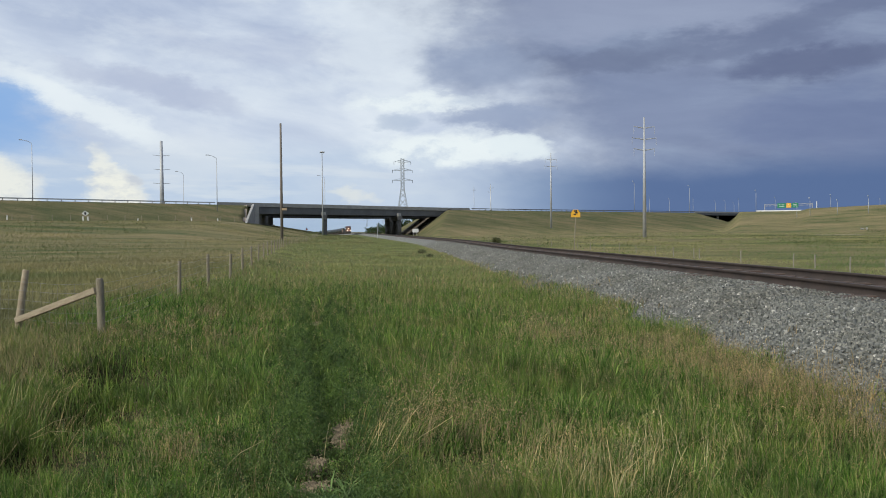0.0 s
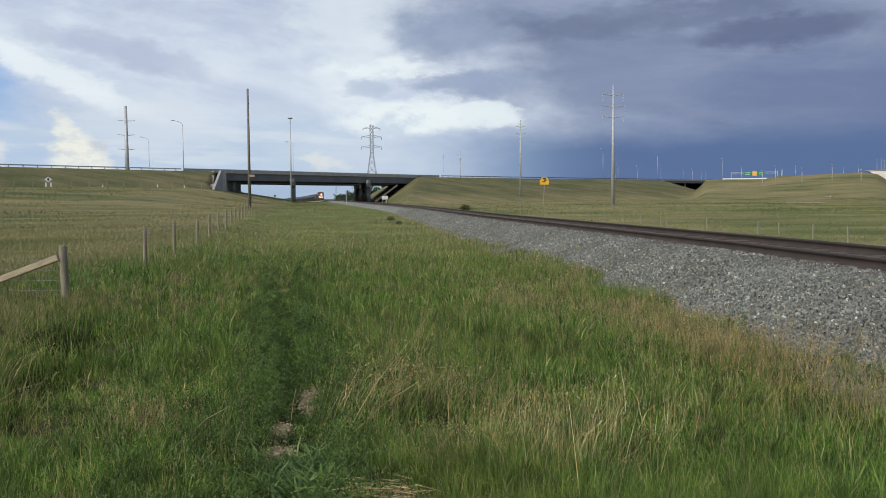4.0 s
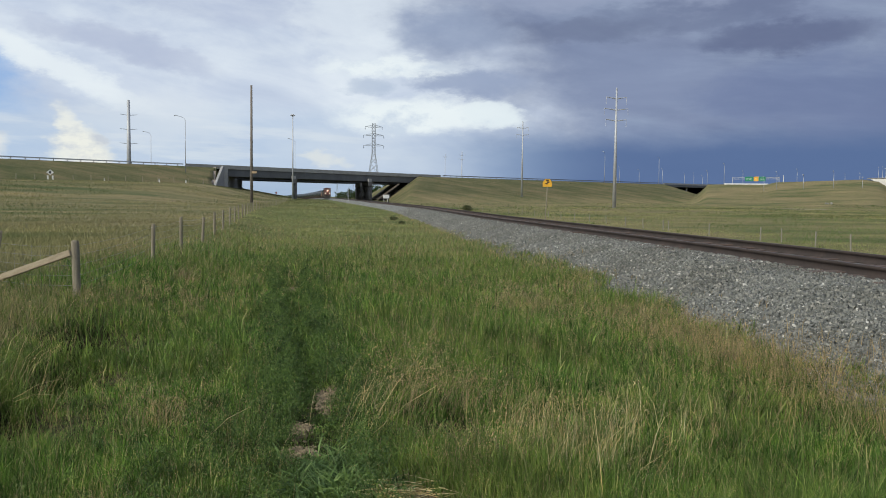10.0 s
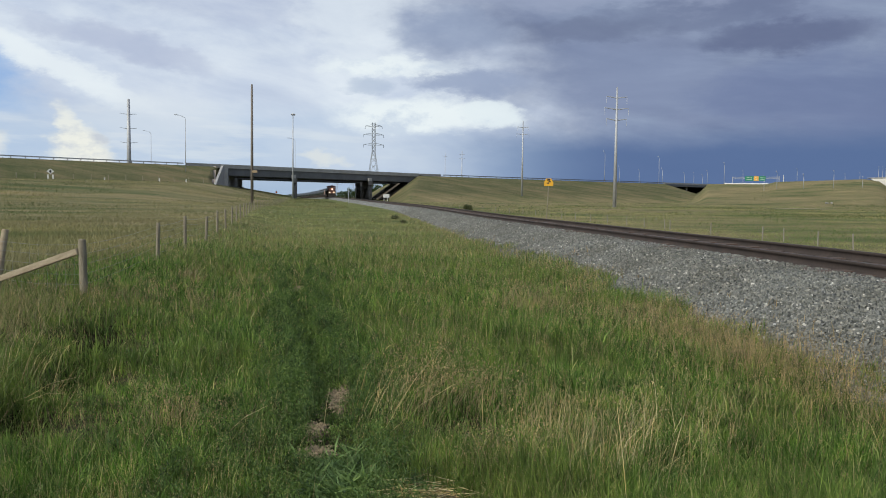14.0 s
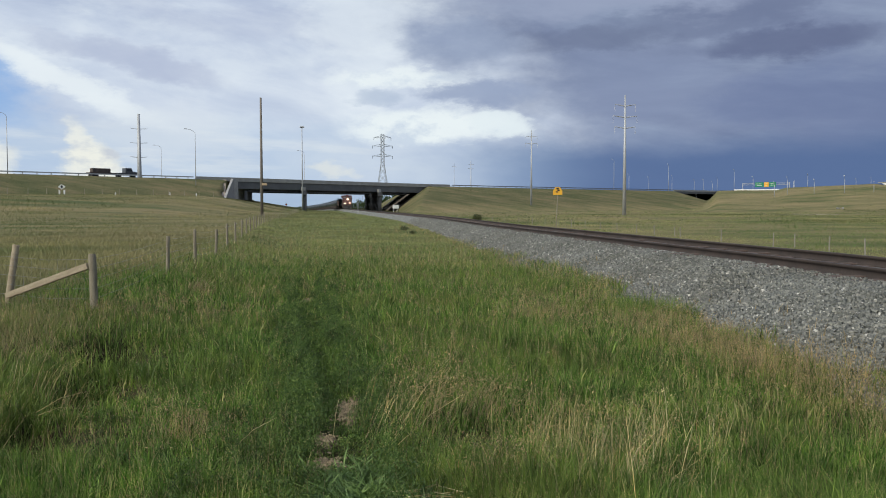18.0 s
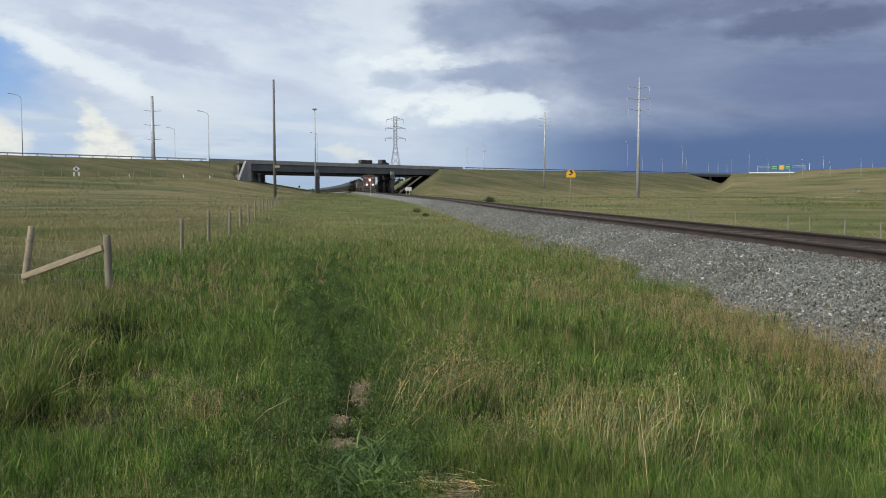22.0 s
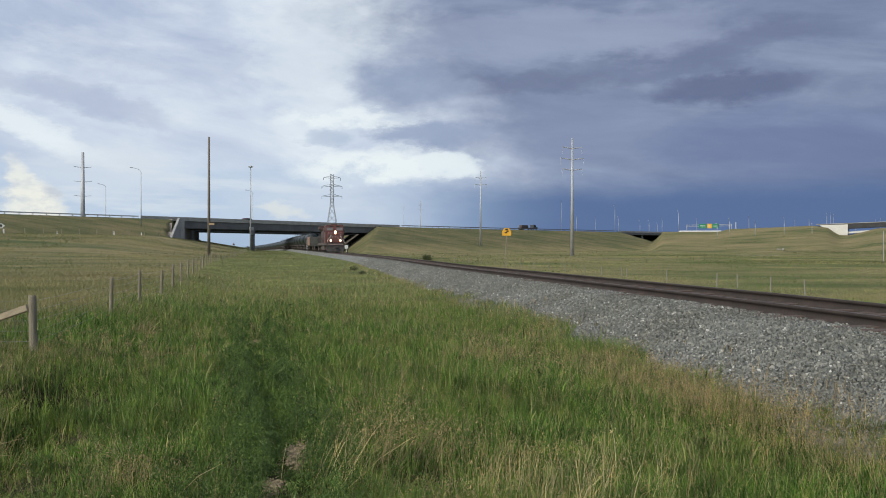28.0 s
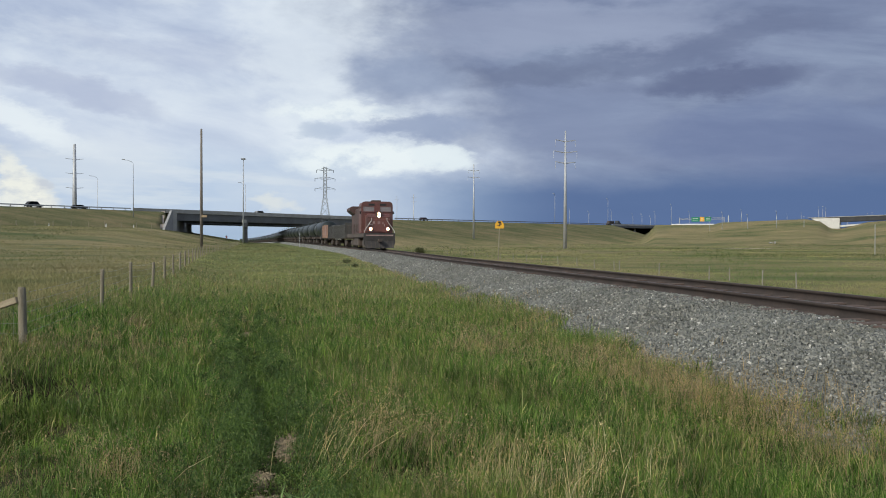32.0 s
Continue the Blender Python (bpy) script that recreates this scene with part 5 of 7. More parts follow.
        for k in range(3):
            bm = bmesh.new()
            x0, x1 = sorted((sx * 1.15, sx * 1.52))
            box_bm(bm, (x0, 0.75 + 0.1 * k, 0.42 + 0.36 * k), (x1, 1.25 + 0.1 * k, 0.46 + 0.36 * k))
            part("step", bm, M_GRIME, L)
        bm = bmesh.new()
        tube_bm(bm, (sx * 0.82, 0.62, 1.95), (sx * 0.82, 0.75, 1.95), 0.16, 0.18, 16)
        ditch = part("ditch_light", bm, M_GRIME, L)
        bm = bmesh.new()
        tube_bm(bm, (sx * 0.82, 0.600, 1.95), (sx * 0.82, 0.622, 1.95), 0.085, 0.085, 16)
        part("lens", bm, M_LAMP, ditch, "glowing warm white lens")
        # added glowing ring behind the lens: the warm halo of its glare
        bm = bmesh.new()
        tube_bm(bm, (sx * 0.82, 0.612, 1.95), (sx * 0.82, 0.630, 1.95), 0.155, 0.165, 16)
        part("reflector", bm, M_HALO, ditch, "glowing orange ring imitating the lamp's glare halo")
    bm = bmesh.new()
    box_bm(bm, (-0.26, 0.85, 2.95), (0.26, 1.4, 3.65), 0.08)
    head = part("headlight", bm, M_GRIME, L)
    for dz in (-0.11, 0.11):
        bm = bmesh.new()
        tube_bm(bm, (0, 0.80, 3.3 + dz), (0, 0.825, 3.3 + dz), 0.095, 0.095, 16)
        part("lens", bm, M_LAMP, head, "glowing warm white lens")
        # halo ring again, wider than the lens so its orange rim shows
        bm = bmesh.new()
        tube_bm(bm, (0, 0.815, 3.3 + dz), (0, 0.84, 3.3 + dz), 0.150, 0.160, 16)
        part("reflector", bm, M_HALO, head, "glowing orange ring imitating the lamp's glare halo")
    bm = bmesh.new()
    for sx in (-1, 1):
        tube_bm(bm, (sx * 0.35, 0.5, 1.1), (sx * 0.4, 0.3, 0.5), 0.03, 0.03, 6)
    part("air_hose", bm, M_BLACK, L)
    return L


def build_wagon(orange):
    """Low open wagon, 18.6 m over couplers, front at y = 0."""
    W = empty("wagon", label="low grey open freight wagon with rusty orange sides" if orange else "low dull grey open freight wagon with ribbed sides", category="freight wagon", group="wagons of the train")
    bm = bmesh.new()
    box_bm(bm, (-1.4, 0.7, 1.0), (1.4, 17.9, 1.3), 0.03)
    part("floor_frame", bm, M_GRIME, W)
    for sx in (-1, 1):
        bm = bmesh.new()
        x0, x1 = sorted((sx * 1.42, sx * 1.5))
        box_bm(bm, (x0, 0.8, 1.1), (x1, 17.8, 2.75), 0.02)
        side = part("side_wall", bm, M_WAGON, W)
        rib = None
        for k in range(13):
            at = pose(sx * 1.55, 1.2 + k * 1.36, 0)
            if rib is None:
                bm = bmesh.new()
                box_bm(bm, (-0.05, -0.07, 1.1), (0.05, 0.07, 2.7))
                rib = part("rib", bm, M_WAGON, side, at=at)
            else:
                share(rib, at)
    for y in (0.8, 17.8):
        bm = bmesh.new()
        box_bm(bm, (-1.45, y - 0.05, 1.1), (1.45, y + 0.05, 2.95), 0.02)
        part("end_wall", bm, M_WAGON, W)
    if orange:
        for sx in (-1, 1):
            bm = bmesh.new()
            x0, x1 = sorted((sx * 1.61, sx * 1.63))
            box_bm(bm, (x0, 4.5, 1.15), (x1, 14.5, 3.05))
            pnl = part("side_panel", bm, M_ORANGE, W, "rusty orange side panel")
            bm = bmesh.new()
            x0, x1 = sorted((sx * 1.632, sx * 1.64))
            box_bm(bm, (x0, 8.2, 1.5), (x1, 9.6, 3.0))
            part("patch", bm, M_FADED, pnl, "faded pale patch")
    for y in (3.0, 15.6):
        bogie(W, y, 2, 0.9, 0.46)
    for y in (0.25, 18.35):
        bm = bmesh.new()
        box_bm(bm, (-0.15, y - 0.5, 0.75), (0.15, y + 0.4, 1.0), 0.03)
        part("coupler", bm, M_GRIME, W)
    return W


def build_tank_car():
    """Black tank car, 18.2 m over couplers, front at y = 0."""
    T = empty("tank_car", label="glossy black cylindrical railway tank car with a top walkway", category="tank car", group="tank cars of the train")
    bm = bmesh.new()
    prof = [(0.0, 0.0), (0.10, 0.57), (0.28, 0.95), (0.55, 1.25), (0.95, 1.42)]
    rings = []
    zc = 2.56
    ys = [(0.9 + a, r) for a, r in prof] + [(17.3 - a, r) for a, r in prof[::-1]]
    for y, r in ys:
        rings.append([bm.verts.new((r * math.cos(k * math.pi / 14), y, zc + r * math.sin(k * math.pi / 14))) for k in range(28)])
    for a, b in zip(rings, rings[1:]):
        for k in range(28):
            bm.faces.new((a[k], a[(k + 1) % 28], b[(k + 1) % 28], b[k]))
    bmesh.ops.remove_doubles(bm, verts=bm.verts[:], dist=0.001)
    bmesh.ops.recalc_face_normals(bm, faces=bm.faces[:])
    tank = part("tank", bm, M_TANK, T, smooth_shade=True)
    for y in (5.0, 9.1, 13.2):
        bm = bmesh.new()
        tube_bm(bm, (0, y - 0.06, zc), (0, y + 0.06, zc), 1.44, 1.44, 28, False)
        part("band", bm, M_TANK, tank)
    bm = bmesh.new()
    tube_bm(bm, (0, 9.1, 3.85), (0, 9.1, 4.28), 0.55, 0.5, 16)
    part("manway_dome", bm, M_TANK, T)
    bm = bmesh.new()
    for sx in (-1, 1):
        tube_bm(bm, (sx * 0.8, 7.6, 4.6), (sx * 0.8, 10.6, 4.6), 0.025, 0.025, 5)
        for y in (7.6, 9.1, 10.6):
            tube_bm(bm, (sx * 0.8, y, 3.68), (sx * 0.8, y, 4.6), 0.02, 0.02, 5)
    part("top_railing", bm, M_WAGON, T)
    bm = bmesh.new()
    for sx in (-1, 1):
        for u in (-0.22, 0.22):
            tube_bm(bm, (sx * 1.55, 9.1 + u, 1.2), (sx * 1.5, 9.1 + u, 3.3), 0.02, 0.02, 5)
        for k in range(7):
            tube_bm(bm, (sx * 1.54, 8.88, 1.3 + k * 0.3), (sx * 1.54, 9.32, 1.3 + k * 0.3), 0.015, 0.015, 5)
    part("ladder", bm, M_WAGON, T)
    for y0, y1 in ((0.5, 4.2), (14.0, 17.7)):
        bm = bmesh.new()
        box_bm(bm, (-1.4, y0, 1.0), (1.4, y1, 1.28), 0.03)
        part("end_platform", bm, M_GRIME, T)
    for y in (2.7, 15.5):
        bogie(T, y, 2, 0.9, 0.46)
    for y in (0.2, 18.0):
        bm = bmesh.new()
        box_bm(bm, (-0.15, y - 0.5, 0.75), (0.15, y + 0.5, 1.0), 0.03)
        part("coupler", bm, M_GRIME, T)
    return T


TRAIN = [(build_locomotive(), 0.0)]
TRAIN.append((build_wagon(False), 22.6))
TRAIN.append((build_wagon(True), 41.4))
TRAIN.append((build_tank_car(), 60.4))
for k in range(1, 42):
    TRAIN.append((copy_thing(TRAIN[3][0], pose(0, 0, 0)), 60.4 + 18.4 * k))


def train_front(t):
    return 545 - 13.0 * t - 0.045 * t * t


def on_track(y):
    """Pose of a vehicle whose front is at y on the track, running towards the camera."""
    x0, x1 = float(track_x(y)), float(track_x(y + 16.0))
    z0, z1 = RAIL + float(grade(y)), RAIL + float(grade(y + 16.0))
    return pose(x0, y, z0, math.degrees(math.atan2(z1 - z0, 16.0)), 0, math.degrees(math.atan2(x0 - x1, 16.0)))


# ---- traffic ----
M_TYRE = surface("tyre_rubber", (0.025, 0.025, 0.025), None, 4, 0.8)


def build_car(kind, paint, label):
    c = empty("truck" if kind == "truck" else "car", label=label, category="truck" if kind == "truck" else "car", group="traffic on the highway")
    mat = surface("car_paint", paint, tuple(v * 0.8 for v in paint), 2, 0.3)
    bm = bmesh.new()
    if kind == "truck":
        extrude_bm(bm, [(-3.2, 0.7), (3.3, 0.7), (3.3, 1.7), (1.9, 1.9), (1.5, 2.9), (-0.4, 2.9), (-0.5, 1.4), (-3.2, 1.4)], -1.1, 1.1, "y")
    else:
        h = 1.75 if kind == "suv" else 1.42
        extrude_bm(bm, [(-2.3, 0.35), (2.3, 0.35), (2.3, 0.72), (1.3, 0.92), (0.65, h - 0.05), (0.4, h), (-1.3, h), (-1.6, h - 0.08), (-2.15, 0.95), (-2.3, 0.9)], -0.9, 0.9, "y")
    bmesh.ops.bevel(bm, geom=bm.edges[:], offset=0.06, segments=1, affect="EDGES")
    body = part("body", bm, mat, c)
    for sy in (-1, 1):
        bm = bmesh.new()
        y0, y1 = sorted((sy * (1.1 if kind == "truck" else 0.9), sy * (1.115 if kind == "truck" else 0.915)))
        if kind == "truck":
            extrude_bm(bm, [(0.1, 1.9), (1.7, 1.95), (1.4, 2.7), (0.1, 2.7)], y0, y1, "y")
        else:
            extrude_bm(bm, [(-1.7, 0.95), (1.05, 0.95), (0.6, h - 0.13), (-1.4, h - 0.13)], y0, y1, "y")
        part("side_window", bm, M_GLASS, body)
        for x in ((-2.2, 2.3) if kind == "truck" else (-1.4, 1.4)):
            r = 0.5 if kind == "truck" else 0.33
            bm = bmesh.new()
            tube_bm(bm, (x, sy * 0.72, r), (x, sy * 0.93, r), r, r, 16)
            part("wheel", bm, M_TYRE, c)
    if kind == "truck":
        bm = bmesh.new()
        box_bm(bm, (-11.5, -1.2, 1.0), (-3.6, 1.2, 1.35), 0.03)
        bed = part("trailer", bm, M_GRIME, c, "flat trailer")
        bm = bmesh.new()
        box_bm(bm, (-10.5, -0.9, 1.35), (-5.0, 0.9, 2.6), 0.15)
        part("load", bm, M_GRIME, bed, "dark machinery on the trailer")
        for x in (-10.4, -9.3):
            bm = bmesh.new()
            tube_bm(bm, (x, -1.1, 0.5), (x, 1.1, 0.5), 0.5, 0.5, 16)
            part("wheel", bm, M_TYRE, c)
    return c


CARS = [build_car("sedan", (0.06, 0.06, 0.065), "small dark car driving along the highway"),
        build_car("suv", (0.10, 0.10, 0.105), "dark grey off-road car driving along the highway"),
        build_car("suv", (0.30, 0.31, 0.32), "silver off-road car driving along the highway"),
        build_car("sedan", (0.10, 0.03, 0.03), "dark red car driving along the highway"),
        build_car("truck", (0.06, 0.065, 0.07), "dark flatbed truck hauling machinery along the highway")]
TRAFFIC = ((0, -24.9, 0), (0, -20.0, 1), (0, -9.9, 2), (0, 1.2, 0), (6, -24.5, 3), (6, -19.0, 1), (6, -15.5, 0), (13, -22.3, 1), (13, -17.7, 0),
           (19, -14.5, 4), (19, -10.8, 1), (19, -0.5, 2), (23, -20.6, 0), (26, -16.0, 3), (32, -20.2, 1), (32, -17.7, 0), (32, -6.9, 2))


def lane_s(az, lane):
    """Where the bearing az meets the lane, along the road."""
    t = math.tan(radians(az))
    c = 346 + lane * HW
    y = c / (1 - 1.03 * t)
    return float(highway_s(y * t, y)) - 0.0


def on_road(s, lane):
    x, y = s / HW - lane * 1.03 / HW, 346 + s * 1.03 / HW + lane / HW
    return pose(x, y, float(road_z(s)) + 0.03, 0, 0, ROAD_TURN)


def motions():
    times = [k * 1.0 for k in range(33)]
    for ob, back in TRAIN:
        walk(ob, [(t, on_track(train_front(t) + back)) for t in times])
    used = set()
    for t0, az, kind in TRAFFIC:
        ob = CARS[kind]
        if kind in used:
            ob = copy_thing(CARS[kind], pose(0, 0, 0))
        used.add(kind)
        lane = 4.0 if kind % 2 else 7.5
        s0 = lane_s(az, lane)
        walk(ob, [(t, on_road(s0 + 24.5 * (t - t0), lane)) for t in times])


# ---- roadside and field details ----
def delineators():
    proto = None
    for az, r in ((-26.7, 228), (-19.4, 238), (-14.6, 250), (-16.2, 231)):
        x, y = polar(az, r)
        z = float(ground_z(x, y))
        p = empty("marker_post", x, y, z, label="short white roadside marker post on the embankment", category="post", group="marker posts")
        bm = bmesh.new()
        box_bm(bm, (-0.13, -0.04, -0.3), (0.13, 0.04, 1.05), 0.02)
        part("post", bm, M_WHITE, p)
        bm = bmesh.new()
        box_bm(bm, (-0.09, -0.046, 0.78), (0.09, -0.042, 0.92))
        part("reflector", bm, M_BLACK, p)
    for az, r, h in ((23.15, 500, 4.4), (31.4, 135, 4.3)):
        x, y = polar(az, r)
        z = float(ground_z(x, y))
        p = empty("white_pole", x, y, z, label="plain pale pole standing in the field", category="pole", group="white poles")
        bm = bmesh.new()
        tube_bm(bm, (0, 0, -0.4), (0, 0, h), 0.05 if r < 200 else 0.2, 0.045 if r < 200 else 0.18, 10)
        part("shaft", bm, M_STEEL if r < 200 else M_WHITE, p)
    x = float(track_x(160.0)) - 4.0
    p = empty("white_pole", x, 160.0, float(ground_z(x, 160.0)), label="thin pale trackside marker pole at the ballast edge", category="pole", group="white poles")
    bm = bmesh.new()
    tube_bm(bm, (0, 0, -0.4), (0, 0, 2.75), 0.05, 0.045, 8)
    part("shaft", bm, M_STEEL, p)
    x, y = polar(-1.88, 268)
    c = empty("equipment_cabinet", x, y, float(ground_z(x, y)), 8, label="white metal trackside cabinet on two legs", category="cabinet")
    bm = bmesh.new()
    box_bm(bm, (-0.85, -0.35, 1.35), (0.85, 0.35, 2.45), 0.04)
    body = part("body", bm, M_WHITE, c)
    bm = bmesh.new()
    box_bm(bm, (-0.78, -0.375, 1.42), (-0.03, -0.352, 2.38), 0.01)
    door = part("door", bm, M_WHITE, body)
    share(door, pose(0.81, 0, 0))
    for sx in (-0.65, 0.65):
        bm = bmesh.new()
        box_bm(bm, (sx - 0.09, -0.09, -0.4), (sx + 0.09, 0.09, 1.36))
        part("leg", bm, M_BLACK, c)
    x, y = polar(-9.0, 310)
    s = empty("roadwork_sign", x, y, float(ground_z(x, y)), label="small orange roadwork sign standing by the track", category="sign")
    bm = bmesh.new()
    extrude_bm(bm, [(0, 0.5), (0.45, 0.95), (0, 1.4), (-0.45, 0.95)], -0.03, 0.0, "y")
    part("board", bm, surface("orange_sheeting", (0.85, 0.16, 0.02), None, 3, 0.4), s)
    bm = bmesh.new()
    tube_bm(bm, (0, 0.03, -0.3), (0, 0.03, 1.6), 0.04, 0.04, 6)
    part("post", bm, M_STEEL, s)


delineators()
M_SOIL = surface("bare_dry_soil", (0.26, 0.205, 0.13), (0.10, 0.078, 0.048), 9.0, 0.95, bump=1.0, bump_scale=60)
# near-black soil colour: paints in the shade at the bottom of the hollows
M_SHADE_SOIL = surface("shade_dark_soil", (0.040, 0.032, 0.022), (0.018, 0.015, 0.011), 6.0, 0.95, bump=0.8, bump_scale=30)
M_DIRT = surface("pale_clay", (0.42, 0.36, 0.27), (0.30, 0.25, 0.18), 0.5, 0.95)


def soil_patch(name, x, y, rx, ry, turn, mat, label, lift=0.035, seed=1):
    rnd = random.Random(seed)
    n = 40
    V, F = [(x, y, float(ground_z(x, y)) + lift)], []
    for k in range(n):
        a = k / n * math.tau
        w = 1 + 0.22 * math.sin(3 * a + seed) + 0.15 * math.sin(7 * a + seed * 2) + rnd.uniform(-0.08, 0.08)
        px, py = rx * w * math.cos(a), ry * w * math.sin(a)
        c, s = math.cos(turn), math.sin(turn)
        for f, dz in ((0.25, 0.0), (0.5, 0.0), (0.75, 0.0), (1.0, -0.06)):
            X, Y = x + f * (px * c - py * s), y + f * (px * s + py * c)
            V.append((X, Y, float(ground_z(X, Y)) + lift + dz * (rx / 0.3 if rx > 1 else 1)))
    for k in range(n):
        a, b = 1 + 4 * k, 1 + 4 * ((k + 1) % n)
        F += [(0, a, b)] + [(a + j, a + j + 1, b + j + 1, b + j) for j in range(3)]
    o = new(name, mesh_from(name, V, F, mat, True))
    tagged(o, label, "soil", kind="structure")


BARE = ((-0.61, 6.45, 0.11, 0.40), (-0.70, 5.60, 0.08, 0.20), (-0.64, 5.08, 0.10, 0.16), (-2.05, 17.6, 0.16, 0.6), (-1.95, 14.2, 0.14, 0.35), (0.03, 4.26, 0.20, 0.17))
for i, (x, y, rx, ry) in enumerate(BARE):
    soil_patch("soil", x, y, rx, ry, 0.1, M_SOIL, "bare dry soil with small stones between the weeds", seed=i)
# dark sheets in the hollows imitate the shade under the overhanging grass
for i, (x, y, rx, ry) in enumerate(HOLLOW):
    soil_patch("soil", x, y, rx, ry, 0.0, M_SHADE_SOIL, "hollow under bent grass, its shade painted as dark soil", 0.015, seed=i + 9)
for az, r, rx, ry in ((22.6, 217, 6.5, 3.2), (24.4, 223, 6.0, 3.0)):
    px, py = polar(az, r)
    soil_patch("clay", px, py, rx, ry, -0.35, M_DIRT, "pale bare clay strip in the field", 0.10, seed=4)


def rock_heap():
    x, y = polar(25.75, 320)
    p = empty("rubble_heap", x, y, float(ground_z(x, y)), label="small heap of pale broken concrete in the grass", category="rubble")
    rnd = random.Random(3)
    for k in range(9):
        bm = bmesh.new()
        bmesh.ops.create_icosphere(bm, subdivisions=1, radius=rnd.uniform(0.15, 0.36))
        for v in bm.verts:
            v.co *= rnd.uniform(0.7, 1.2)
        part("rock", bm, M_CONCRETE, p, at=pose(rnd.uniform(-1.1, 1.1), rnd.uniform(-0.7, 0.7), rnd.uniform(0, 0.5)))


rock_heap()


# ---- grass and weeds ----
def blade_mesh(name, x, y, z, h, w, lean, bend, turn, mat, widths=(1.0, 0.8)):
    """Bent leaves as one mesh: five vertices and three triangles each."""
    n = len(x)
    cx, sx = np.cos(turn), np.sin(turn)
    dx, dy = np.cos(lean), np.sin(lean)
    P = np.zeros((n, 5, 3), np.float32)
    for k, (t, ww) in enumerate(((0, widths[0]), (0, -widths[0]), (0.6, widths[1]), (0.6, -widths[1]), (1.0, 0.0))):
        off = bend * t * t * h
        P[:, k, 0] = x + cx * w * ww * 0.5 + dx * off
        P[:, k, 1] = y + sx * w * ww * 0.5 + dy * off
        P[:, k, 2] = z - 0.02 + h * t * (1 - 0.3 * bend * t)
    base = np.arange(n)[:, None] * 5
    T = np.concatenate([base + np.array([[0, 1, 3]]), base + np.array([[0, 3, 2]]), base + np.array([[2, 3, 4]])])
    return quads_mesh(name, P.reshape(-1, 3), T, mat)


def spike_mesh(name, x, y, z, h, w, lean, bend, turn, mat):
    """Simple leaves for the distance: one triangle each."""
    n = len(x)
    P = np.zeros((n, 3, 3), np.float32)
    cx, sx = np.cos(turn) * w * 0.5, np.sin(turn) * w * 0.5
    P[:, 0] = np.stack([x - cx, y - sx, z - 0.02], -1)
    P[:, 1] = np.stack([x + cx, y + sx, z - 0.02], -1)
    P[:, 2] = np.stack([x + np.cos(lean) * bend * h, y + np.sin(lean) * bend * h, z + h * (1 - 0.3 * bend)], -1)
    return quads_mesh(name, P.reshape(-1, 3), np.arange(3 * n).reshape(-1, 3), mat)


def leaf_mesh(name, c, size, rng, mat, flat=0.5, slim=0.33):
    """Small pointed leaves at the points c, turned at random."""
    n = len(c)
    u = rng.normal(size=(n, 3))
    u[:, 2] *= flat
    u /= np.linalg.norm(u, axis=1)[:, None]
    v = np.cross(u, rng.normal(size=(n, 3)))
    v /= np.linalg.norm(v, axis=1)[:, None] + 1e-9
    L, W = size[:, None] * u, size[:, None] * slim * v
    P = np.stack([c, c + 0.5 * L + W, c + L, c + 0.5 * L - W], 1)
    F = np.arange(n)[:, None] * 4 + np.array([[0, 1, 2, 3]])
    return quads_mesh(name, P.reshape(-1, 3), F, mat)


RNG = np.random.default_rng(7)


def scatter(n, r0, r1, a0=-36.0, a1=36.0):
    """Denser near by: the number falls with distance."""
    u = RNG.uniform(0, 1, n)
    r = (r0 ** -0.5 + u * (r1 ** -0.5 - r0 ** -0.5)) ** -2
    a = np.radians(RNG.uniform(a0, a1, n))
    return r * np.sin(a), r * np.cos(a), r


def lumps(x, y, k, seed):
    a, b = x * k / 2.4, y * k / 2.4
    v = cells(a + 0.31 * b, b - 0.31 * a, seed) + 0.55 * cells(2.7 * a - 1.1 * b + 7.3, 2.7 * b + 1.1 * a, seed + 5) + 0.3 * cells(6.1 * a + 3.1, 6.1 * b, seed + 9)
    return np.clip((v / 1.85 - 0.5) * 1.75 + 0.5, 0, 1)


def lane_x(y):
    """The old wheel track, grown over with low weeds."""
    return interp(y, [2, 4.3, 6.2, 9.6, 14.6, 31, 60], [-0.35, -0.42, -0.66, -1.27, -2.02, -3.63, -7.4])


def lane_mask(x, y):
    return np.exp(-((x - lane_x(y)) / (0.30 + 0.015 * y)) ** 2) * smooth(y, 22, 9)


def lane_low(x, y):
    """How far the growth is kept short between the old ruts."""
    return np.maximum(np.exp(-((x - lane_x(y)) / (0.26 + 0.01 * y)) ** 2) * smooth(y, 20, 7), np.maximum(1.3 * ditch(x, y, 0.40, 0.30), 1.3 * np.exp(-((x - 0.03) / 0.30) ** 2 - ((y - 3.95) / 0.50) ** 2)))


def bare_mask(x, y):
    m = np.ones_like(x)
    for bx, by, rx, ry in BARE:
        m *= smooth(np.hypot((x - bx) / rx, (y - by) / ry), 0.7, 1.15)
    for bx, by, rx, ry in HOLLOW:
        m *= 0.10 + 0.90 * smooth(np.hypot((x - bx) / rx, (y - by) / ry), 0.75, 1.2)
    return m


def toe(x, y):
    return (x - track_x(y)) + 3.14 + 0.25 * smooth(y, 45, 90) - 0.28 * wobble(x, y, 0.8, 3.0) - 0.16 * wobble(x, y, 2.6, 7.0)


def plant_z(x, y):
    """Where a root stands: on the ground or in the foot of the ballast."""
    return np.maximum(ground_z(x, y), ballast_z(x - track_x(y)) + grade(y))


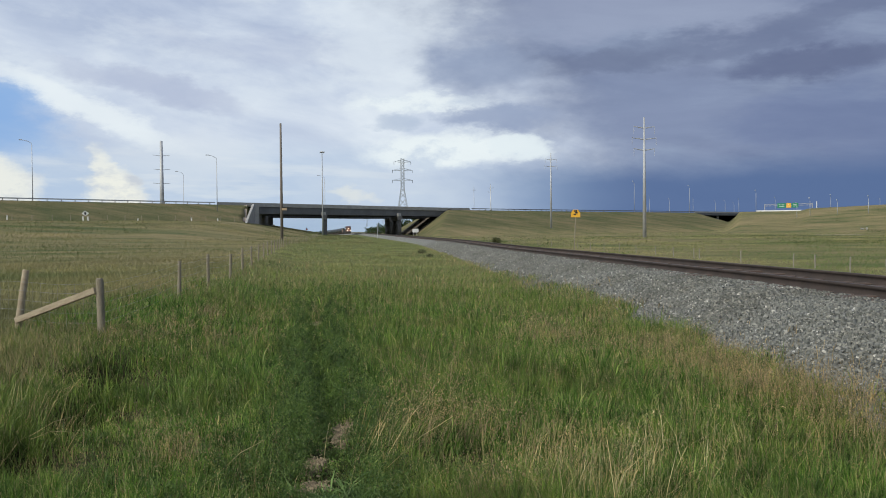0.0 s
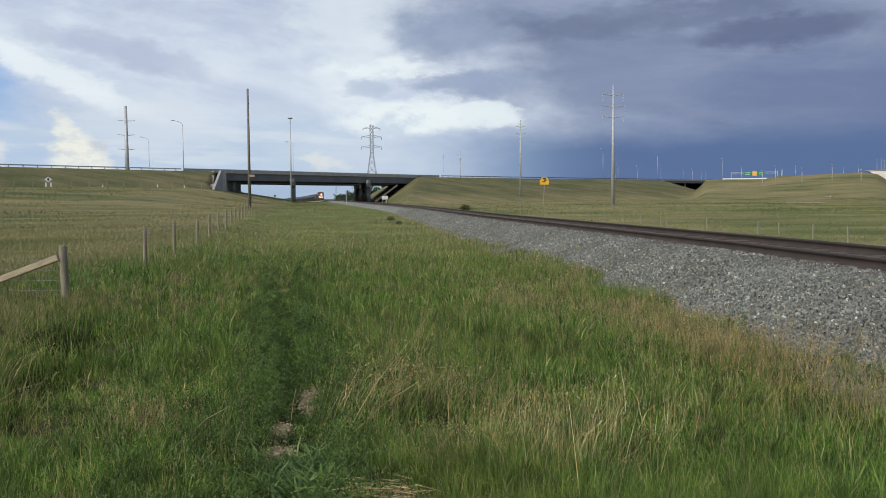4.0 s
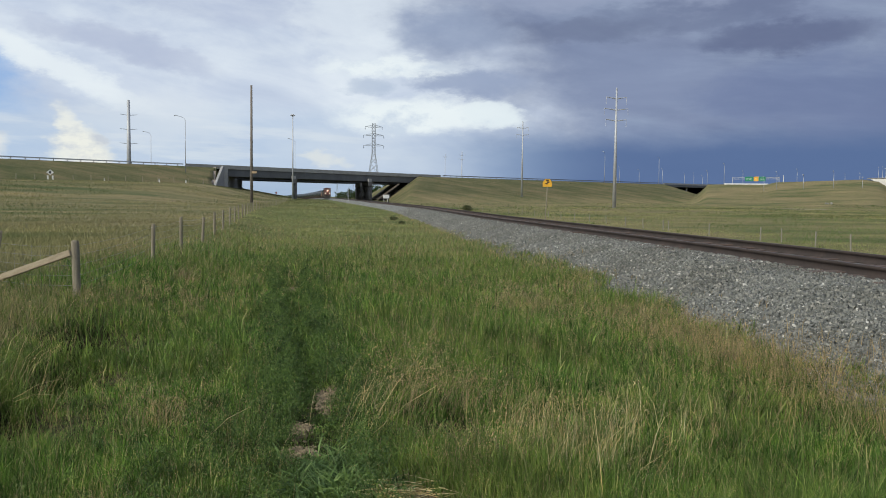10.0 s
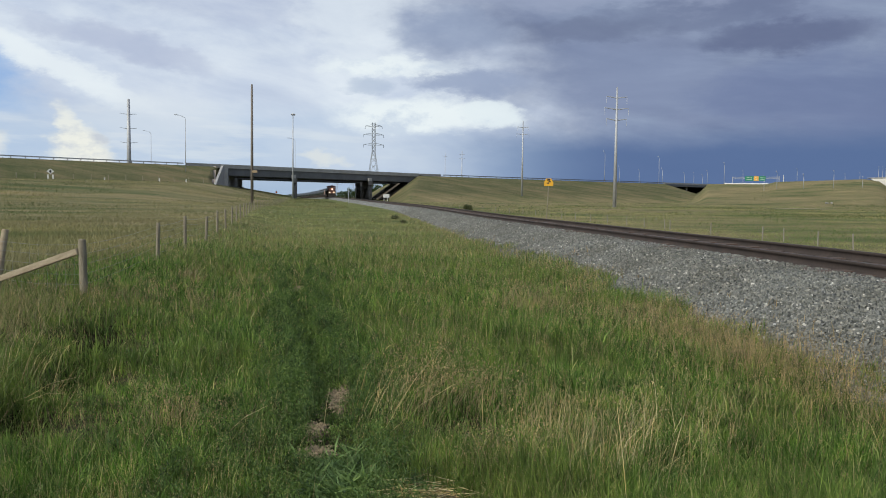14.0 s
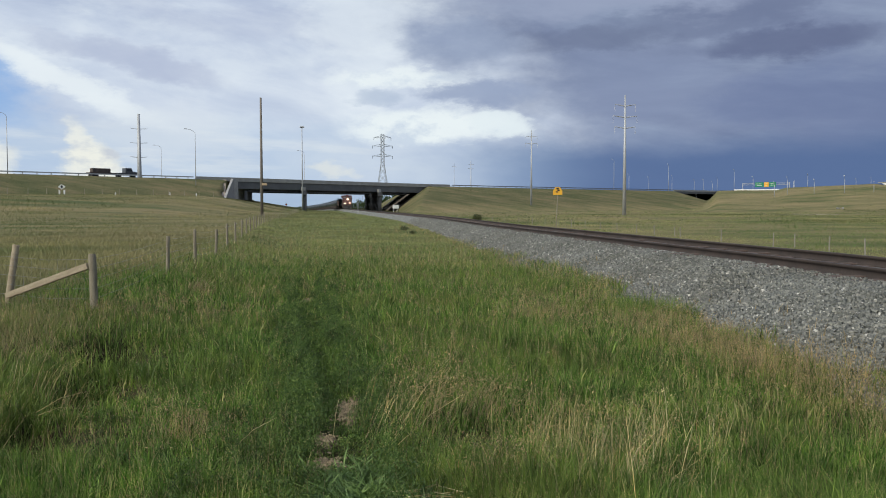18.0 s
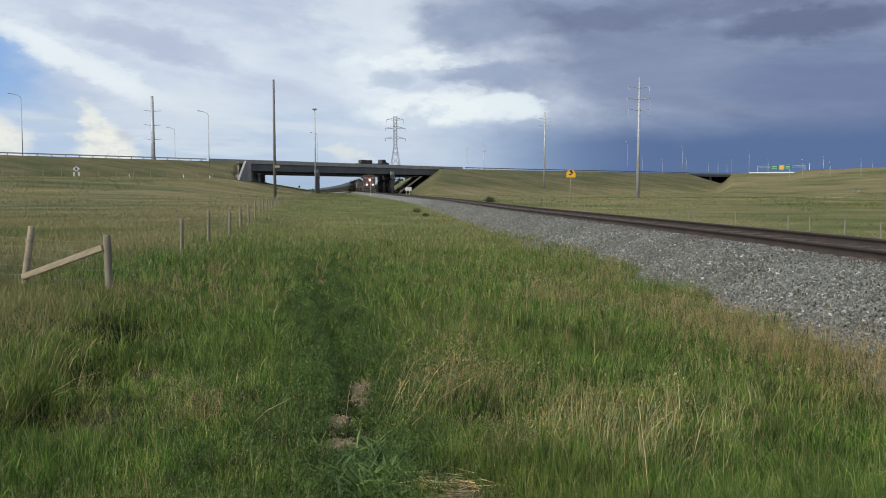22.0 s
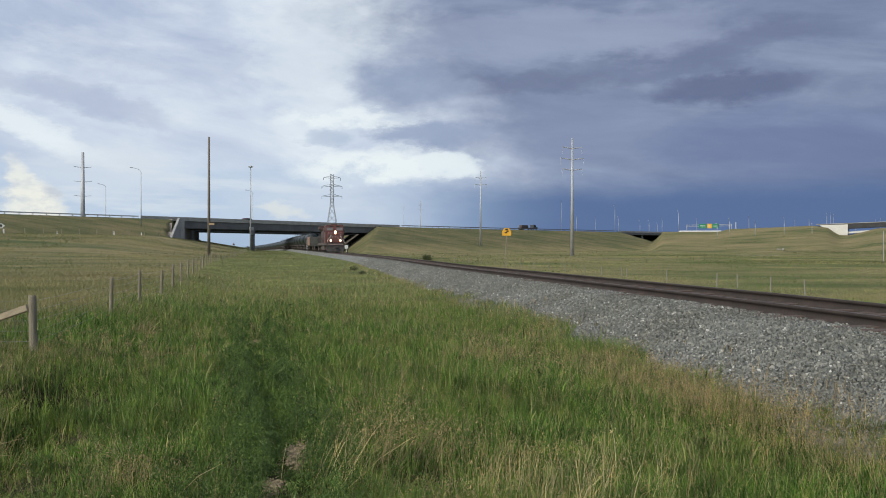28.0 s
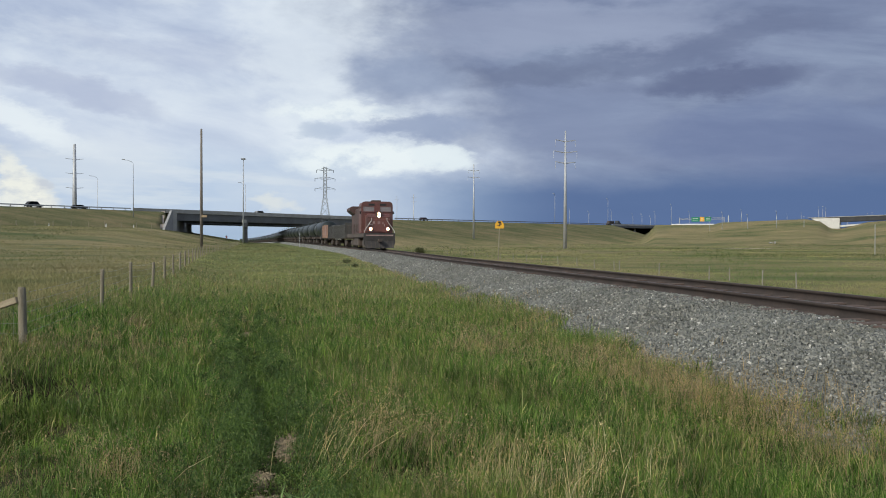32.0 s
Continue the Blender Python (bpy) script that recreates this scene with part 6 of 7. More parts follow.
M_GRASS = blades("green_grass", [(0.0, (0.022, 0.068, 0.010)), (0.35, (0.078, 0.165, 0.024)), (0.75, (0.150, 0.255, 0.046)), (0.92, (0.26, 0.36, 0.10)), (1.0, (0.46, 0.41, 0.20))], (0.150, 0.190, 0.046), 0.35, 0.35)
M_FIELD_GRASS = blades("dry_field_grass", [(0.0, (0.22, 0.212, 0.090)), (0.5, (0.275, 0.245, 0.118)), (1.0, (0.35, 0.30, 0.155))], (0.115, 0.145, 0.054), 0.045, mottle=0.12, spot=0.45, drift_share=0.9)
M_BANK = blades("dull_embankment_grass", [(0.0, (0.115, 0.125, 0.052)), (0.5, (0.150, 0.145, 0.068)), (1.0, (0.20, 0.178, 0.090))], (0.088, 0.108, 0.042), 0.05, mottle=0.12, spot=0.45, drift_share=0.9)
M_MEADOW = blades("yellow_green_meadow_grass", [(0.0, (0.24, 0.25, 0.094)), (0.5, (0.315, 0.295, 0.125)), (1.0, (0.43, 0.375, 0.19))], (0.110, 0.170, 0.054), 0.05, mottle=0.12, spot=0.45, drift_share=0.9)
M_STRAW = blades("dry_straw", [(0.0, (0.32, 0.24, 0.10)), (0.5, (0.50, 0.40, 0.19)), (1.0, (0.72, 0.63, 0.38))], (0.44, 0.33, 0.15))
M_SEED = blades("brown_seed_heads", [(0.0, (0.22, 0.155, 0.075)), (0.5, (0.36, 0.265, 0.14)), (1.0, (0.52, 0.42, 0.25))], (0.36, 0.27, 0.14))
M_VERGE = blades("olive_verge_grass", [(0.0, (0.175, 0.215, 0.074)), (0.5, (0.230, 0.255, 0.096)), (1.0, (0.31, 0.305, 0.135))], (0.255, 0.250, 0.112), 0.12, mottle=0.35, spot=0.5)
M_WEED = blades("low_weed_leaves", [(0.0, (0.022, 0.055, 0.010)), (0.6, (0.085, 0.15, 0.032)), (0.85, (0.14, 0.20, 0.05)), (1.0, (0.23, 0.27, 0.10))], (0.060, 0.105, 0.024), 1.5, 0.12)
M_BROAD = blades("grey_green_broad_leaves", [(0.0, (0.085, 0.155, 0.045)), (1.0, (0.19, 0.275, 0.105))], (0.12, 0.195, 0.06), 2.0)
M_DITCH = blades("dark_ditch_grass", [(0.0, (0.045, 0.065, 0.022)), (0.6, (0.085, 0.105, 0.036)), (1.0, (0.17, 0.16, 0.07))], (0.065, 0.09, 0.030), 0.12, mottle=0.8)


def grow(name, n, r0, r1, hmin, hmax, k, mat, mask, label, a0=-36.0, a1=36.0, bend=(0.05, 0.6), widths=(1.0, 0.8), lump=0.8, lean=None, simple=False):
    x, y, r = scatter(n, r0, r1, a0, a1)
    keep = RNG.uniform(0, 1, len(x)) < mask(x, y)
    x, y, r = x[keep], y[keep], r[keep]
    m = len(x)
    h = RNG.uniform(hmin, hmax, m) * (0.6 + 0.7 * lumps(x, y, lump, 2.0)) * (1 - 0.5 * smooth(r, 16, 50)) * (1 - 0.6 * lane_low(x, y))
    w = k * np.maximum(r, 3.5) * RNG.uniform(0.6, 1.3, m)
    ln = RNG.uniform(0, 6.28, m) if lean is None else RNG.normal(lean, 0.8, m)
    if simple:
        me = spike_mesh(name, x, y, plant_z(x, y), h, w, ln, RNG.uniform(*bend, m), RNG.uniform(0, 6.28, m), mat)
    else:
        me = blade_mesh(name, x, y, plant_z(x, y), h, w, ln, RNG.uniform(*bend, m), RNG.uniform(0, 6.28, m), mat, widths)
    return tagged(new(name, me), label, "grass", kind="stuff")


def tufts(name, n, per, r0, r1, hmin, hmax, k, mat, mask, label):
    """Tussocks: leaves that spring from common roots and bend outwards."""
    x, y, r = scatter(n, r0, r1)
    keep = RNG.uniform(0, 1, len(x)) < mask(x, y)
    x, y, r = x[keep], y[keep], r[keep]
    m = len(x)
    th = RNG.uniform(hmin, hmax, m) * (0.45 + 0.95 * lumps(x, y, 1.7, 2.0)) * RNG.uniform(0.75, 1.2, m) * (1 - 0.66 * lane_low(x, y))
    X, Y, R, TH = (np.repeat(v, per) for v in (x, y, r, th))
    n2 = m * per
    a = RNG.uniform(0, 6.28, n2)
    d = np.abs(RNG.normal(0, 1, n2)) * (0.022 + 0.0035 * R)
    px, py = X + d * np.cos(a), Y + d * np.sin(a)
    h = TH * RNG.uniform(0.5, 1.05, n2)
    me = blade_mesh(name, px, py, plant_z(px, py), h, k * np.maximum(R, 3.5) * (0.6 + 1.7 * RNG.uniform(0, 1, n2) ** 3), a + RNG.normal(0, 1.0, n2), RNG.uniform(0.05, 0.8, n2), RNG.uniform(0, 6.28, n2), mat)
    return tagged(new(name, me), label, "grass", kind="stuff")


def verge(x, y):
    """Between the fence and the ballast."""
    edge = smooth(x - fence_x(y) + 0.7 * wobble(x, y, 0.9, 4.0), -1.8, 0.6)
    return edge * (toe(x, y) < 0)


def green_mask(x, y):
    return verge(x, y) * bare_mask(x, y) * (1 - 0.35 * lane_mask(x, y)) * (0.55 + 0.45 * lumps(x, y, 1.3, 6.0))


def straw_mask(x, y):
    near = smooth(lumps(x, y, 0.55, 8.0), 0.50, 0.85)
    right = smooth(x - lane_x(y), 0.4, 1.6)
    return verge(x, y) * bare_mask(x, y) * np.clip(0.03 + 0.22 * right * near + 0.05 * near, 0, 1) * (1 - lane_mask(x, y))


def seed_mask(x, y):
    edge = np.exp(-((toe(x, y) + 0.45) / 0.48) ** 2)
    some = smooth(lumps(x, y, 0.75, 12.0), 0.58, 0.85)
    return verge(x, y) * bare_mask(x, y) * np.clip(0.42 * edge + 0.22 * some + 0.07, 0, 1) * (1 - lane_mask(x, y))


def far_mask(x, y):
    return smooth(np.hypot(x, y), 9, 42)


def slope_mask(x, y):
    off = np.abs(x - track_x(y)) > 7
    return off * (highway_d(x, y) > 1.5) * smooth(lumps(x, y, 0.11, 5.0) + 0.5 * lumps(x, y, 0.4, 2.0), 0.35, 1.1)


def ditch_mask(x, y):
    """Darker growth along the ditches of the eastern field."""
    r, az = np.hypot(x, y), np.degrees(np.arctan2(x, y))
    w = 6 * wobble(x, y, 0.05, 3.0)
    a = 0.8 * np.exp(-((r - 212 - w) / 3.5) ** 2) * smooth(az, 8, 12) * smooth(az, 27, 22)
    b = np.exp(-((r - 305 - w) / 9.0) ** 2) * smooth(az, 25.6, 26.2)
    c = 0.3 * np.exp(-((r - 135 - 3 * w) / 14.0) ** 2) * smooth(az, 20, 26)
    d = 0.5 * np.exp(-((r - 360 - 3 * w) / 16.0) ** 2) * smooth(az, 20.5, 22) * smooth(az, 25, 24)
    return np.clip(a + b + c + d, 0, 1) * (x - track_x(y) > 8)


tufts("verge_grass", 56000, 8, 3.0, 26, 0.15, 0.34, 0.00082, M_GRASS, lambda x, y: green_mask(x, y) * smooth(np.hypot(x, y), 24, 9), "dense tufted green grass beside the track")
grow("fine_grass", 80000, 3.0, 18, 0.06, 0.16, 0.0008, M_GRASS, lambda x, y: green_mask(x, y) * smooth(np.hypot(x, y), 18, 8), "short fine green grass between the tufts", bend=(0.1, 1.2), simple=True)
grow("middle_grass", 400000, 6, 90, 0.12, 0.28, 0.00085, M_GRASS, lambda x, y: green_mask(x, y) * smooth(np.hypot(x, y), 5, 14) * smooth(np.hypot(x, y), 42, 14), "mid-green grass on the verge", -36, 20, bend=(0.1, 1.2), simple=True)
grow("farther_grass", 750000, 7, 190, 0.12, 0.26, 0.00075, M_VERGE, lambda x, y: green_mask(x, y) * far_mask(x, y), "green grass verge running towards the overpass", -36, 14, bend=(0.2, 1.5), simple=True)
grow("straw", 60000, 3.0, 60, 0.22, 0.42, 0.00030, M_STRAW, straw_mask, "pale dry straw stalks among the grass", bend=(0.05, 1.2))
grow("seed_grass", 190000, 8, 75, 0.18, 0.38, 0.0006, M_SEED, seed_mask, "brown seed heads of grass along the ballast edge", bend=(0.05, 0.9), simple=True)
grow("field_grass", 330000, 7, 120, 0.09, 0.22, 0.0009, M_FIELD_GRASS, lambda x, y: smooth(x - fence_x(y), 0.8, -1.2) * smooth(np.hypot(x, y), 120, 40) * (0.5 + 0.5 * lumps(x, y, 0.5, 3.0)), "dry yellow green pasture grass beyond the fence", -38, -6, bend=(0.1, 1.0), simple=True)
grow("meadow_grass", 260000, 12, 140, 0.09, 0.22, 0.0009, M_MEADOW, lambda x, y: ((x - track_x(y)) > 4.4) * smooth(np.hypot(x, y), 140, 50) * (0.5 + 0.5 * lumps(x, y, 0.5, 4.0)), "yellow green meadow grass beyond the track", 0, 38, bend=(0.1, 1.0), simple=True)
grow("trackside_grass", 260000, 22, 190, 0.14, 0.30, 0.0008, M_GRASS, lambda x, y: 0.85 * np.exp(-((x - track_x(y) - 9.5 - 1.5 * wobble(x, y, 0.2, 2.0)) / 3.2) ** 2) * smooth(lumps(x, y, 0.25, 6.0), 0.2, 0.7), "greener grass strip along the far side of the track", -4, 36, bend=(0.1, 1.0), simple=True)
grow("ballast_weeds", 12000, 5, 70, 0.08, 0.22, 0.0008, M_SEED, lambda x, y: (np.abs(toe(x, y) - 0.2) < 0.4) * smooth(lumps(x, y, 1.1, 9.0), 0.3, 0.8), "thin weeds growing into the ballast edge")
grow("slope_grass", 180000, 70, 480, 0.2, 0.45, 0.0007, M_FIELD_GRASS, lambda x, y: slope_mask(x, y) * smooth(np.hypot(x, y), 70, 150) * smooth(highway_d(x, y), 44, 56), "tufts of dry grass on the rising pasture", -34, -2, bend=(0.1, 1.0), simple=True)
grow("field_tufts", 150000, 70, 480, 0.18, 0.40, 0.0007, M_MEADOW, lambda x, y: slope_mask(x, y) * smooth(np.hypot(x, y), 70, 150) * smooth(highway_d(x, y), 44, 56), "tufts of yellow green grass on the eastern field", -2, 36, bend=(0.1, 1.0), simple=True)
grow("bank_grass", 330000, 110, 480, 0.2, 0.45, 0.0007, M_BANK, lambda x, y: (np.abs(x - track_x(y)) > 7) * (highway_d(x, y) > 1.5) * smooth(highway_d(x, y), 56, 44) * (0.4 + 0.6 * slope_mask(x, y)), "dull olive grass on the highway embankment", -34, 36, bend=(0.1, 1.0), simple=True)
grow("slope_weeds", 40000, 90, 480, 0.35, 0.7, 0.0009, M_DITCH, lambda x, y: 0.5 * smooth(np.hypot(x, y), 90, 190) * slope_mask(x + 40, y - 31) * (np.abs(x - track_x(y)) > 7) * (highway_d(x, y) > 1.5), "dark green weeds on the embankment slopes", -34, 36, bend=(0.1, 1.0), simple=True)
grow("ditch_grass", 150000, 90, 400, 0.22, 0.45, 0.0009, M_DITCH, ditch_mask, "dark green growth along the field ditches", 7, 36, bend=(0.1, 0.8), simple=True)


def build_panicles():
    """Loose brown seed heads on thin stalks among the near grass."""
    x, y, r = scatter(130000, 3.0, 18)
    keep = RNG.uniform(0, 1, len(x)) < seed_mask(x, y)
    x, y, r = x[keep], y[keep], r[keep]
    n = len(x)
    h = RNG.uniform(0.17, 0.36, n) * (0.65 + 0.6 * lumps(x, y, 0.8, 2.0))
    lean, bend = RNG.uniform(0, 6.28, n), RNG.uniform(0.05, 0.6, n)
    z = plant_z(x, y)
    me = spike_mesh("seed_stalks", x, y, z, h, 0.0005 * r, lean, bend, RNG.uniform(0, 6.28, n), M_SEED)
    tagged(new("seed_stalks", me), "thin brown grass stalks near the path", "grass", kind="stuff")
    per = 9
    t = RNG.uniform(0.72, 1.0, (n, per))
    c = np.stack([x[:, None] + np.cos(lean)[:, None] * bend[:, None] * h[:, None] * t, y[:, None] + np.sin(lean)[:, None] * bend[:, None] * h[:, None] * t,
                  z[:, None] + h[:, None] * t * (1 - 0.3 * bend[:, None])], -1).reshape(-1, 3)
    c += RNG.normal(0, 0.013, c.shape)
    me = leaf_mesh("seed_heads", c, np.repeat(0.0014 * np.maximum(r, 4), per) * RNG.uniform(0.5, 1.5, n * per), RNG, M_SEED, 2.5, 0.16)
    tagged(new("seed_heads", me), "loose reddish brown seed heads of grass", "grass", kind="stuff")


build_panicles()


STALKS = (
    (-1.19, 5.03, 0.12, -0.92, 5.11, 0.31),
    (-0.21, 5.26, 0.10, 0.19, 5.34, 0.39),
    (-0.24, 5.47, 0.10, 0.12, 5.55, 0.59),
    (-0.65, 5.66, 0.04, -0.62, 5.74, 0.27),
    (-2.98, 6.49, 0.15, -2.83, 6.57, 0.57),
    (-2.76, 6.06, 0.12, -2.44, 6.14, 0.25),
    (-2.71, 5.98, 0.12, -2.46, 6.06, 0.15),
    (1.11, 4.01, 0.05, 1.26, 4.09, 0.60),
    (0.92, 3.83, 0.05, 0.87, 3.91, 0.60),
)


def build_weeds():
    """Low bushy weeds: thick in the old wheel track, scattered among the grass."""
    n = 11000
    y = 3.0 + 19 * RNG.uniform(0, 1, n) ** 1.9
    x = lane_x(y) + RNG.normal(0, 1, n) * (0.75 + 0.6 * smooth(y, 7.0, 5.0))
    ruts = np.exp(-((np.abs(x - lane_x(y) - 0.03) - 0.19) / (0.17 + 0.008 * y)) ** 2)
    u = x - lane_x(y)
    left = 0.45 * smooth(u, -1.35, -0.75) * smooth(lumps(x, y, 1.1, 15.0), 0.2, 0.6) * smooth(y, 7.5, 5) * smooth(u, 0.9, 0.1)
    keep = (bare_mask(x, y) > 0.6) & (RNG.uniform(0, 1, n) < np.clip(ruts * 0.8 * smooth(y, 23, 9) + left + 0.04, 0, 1)) & (RNG.uniform(0, 1, n) < 0.75)
    x, y = x[keep], y[keep]
    hh = RNG.uniform(0.08, 0.34, len(x)) * (0.6 + 0.6 * lumps(x, y, 2.3, 3.0)) * (1 - 0.7 * np.exp(-((x - lane_x(y)) / 0.13) ** 2))
    per = 120
    px, py, ph = np.repeat(x, per), np.repeat(y, per), np.repeat(hh, per)
    m = len(px)
    t = RNG.uniform(0.05, 1, m) ** 0.7
    rad = 0.09 * (1.25 - t) * RNG.uniform(0.3, 1.2, m)
    a = RNG.uniform(0, 6.28, m)
    c = np.stack([px + rad * np.cos(a), py + rad * np.sin(a), ground_z(px, py) + ph * t], -1)
    me = leaf_mesh("weeds", c, RNG.uniform(0.010, 0.026, m) * (0.7 + 0.05 * py), RNG, M_WEED, 1.6, 0.13)
    tagged(new("weeds", me), "low bushy green weeds in the old wheel track", "weeds", kind="stuff")
    # pebbles and bits of straw on the bare soil
    V, F = [], []
    for bx, by, rx, ry in BARE:
        for k in range(int(400 * rx * ry / 0.04) + 10):
            qx, qy = bx + RNG.normal(0, 0.5) * rx, by + RNG.normal(0, 0.5) * ry
            e = RNG.uniform(0.004, 0.013)
            z = float(ground_z(qx, qy)) + 0.036
            i = len(V)
            for dx, dy, dz in ((-1, -1, 0), (1, -1, 0), (1, 1, 0), (-1, 1, 0), (0, 0, 1)):
                V.append((qx + dx * e * RNG.uniform(0.5, 1.2), qy + dy * e * RNG.uniform(0.5, 1.2), z + dz * e * RNG.uniform(0.6, 1.2) - 0.003))
            F += [(i, i + 1, i + 4), (i + 1, i + 2, i + 4), (i + 2, i + 3, i + 4), (i + 3, i, i + 4)]
    tagged(new("pebbles", mesh_from("pebbles", V, F, surface("tan_pebbles", (0.35, 0.285, 0.18), (0.14, 0.11, 0.07), 30, 0.95))), "small pebbles and crumbs on the bare soil", "gravel", kind="stuff")
    # clump of broad grey-green leaves
    n = 1300
    x, y = -0.32 + RNG.normal(0, 0.16, n), 4.55 + RNG.normal(0, 0.20, n)
    me = blade_mesh("broad_leaves", x, y, ground_z(x, y), RNG.uniform(0.10, 0.22, n), RNG.uniform(0.010, 0.021, n), RNG.uniform(0, 6.28, n), RNG.uniform(0.4, 1.3, n), RNG.uniform(0, 6.28, n), M_BROAD, (0.5, 1.0))
    tagged(new("broad_leaves", me), "clump of broad grey green leaves by the path", "weeds", kind="stuff")
    # arching dry stalks over darker grass, and tall pale stalks
    for name, cx, cy, sx, sy, n, h0, h1, lean, b0, b1, wid, mat in (
            ("arching_straw", -0.26, 5.65, 0.10, 0.14, 32, 0.45, 0.85, 0.1, 0.15, 0.95, 0.0026, M_STRAW),
            ("arching_straw", -0.05, 5.95, 0.18, 0.16, 80, 0.34, 0.66, 0.2, 0.2, 1.0, 0.0023, M_SEED),
            ("arching_straw", 0.28, 6.10, 0.30, 0.16, 160, 0.26, 0.48, 0.2, 0.3, 1.1, 0.0024, M_SEED),
            ("brown_tussock", 0.42, 4.75, 0.13, 0.14, 420, 0.14, 0.32, 0.6, 0.2, 1.2, 0.0030, M_SEED),
            ("tall_straw", 0.72, 5.25, 0.16, 0.30, 170, 0.24, 0.60, 0.7, 0.05, 0.8, 0.0022, M_STRAW),
            ("tall_straw", 0.97, 4.62, 0.20, 0.30, 210, 0.24, 0.60, 0.7, 0.05, 0.8, 0.0022, M_STRAW),
            ("tall_straw", 1.30, 5.20, 0.25, 0.35, 150, 0.24, 0.56, 0.7, 0.05, 0.8, 0.0022, M_STRAW),
            ("tall_straw", 2.2, 5.6, 0.55, 0.60, 140, 0.24, 0.50, 0.7, 0.05, 0.9, 0.0022, M_STRAW),
            ("brown_patch", 1.5, 11.9, 0.30, 0.45, 500, 0.20, 0.42, 0.5, 0.1, 1.0, 0.0032, M_SEED),
            ("brown_patch", -1.67, 5.75, 0.16, 0.18, 240, 0.16, 0.34, 0.5, 0.1, 1.0, 0.0018, M_SEED),
            ("lush_tussock", 2.40, 15.6, 0.45, 0.55, 1500, 0.22, 0.46, 0.5, 0.1, 0.9, 0.006, M_GRASS),
            ("lush_tussock", 3.00, 11.9, 0.28, 0.40, 1300, 0.20, 0.44, 0.5, 0.1, 0.9, 0.005, M_GRASS),
            ("bent_straw", -3.10, 6.85, 0.22, 0.16, 70, 0.45, 0.75, 0.1, 0.5, 1.3, 0.0028, M_STRAW),
            ("bent_straw", -3.15, 5.9, 0.25, 0.25, 80, 0.35, 0.60, 0.3, 0.5, 1.3, 0.0026, M_STRAW),
            ("dry_tussock", -3.80, 14.4, 0.10, 0.10, 120, 0.20, 0.42, 0.3, 0.3, 1.3, 0.008, M_SEED),
            ("verge_grass", 0.22, 5.25, 0.24, 0.10, 900, 0.12, 0.26, 0.2, 0.3, 1.3, 0.003, M_GRASS)):
        x, y = cx + RNG.normal(0, sx, n), cy + RNG.normal(0, sy, n)
        me = blade_mesh(name, x, y, ground_z(x, y), RNG.uniform(h0, h1, n), wid * RNG.uniform(0.6, 1.3, n), RNG.normal(lean, 0.55 if name == "arching_straw" else 1.3, n), RNG.uniform(b0, b1, n), RNG.uniform(0, 6.28, n), mat)
        tagged(new(name, me), "clump of long bent dry grass stalks" if mat is not M_GRASS else "dense dark green tussock", "grass", kind="stuff")
    # loose golden seed heads hanging in the bent clumps
    for cx, cy, cz, sx, sy, sz, n, mat in (
            (-0.02, 5.95, 0.40, 0.17, 0.14, 0.10, 900, M_SEED), (0.32, 6.10, 0.28, 0.26, 0.15, 0.07, 1100, M_SEED), (0.10, 6.00, 0.46, 0.16, 0.12, 0.08, 260, M_STRAW),
            (-1.67, 5.75, 0.24, 0.20, 0.18, 0.05, 500, M_SEED), (-1.35, 5.15, 0.24, 0.18, 0.16, 0.05, 300, M_SEED), (0.45, 4.75, 0.22, 0.16, 0.14, 0.06, 800, M_SEED),
            (0.85, 5.00, 0.30, 0.28, 0.28, 0.08, 900, M_SEED), (1.10, 4.75, 0.40, 0.22, 0.22, 0.07, 320, M_STRAW), (1.45, 11.9, 0.32, 0.34, 0.40, 0.07, 1000, M_SEED),
            (2.9, 7.3, 0.32, 0.45, 0.50, 0.07, 1000, M_SEED), (2.6, 6.0, 0.32, 0.40, 0.40, 0.07, 700, M_SEED), (1.9, 9.2, 0.30, 0.40, 0.45, 0.06, 700, M_SEED)):
        x, y = cx + RNG.normal(0, sx, n), cy + RNG.normal(0, sy, n)
        c = np.stack([x, y, ground_z(x, y) + np.maximum(cz + RNG.normal(0, sz, n), 0.05)], -1)
        me = leaf_mesh("hanging_seeds", c, RNG.uniform(0.008, 0.024, n) * (0.6 + 0.08 * y), RNG, mat, 1.8, 0.13)
        tagged(new("hanging_seeds", me), "loose golden brown seed heads over bent grass", "grass", kind="stuff")
    # single long stalks fallen across the grass
    for ax, ay, az, bx, by, bz in STALKS:
        bm = bmesh.new()
        a, b = Vector((ax, ay, az)), Vector((bx, by, bz))
        mid = (a + b) / 2 + Vector((0, 0, 0.03))
        tube_bm(bm, a, mid, 0.0016, 0.0013, 6)
        tube_bm(bm, mid, b, 0.0013, 0.0007, 6)
        tagged(part("dry_stalk", bm, M_STRAW), "single pale dry stalk leaning over the grass", "stalk", group="fallen dry stalks")
    # flattened straw on the ground
    rnd = random.Random(8)
    bm = bmesh.new()
    for k in range(110):
        a = rnd.gauss(0.15, 0.6)
        L = rnd.uniform(0.05, 0.17)
        c = Vector((rnd.gauss(0.0, 0.09), rnd.gauss(4.30, 0.07), 0.04 + rnd.uniform(0, 0.06)))
        d = Vector((math.cos(a), math.sin(a), rnd.uniform(-0.1, 0.15))) * L / 2
        tube_bm(bm, c - d, c + d, 0.0019, 0.0015, 5)
    o = part("flattened_straw", bm, M_STRAW)
    tagged(o, "matted heap of pale flattened straw", "straw", kind="stuff")


build_weeds()


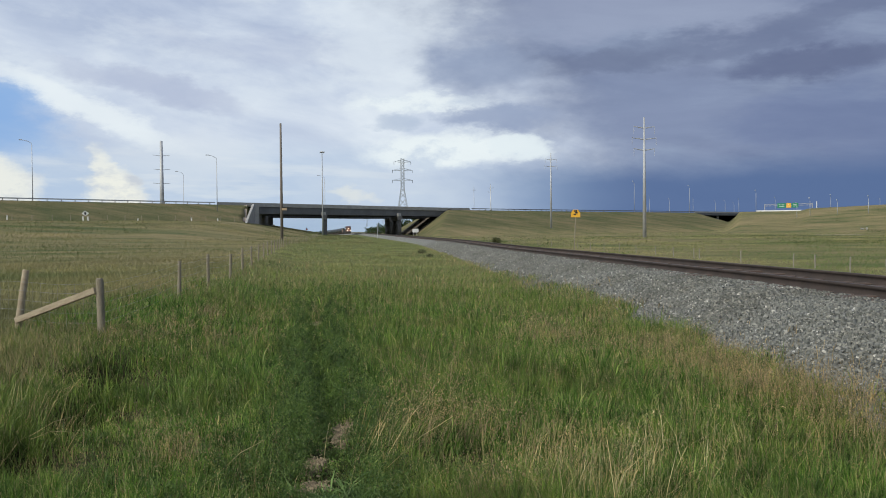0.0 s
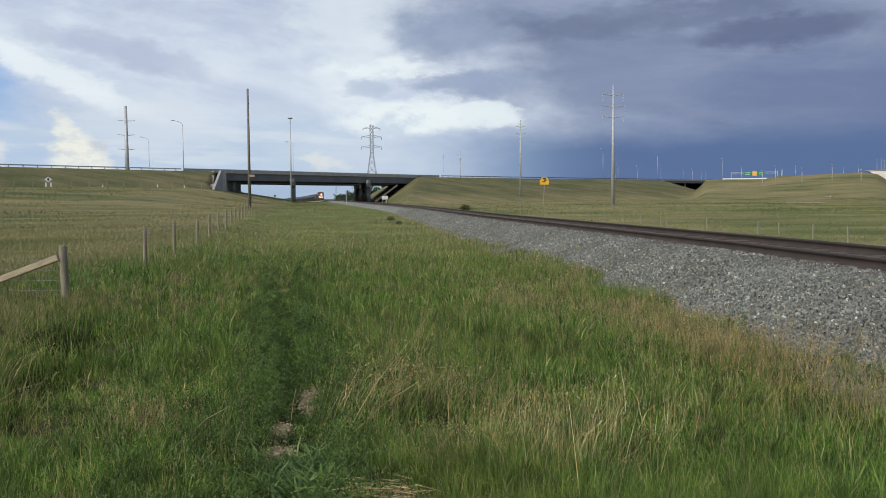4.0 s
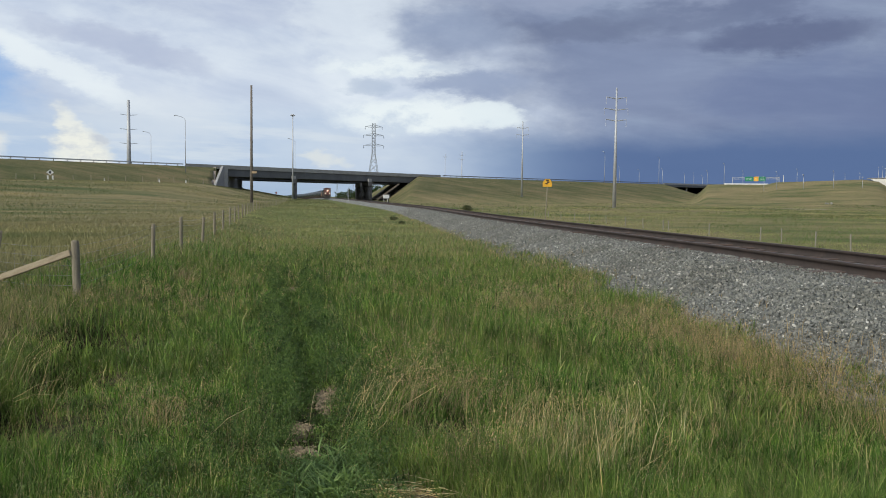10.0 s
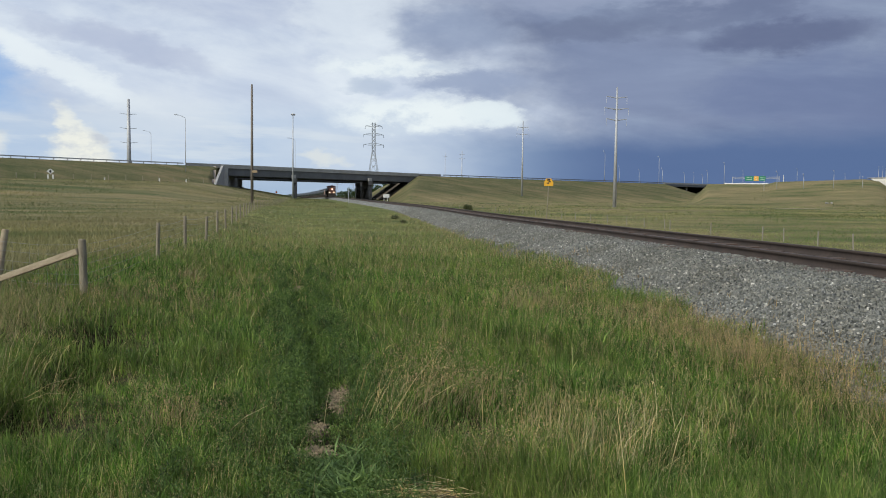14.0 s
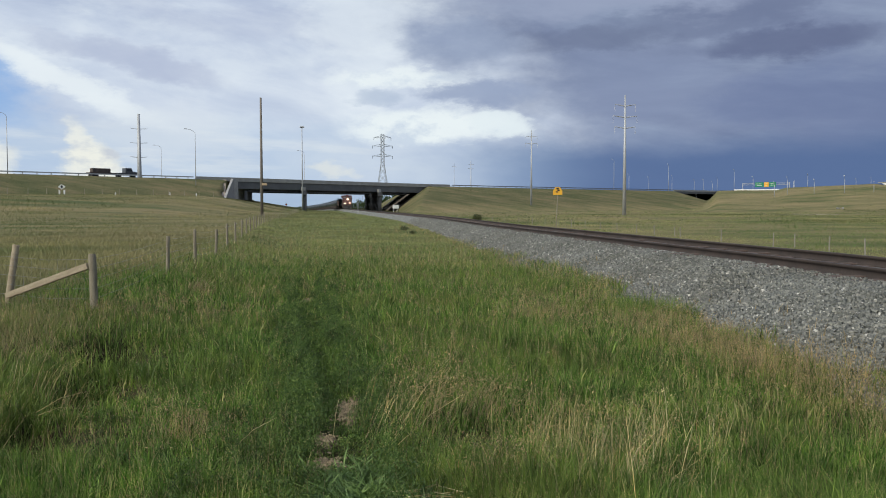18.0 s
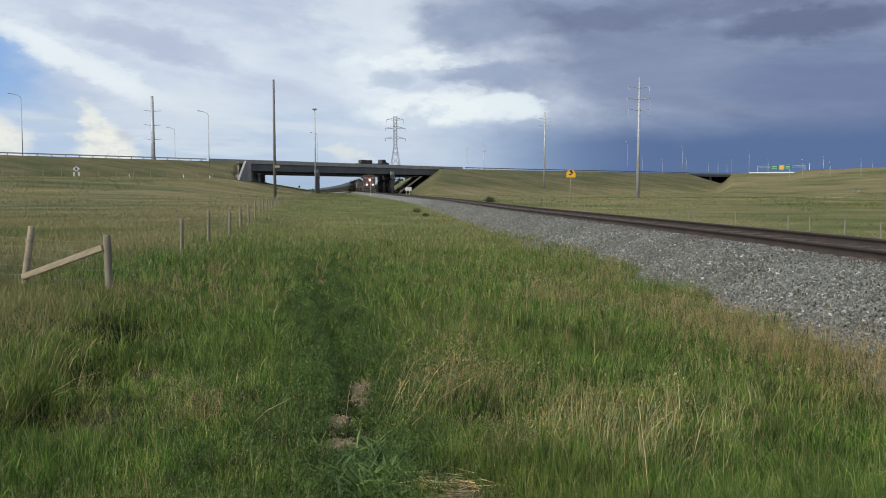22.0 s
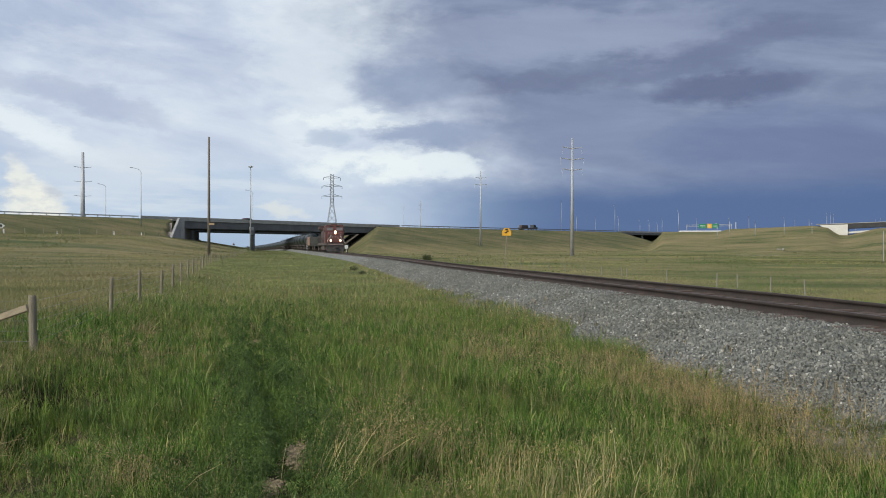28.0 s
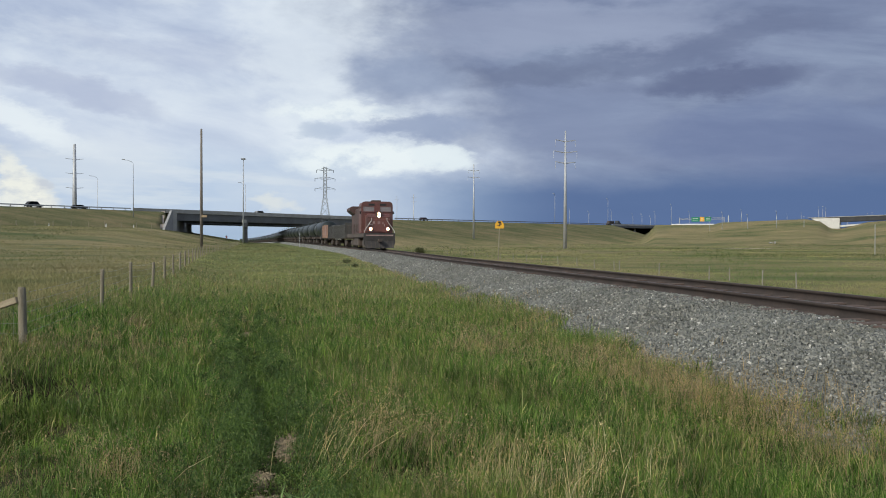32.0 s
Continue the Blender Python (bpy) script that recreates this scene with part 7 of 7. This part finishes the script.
# the same grass goes on round and behind the standing place
grow("surrounding_grass", 90000, 0.9, 22, 0.10, 0.26, 0.0011, M_GRASS, green_mask, "mid-green grass round the standing place", 36, 324, bend=(0.1, 1.0), simple=True)
grow("trodden_grass", 9000, 0.5, 3.0, 0.05, 0.13, 0.0011, M_GRASS, green_mask, "short trodden grass at the standing place", -36, 36, bend=(0.2, 1.2), simple=True)


# ---- shrubs and far trees ----
M_BUSH = blades("shrub_leaves", [(0.0, (0.055, 0.075, 0.030)), (1.0, (0.13, 0.14, 0.06))], (0.09, 0.10, 0.04), 1.0)
M_TREE = blades("tree_leaves", [(0.0, (0.030, 0.055, 0.016)), (1.0, (0.070, 0.105, 0.030))], (0.05, 0.08, 0.024), 0.05)
M_BARK = surface("grey_bark", (0.14, 0.11, 0.085), None, 3, 0.9)


def shrub(x, y, r, h, n, leaf, seed):
    rng = np.random.default_rng(seed)
    z = float(ground_z(x, y))
    p = empty("shrub", x, y, z, label="small dark green shrub in the grass", category="shrub", group="shrubs")
    bm = bmesh.new()
    for k in range(7):
        a = k * 0.9
        tube_bm(bm, (0, 0, -0.05), (0.6 * r * math.cos(a), 0.6 * r * math.sin(a), h * 0.7), 0.02, 0.008, 5)
    part("stems", bm, M_BARK, p)
    d = rng.normal(size=(n, 3))
    d /= np.linalg.norm(d, axis=1)[:, None]
    rad = rng.uniform(0.45, 1.05, n) * (0.8 + 0.25 * np.sin(d[:, 0] * 5 + seed) * np.cos(d[:, 1] * 4))
    c = d * rad[:, None] * np.array([r, r, h * 0.55]) + np.array([0, 0, h * 0.5])
    c = c[c[:, 2] > 0.02]
    o = new("leaves", leaf_mesh("leaves", c, rng.uniform(0.6, 1.3, len(c)) * leaf, rng, M_BUSH, 1.0))
    o.parent = p


shrub(-1.30, 54.4, 0.36, 0.34, 420, 0.05, 1)
shrub(-0.7, 48.0, 0.22, 0.2, 300, 0.05, 2)
shrub(7.15, 119.5, 0.85, 1.0, 900, 0.16, 3)


def tree(x, y, h, seed):
    rng = np.random.default_rng(seed)
    z = float(ground_z(x, y))
    p = empty("tree", x, y, z, label="far broad-leaved tree in a dark green belt", category="tree", group="trees beyond the overpass")
    bm = bmesh.new()
    tube_bm(bm, (0, 0, -0.5), (0, 0, h * 0.75), h * 0.028, h * 0.008, 7)
    for k in range(6):
        a = k * 1.05 + seed
        tube_bm(bm, (0, 0, h * (0.25 + 0.07 * k)), (h * 0.24 * math.cos(a), h * 0.24 * math.sin(a), h * (0.42 + 0.08 * k)), h * 0.012, h * 0.004, 5)
    part("trunk", bm, M_BARK, p)
    k = 26
    cl = rng.normal(size=(k, 3)) * np.array([0.20, 0.20, 0.19]) * h + np.array([0, 0, h * 0.62])
    c = (cl[:, None, :] + rng.normal(size=(k, 34, 3)) * h * 0.055).reshape(-1, 3)
    c = c[c[:, 2] > h * 0.12]
    o = new("crown", leaf_mesh("crown", c, rng.uniform(0.05, 0.11, len(c)) * h, rng, M_TREE, 1.0))
    o.parent = p


rnd_t = random.Random(12)
for k in range(22):
    az = -5.0 + k * 0.235
    px, py = polar(az, rnd_t.uniform(640, 760))
    tree(px, py, rnd_t.uniform(0.85, 1.15) * (6.5 + 0.36 * k), 100 + k)
for k in range(16):
    px, py = polar(-9.4 + k * 0.16, rnd_t.uniform(900, 1000))
    tree(px, py, rnd_t.uniform(3.4, 4.6), 140 + k)

motions()
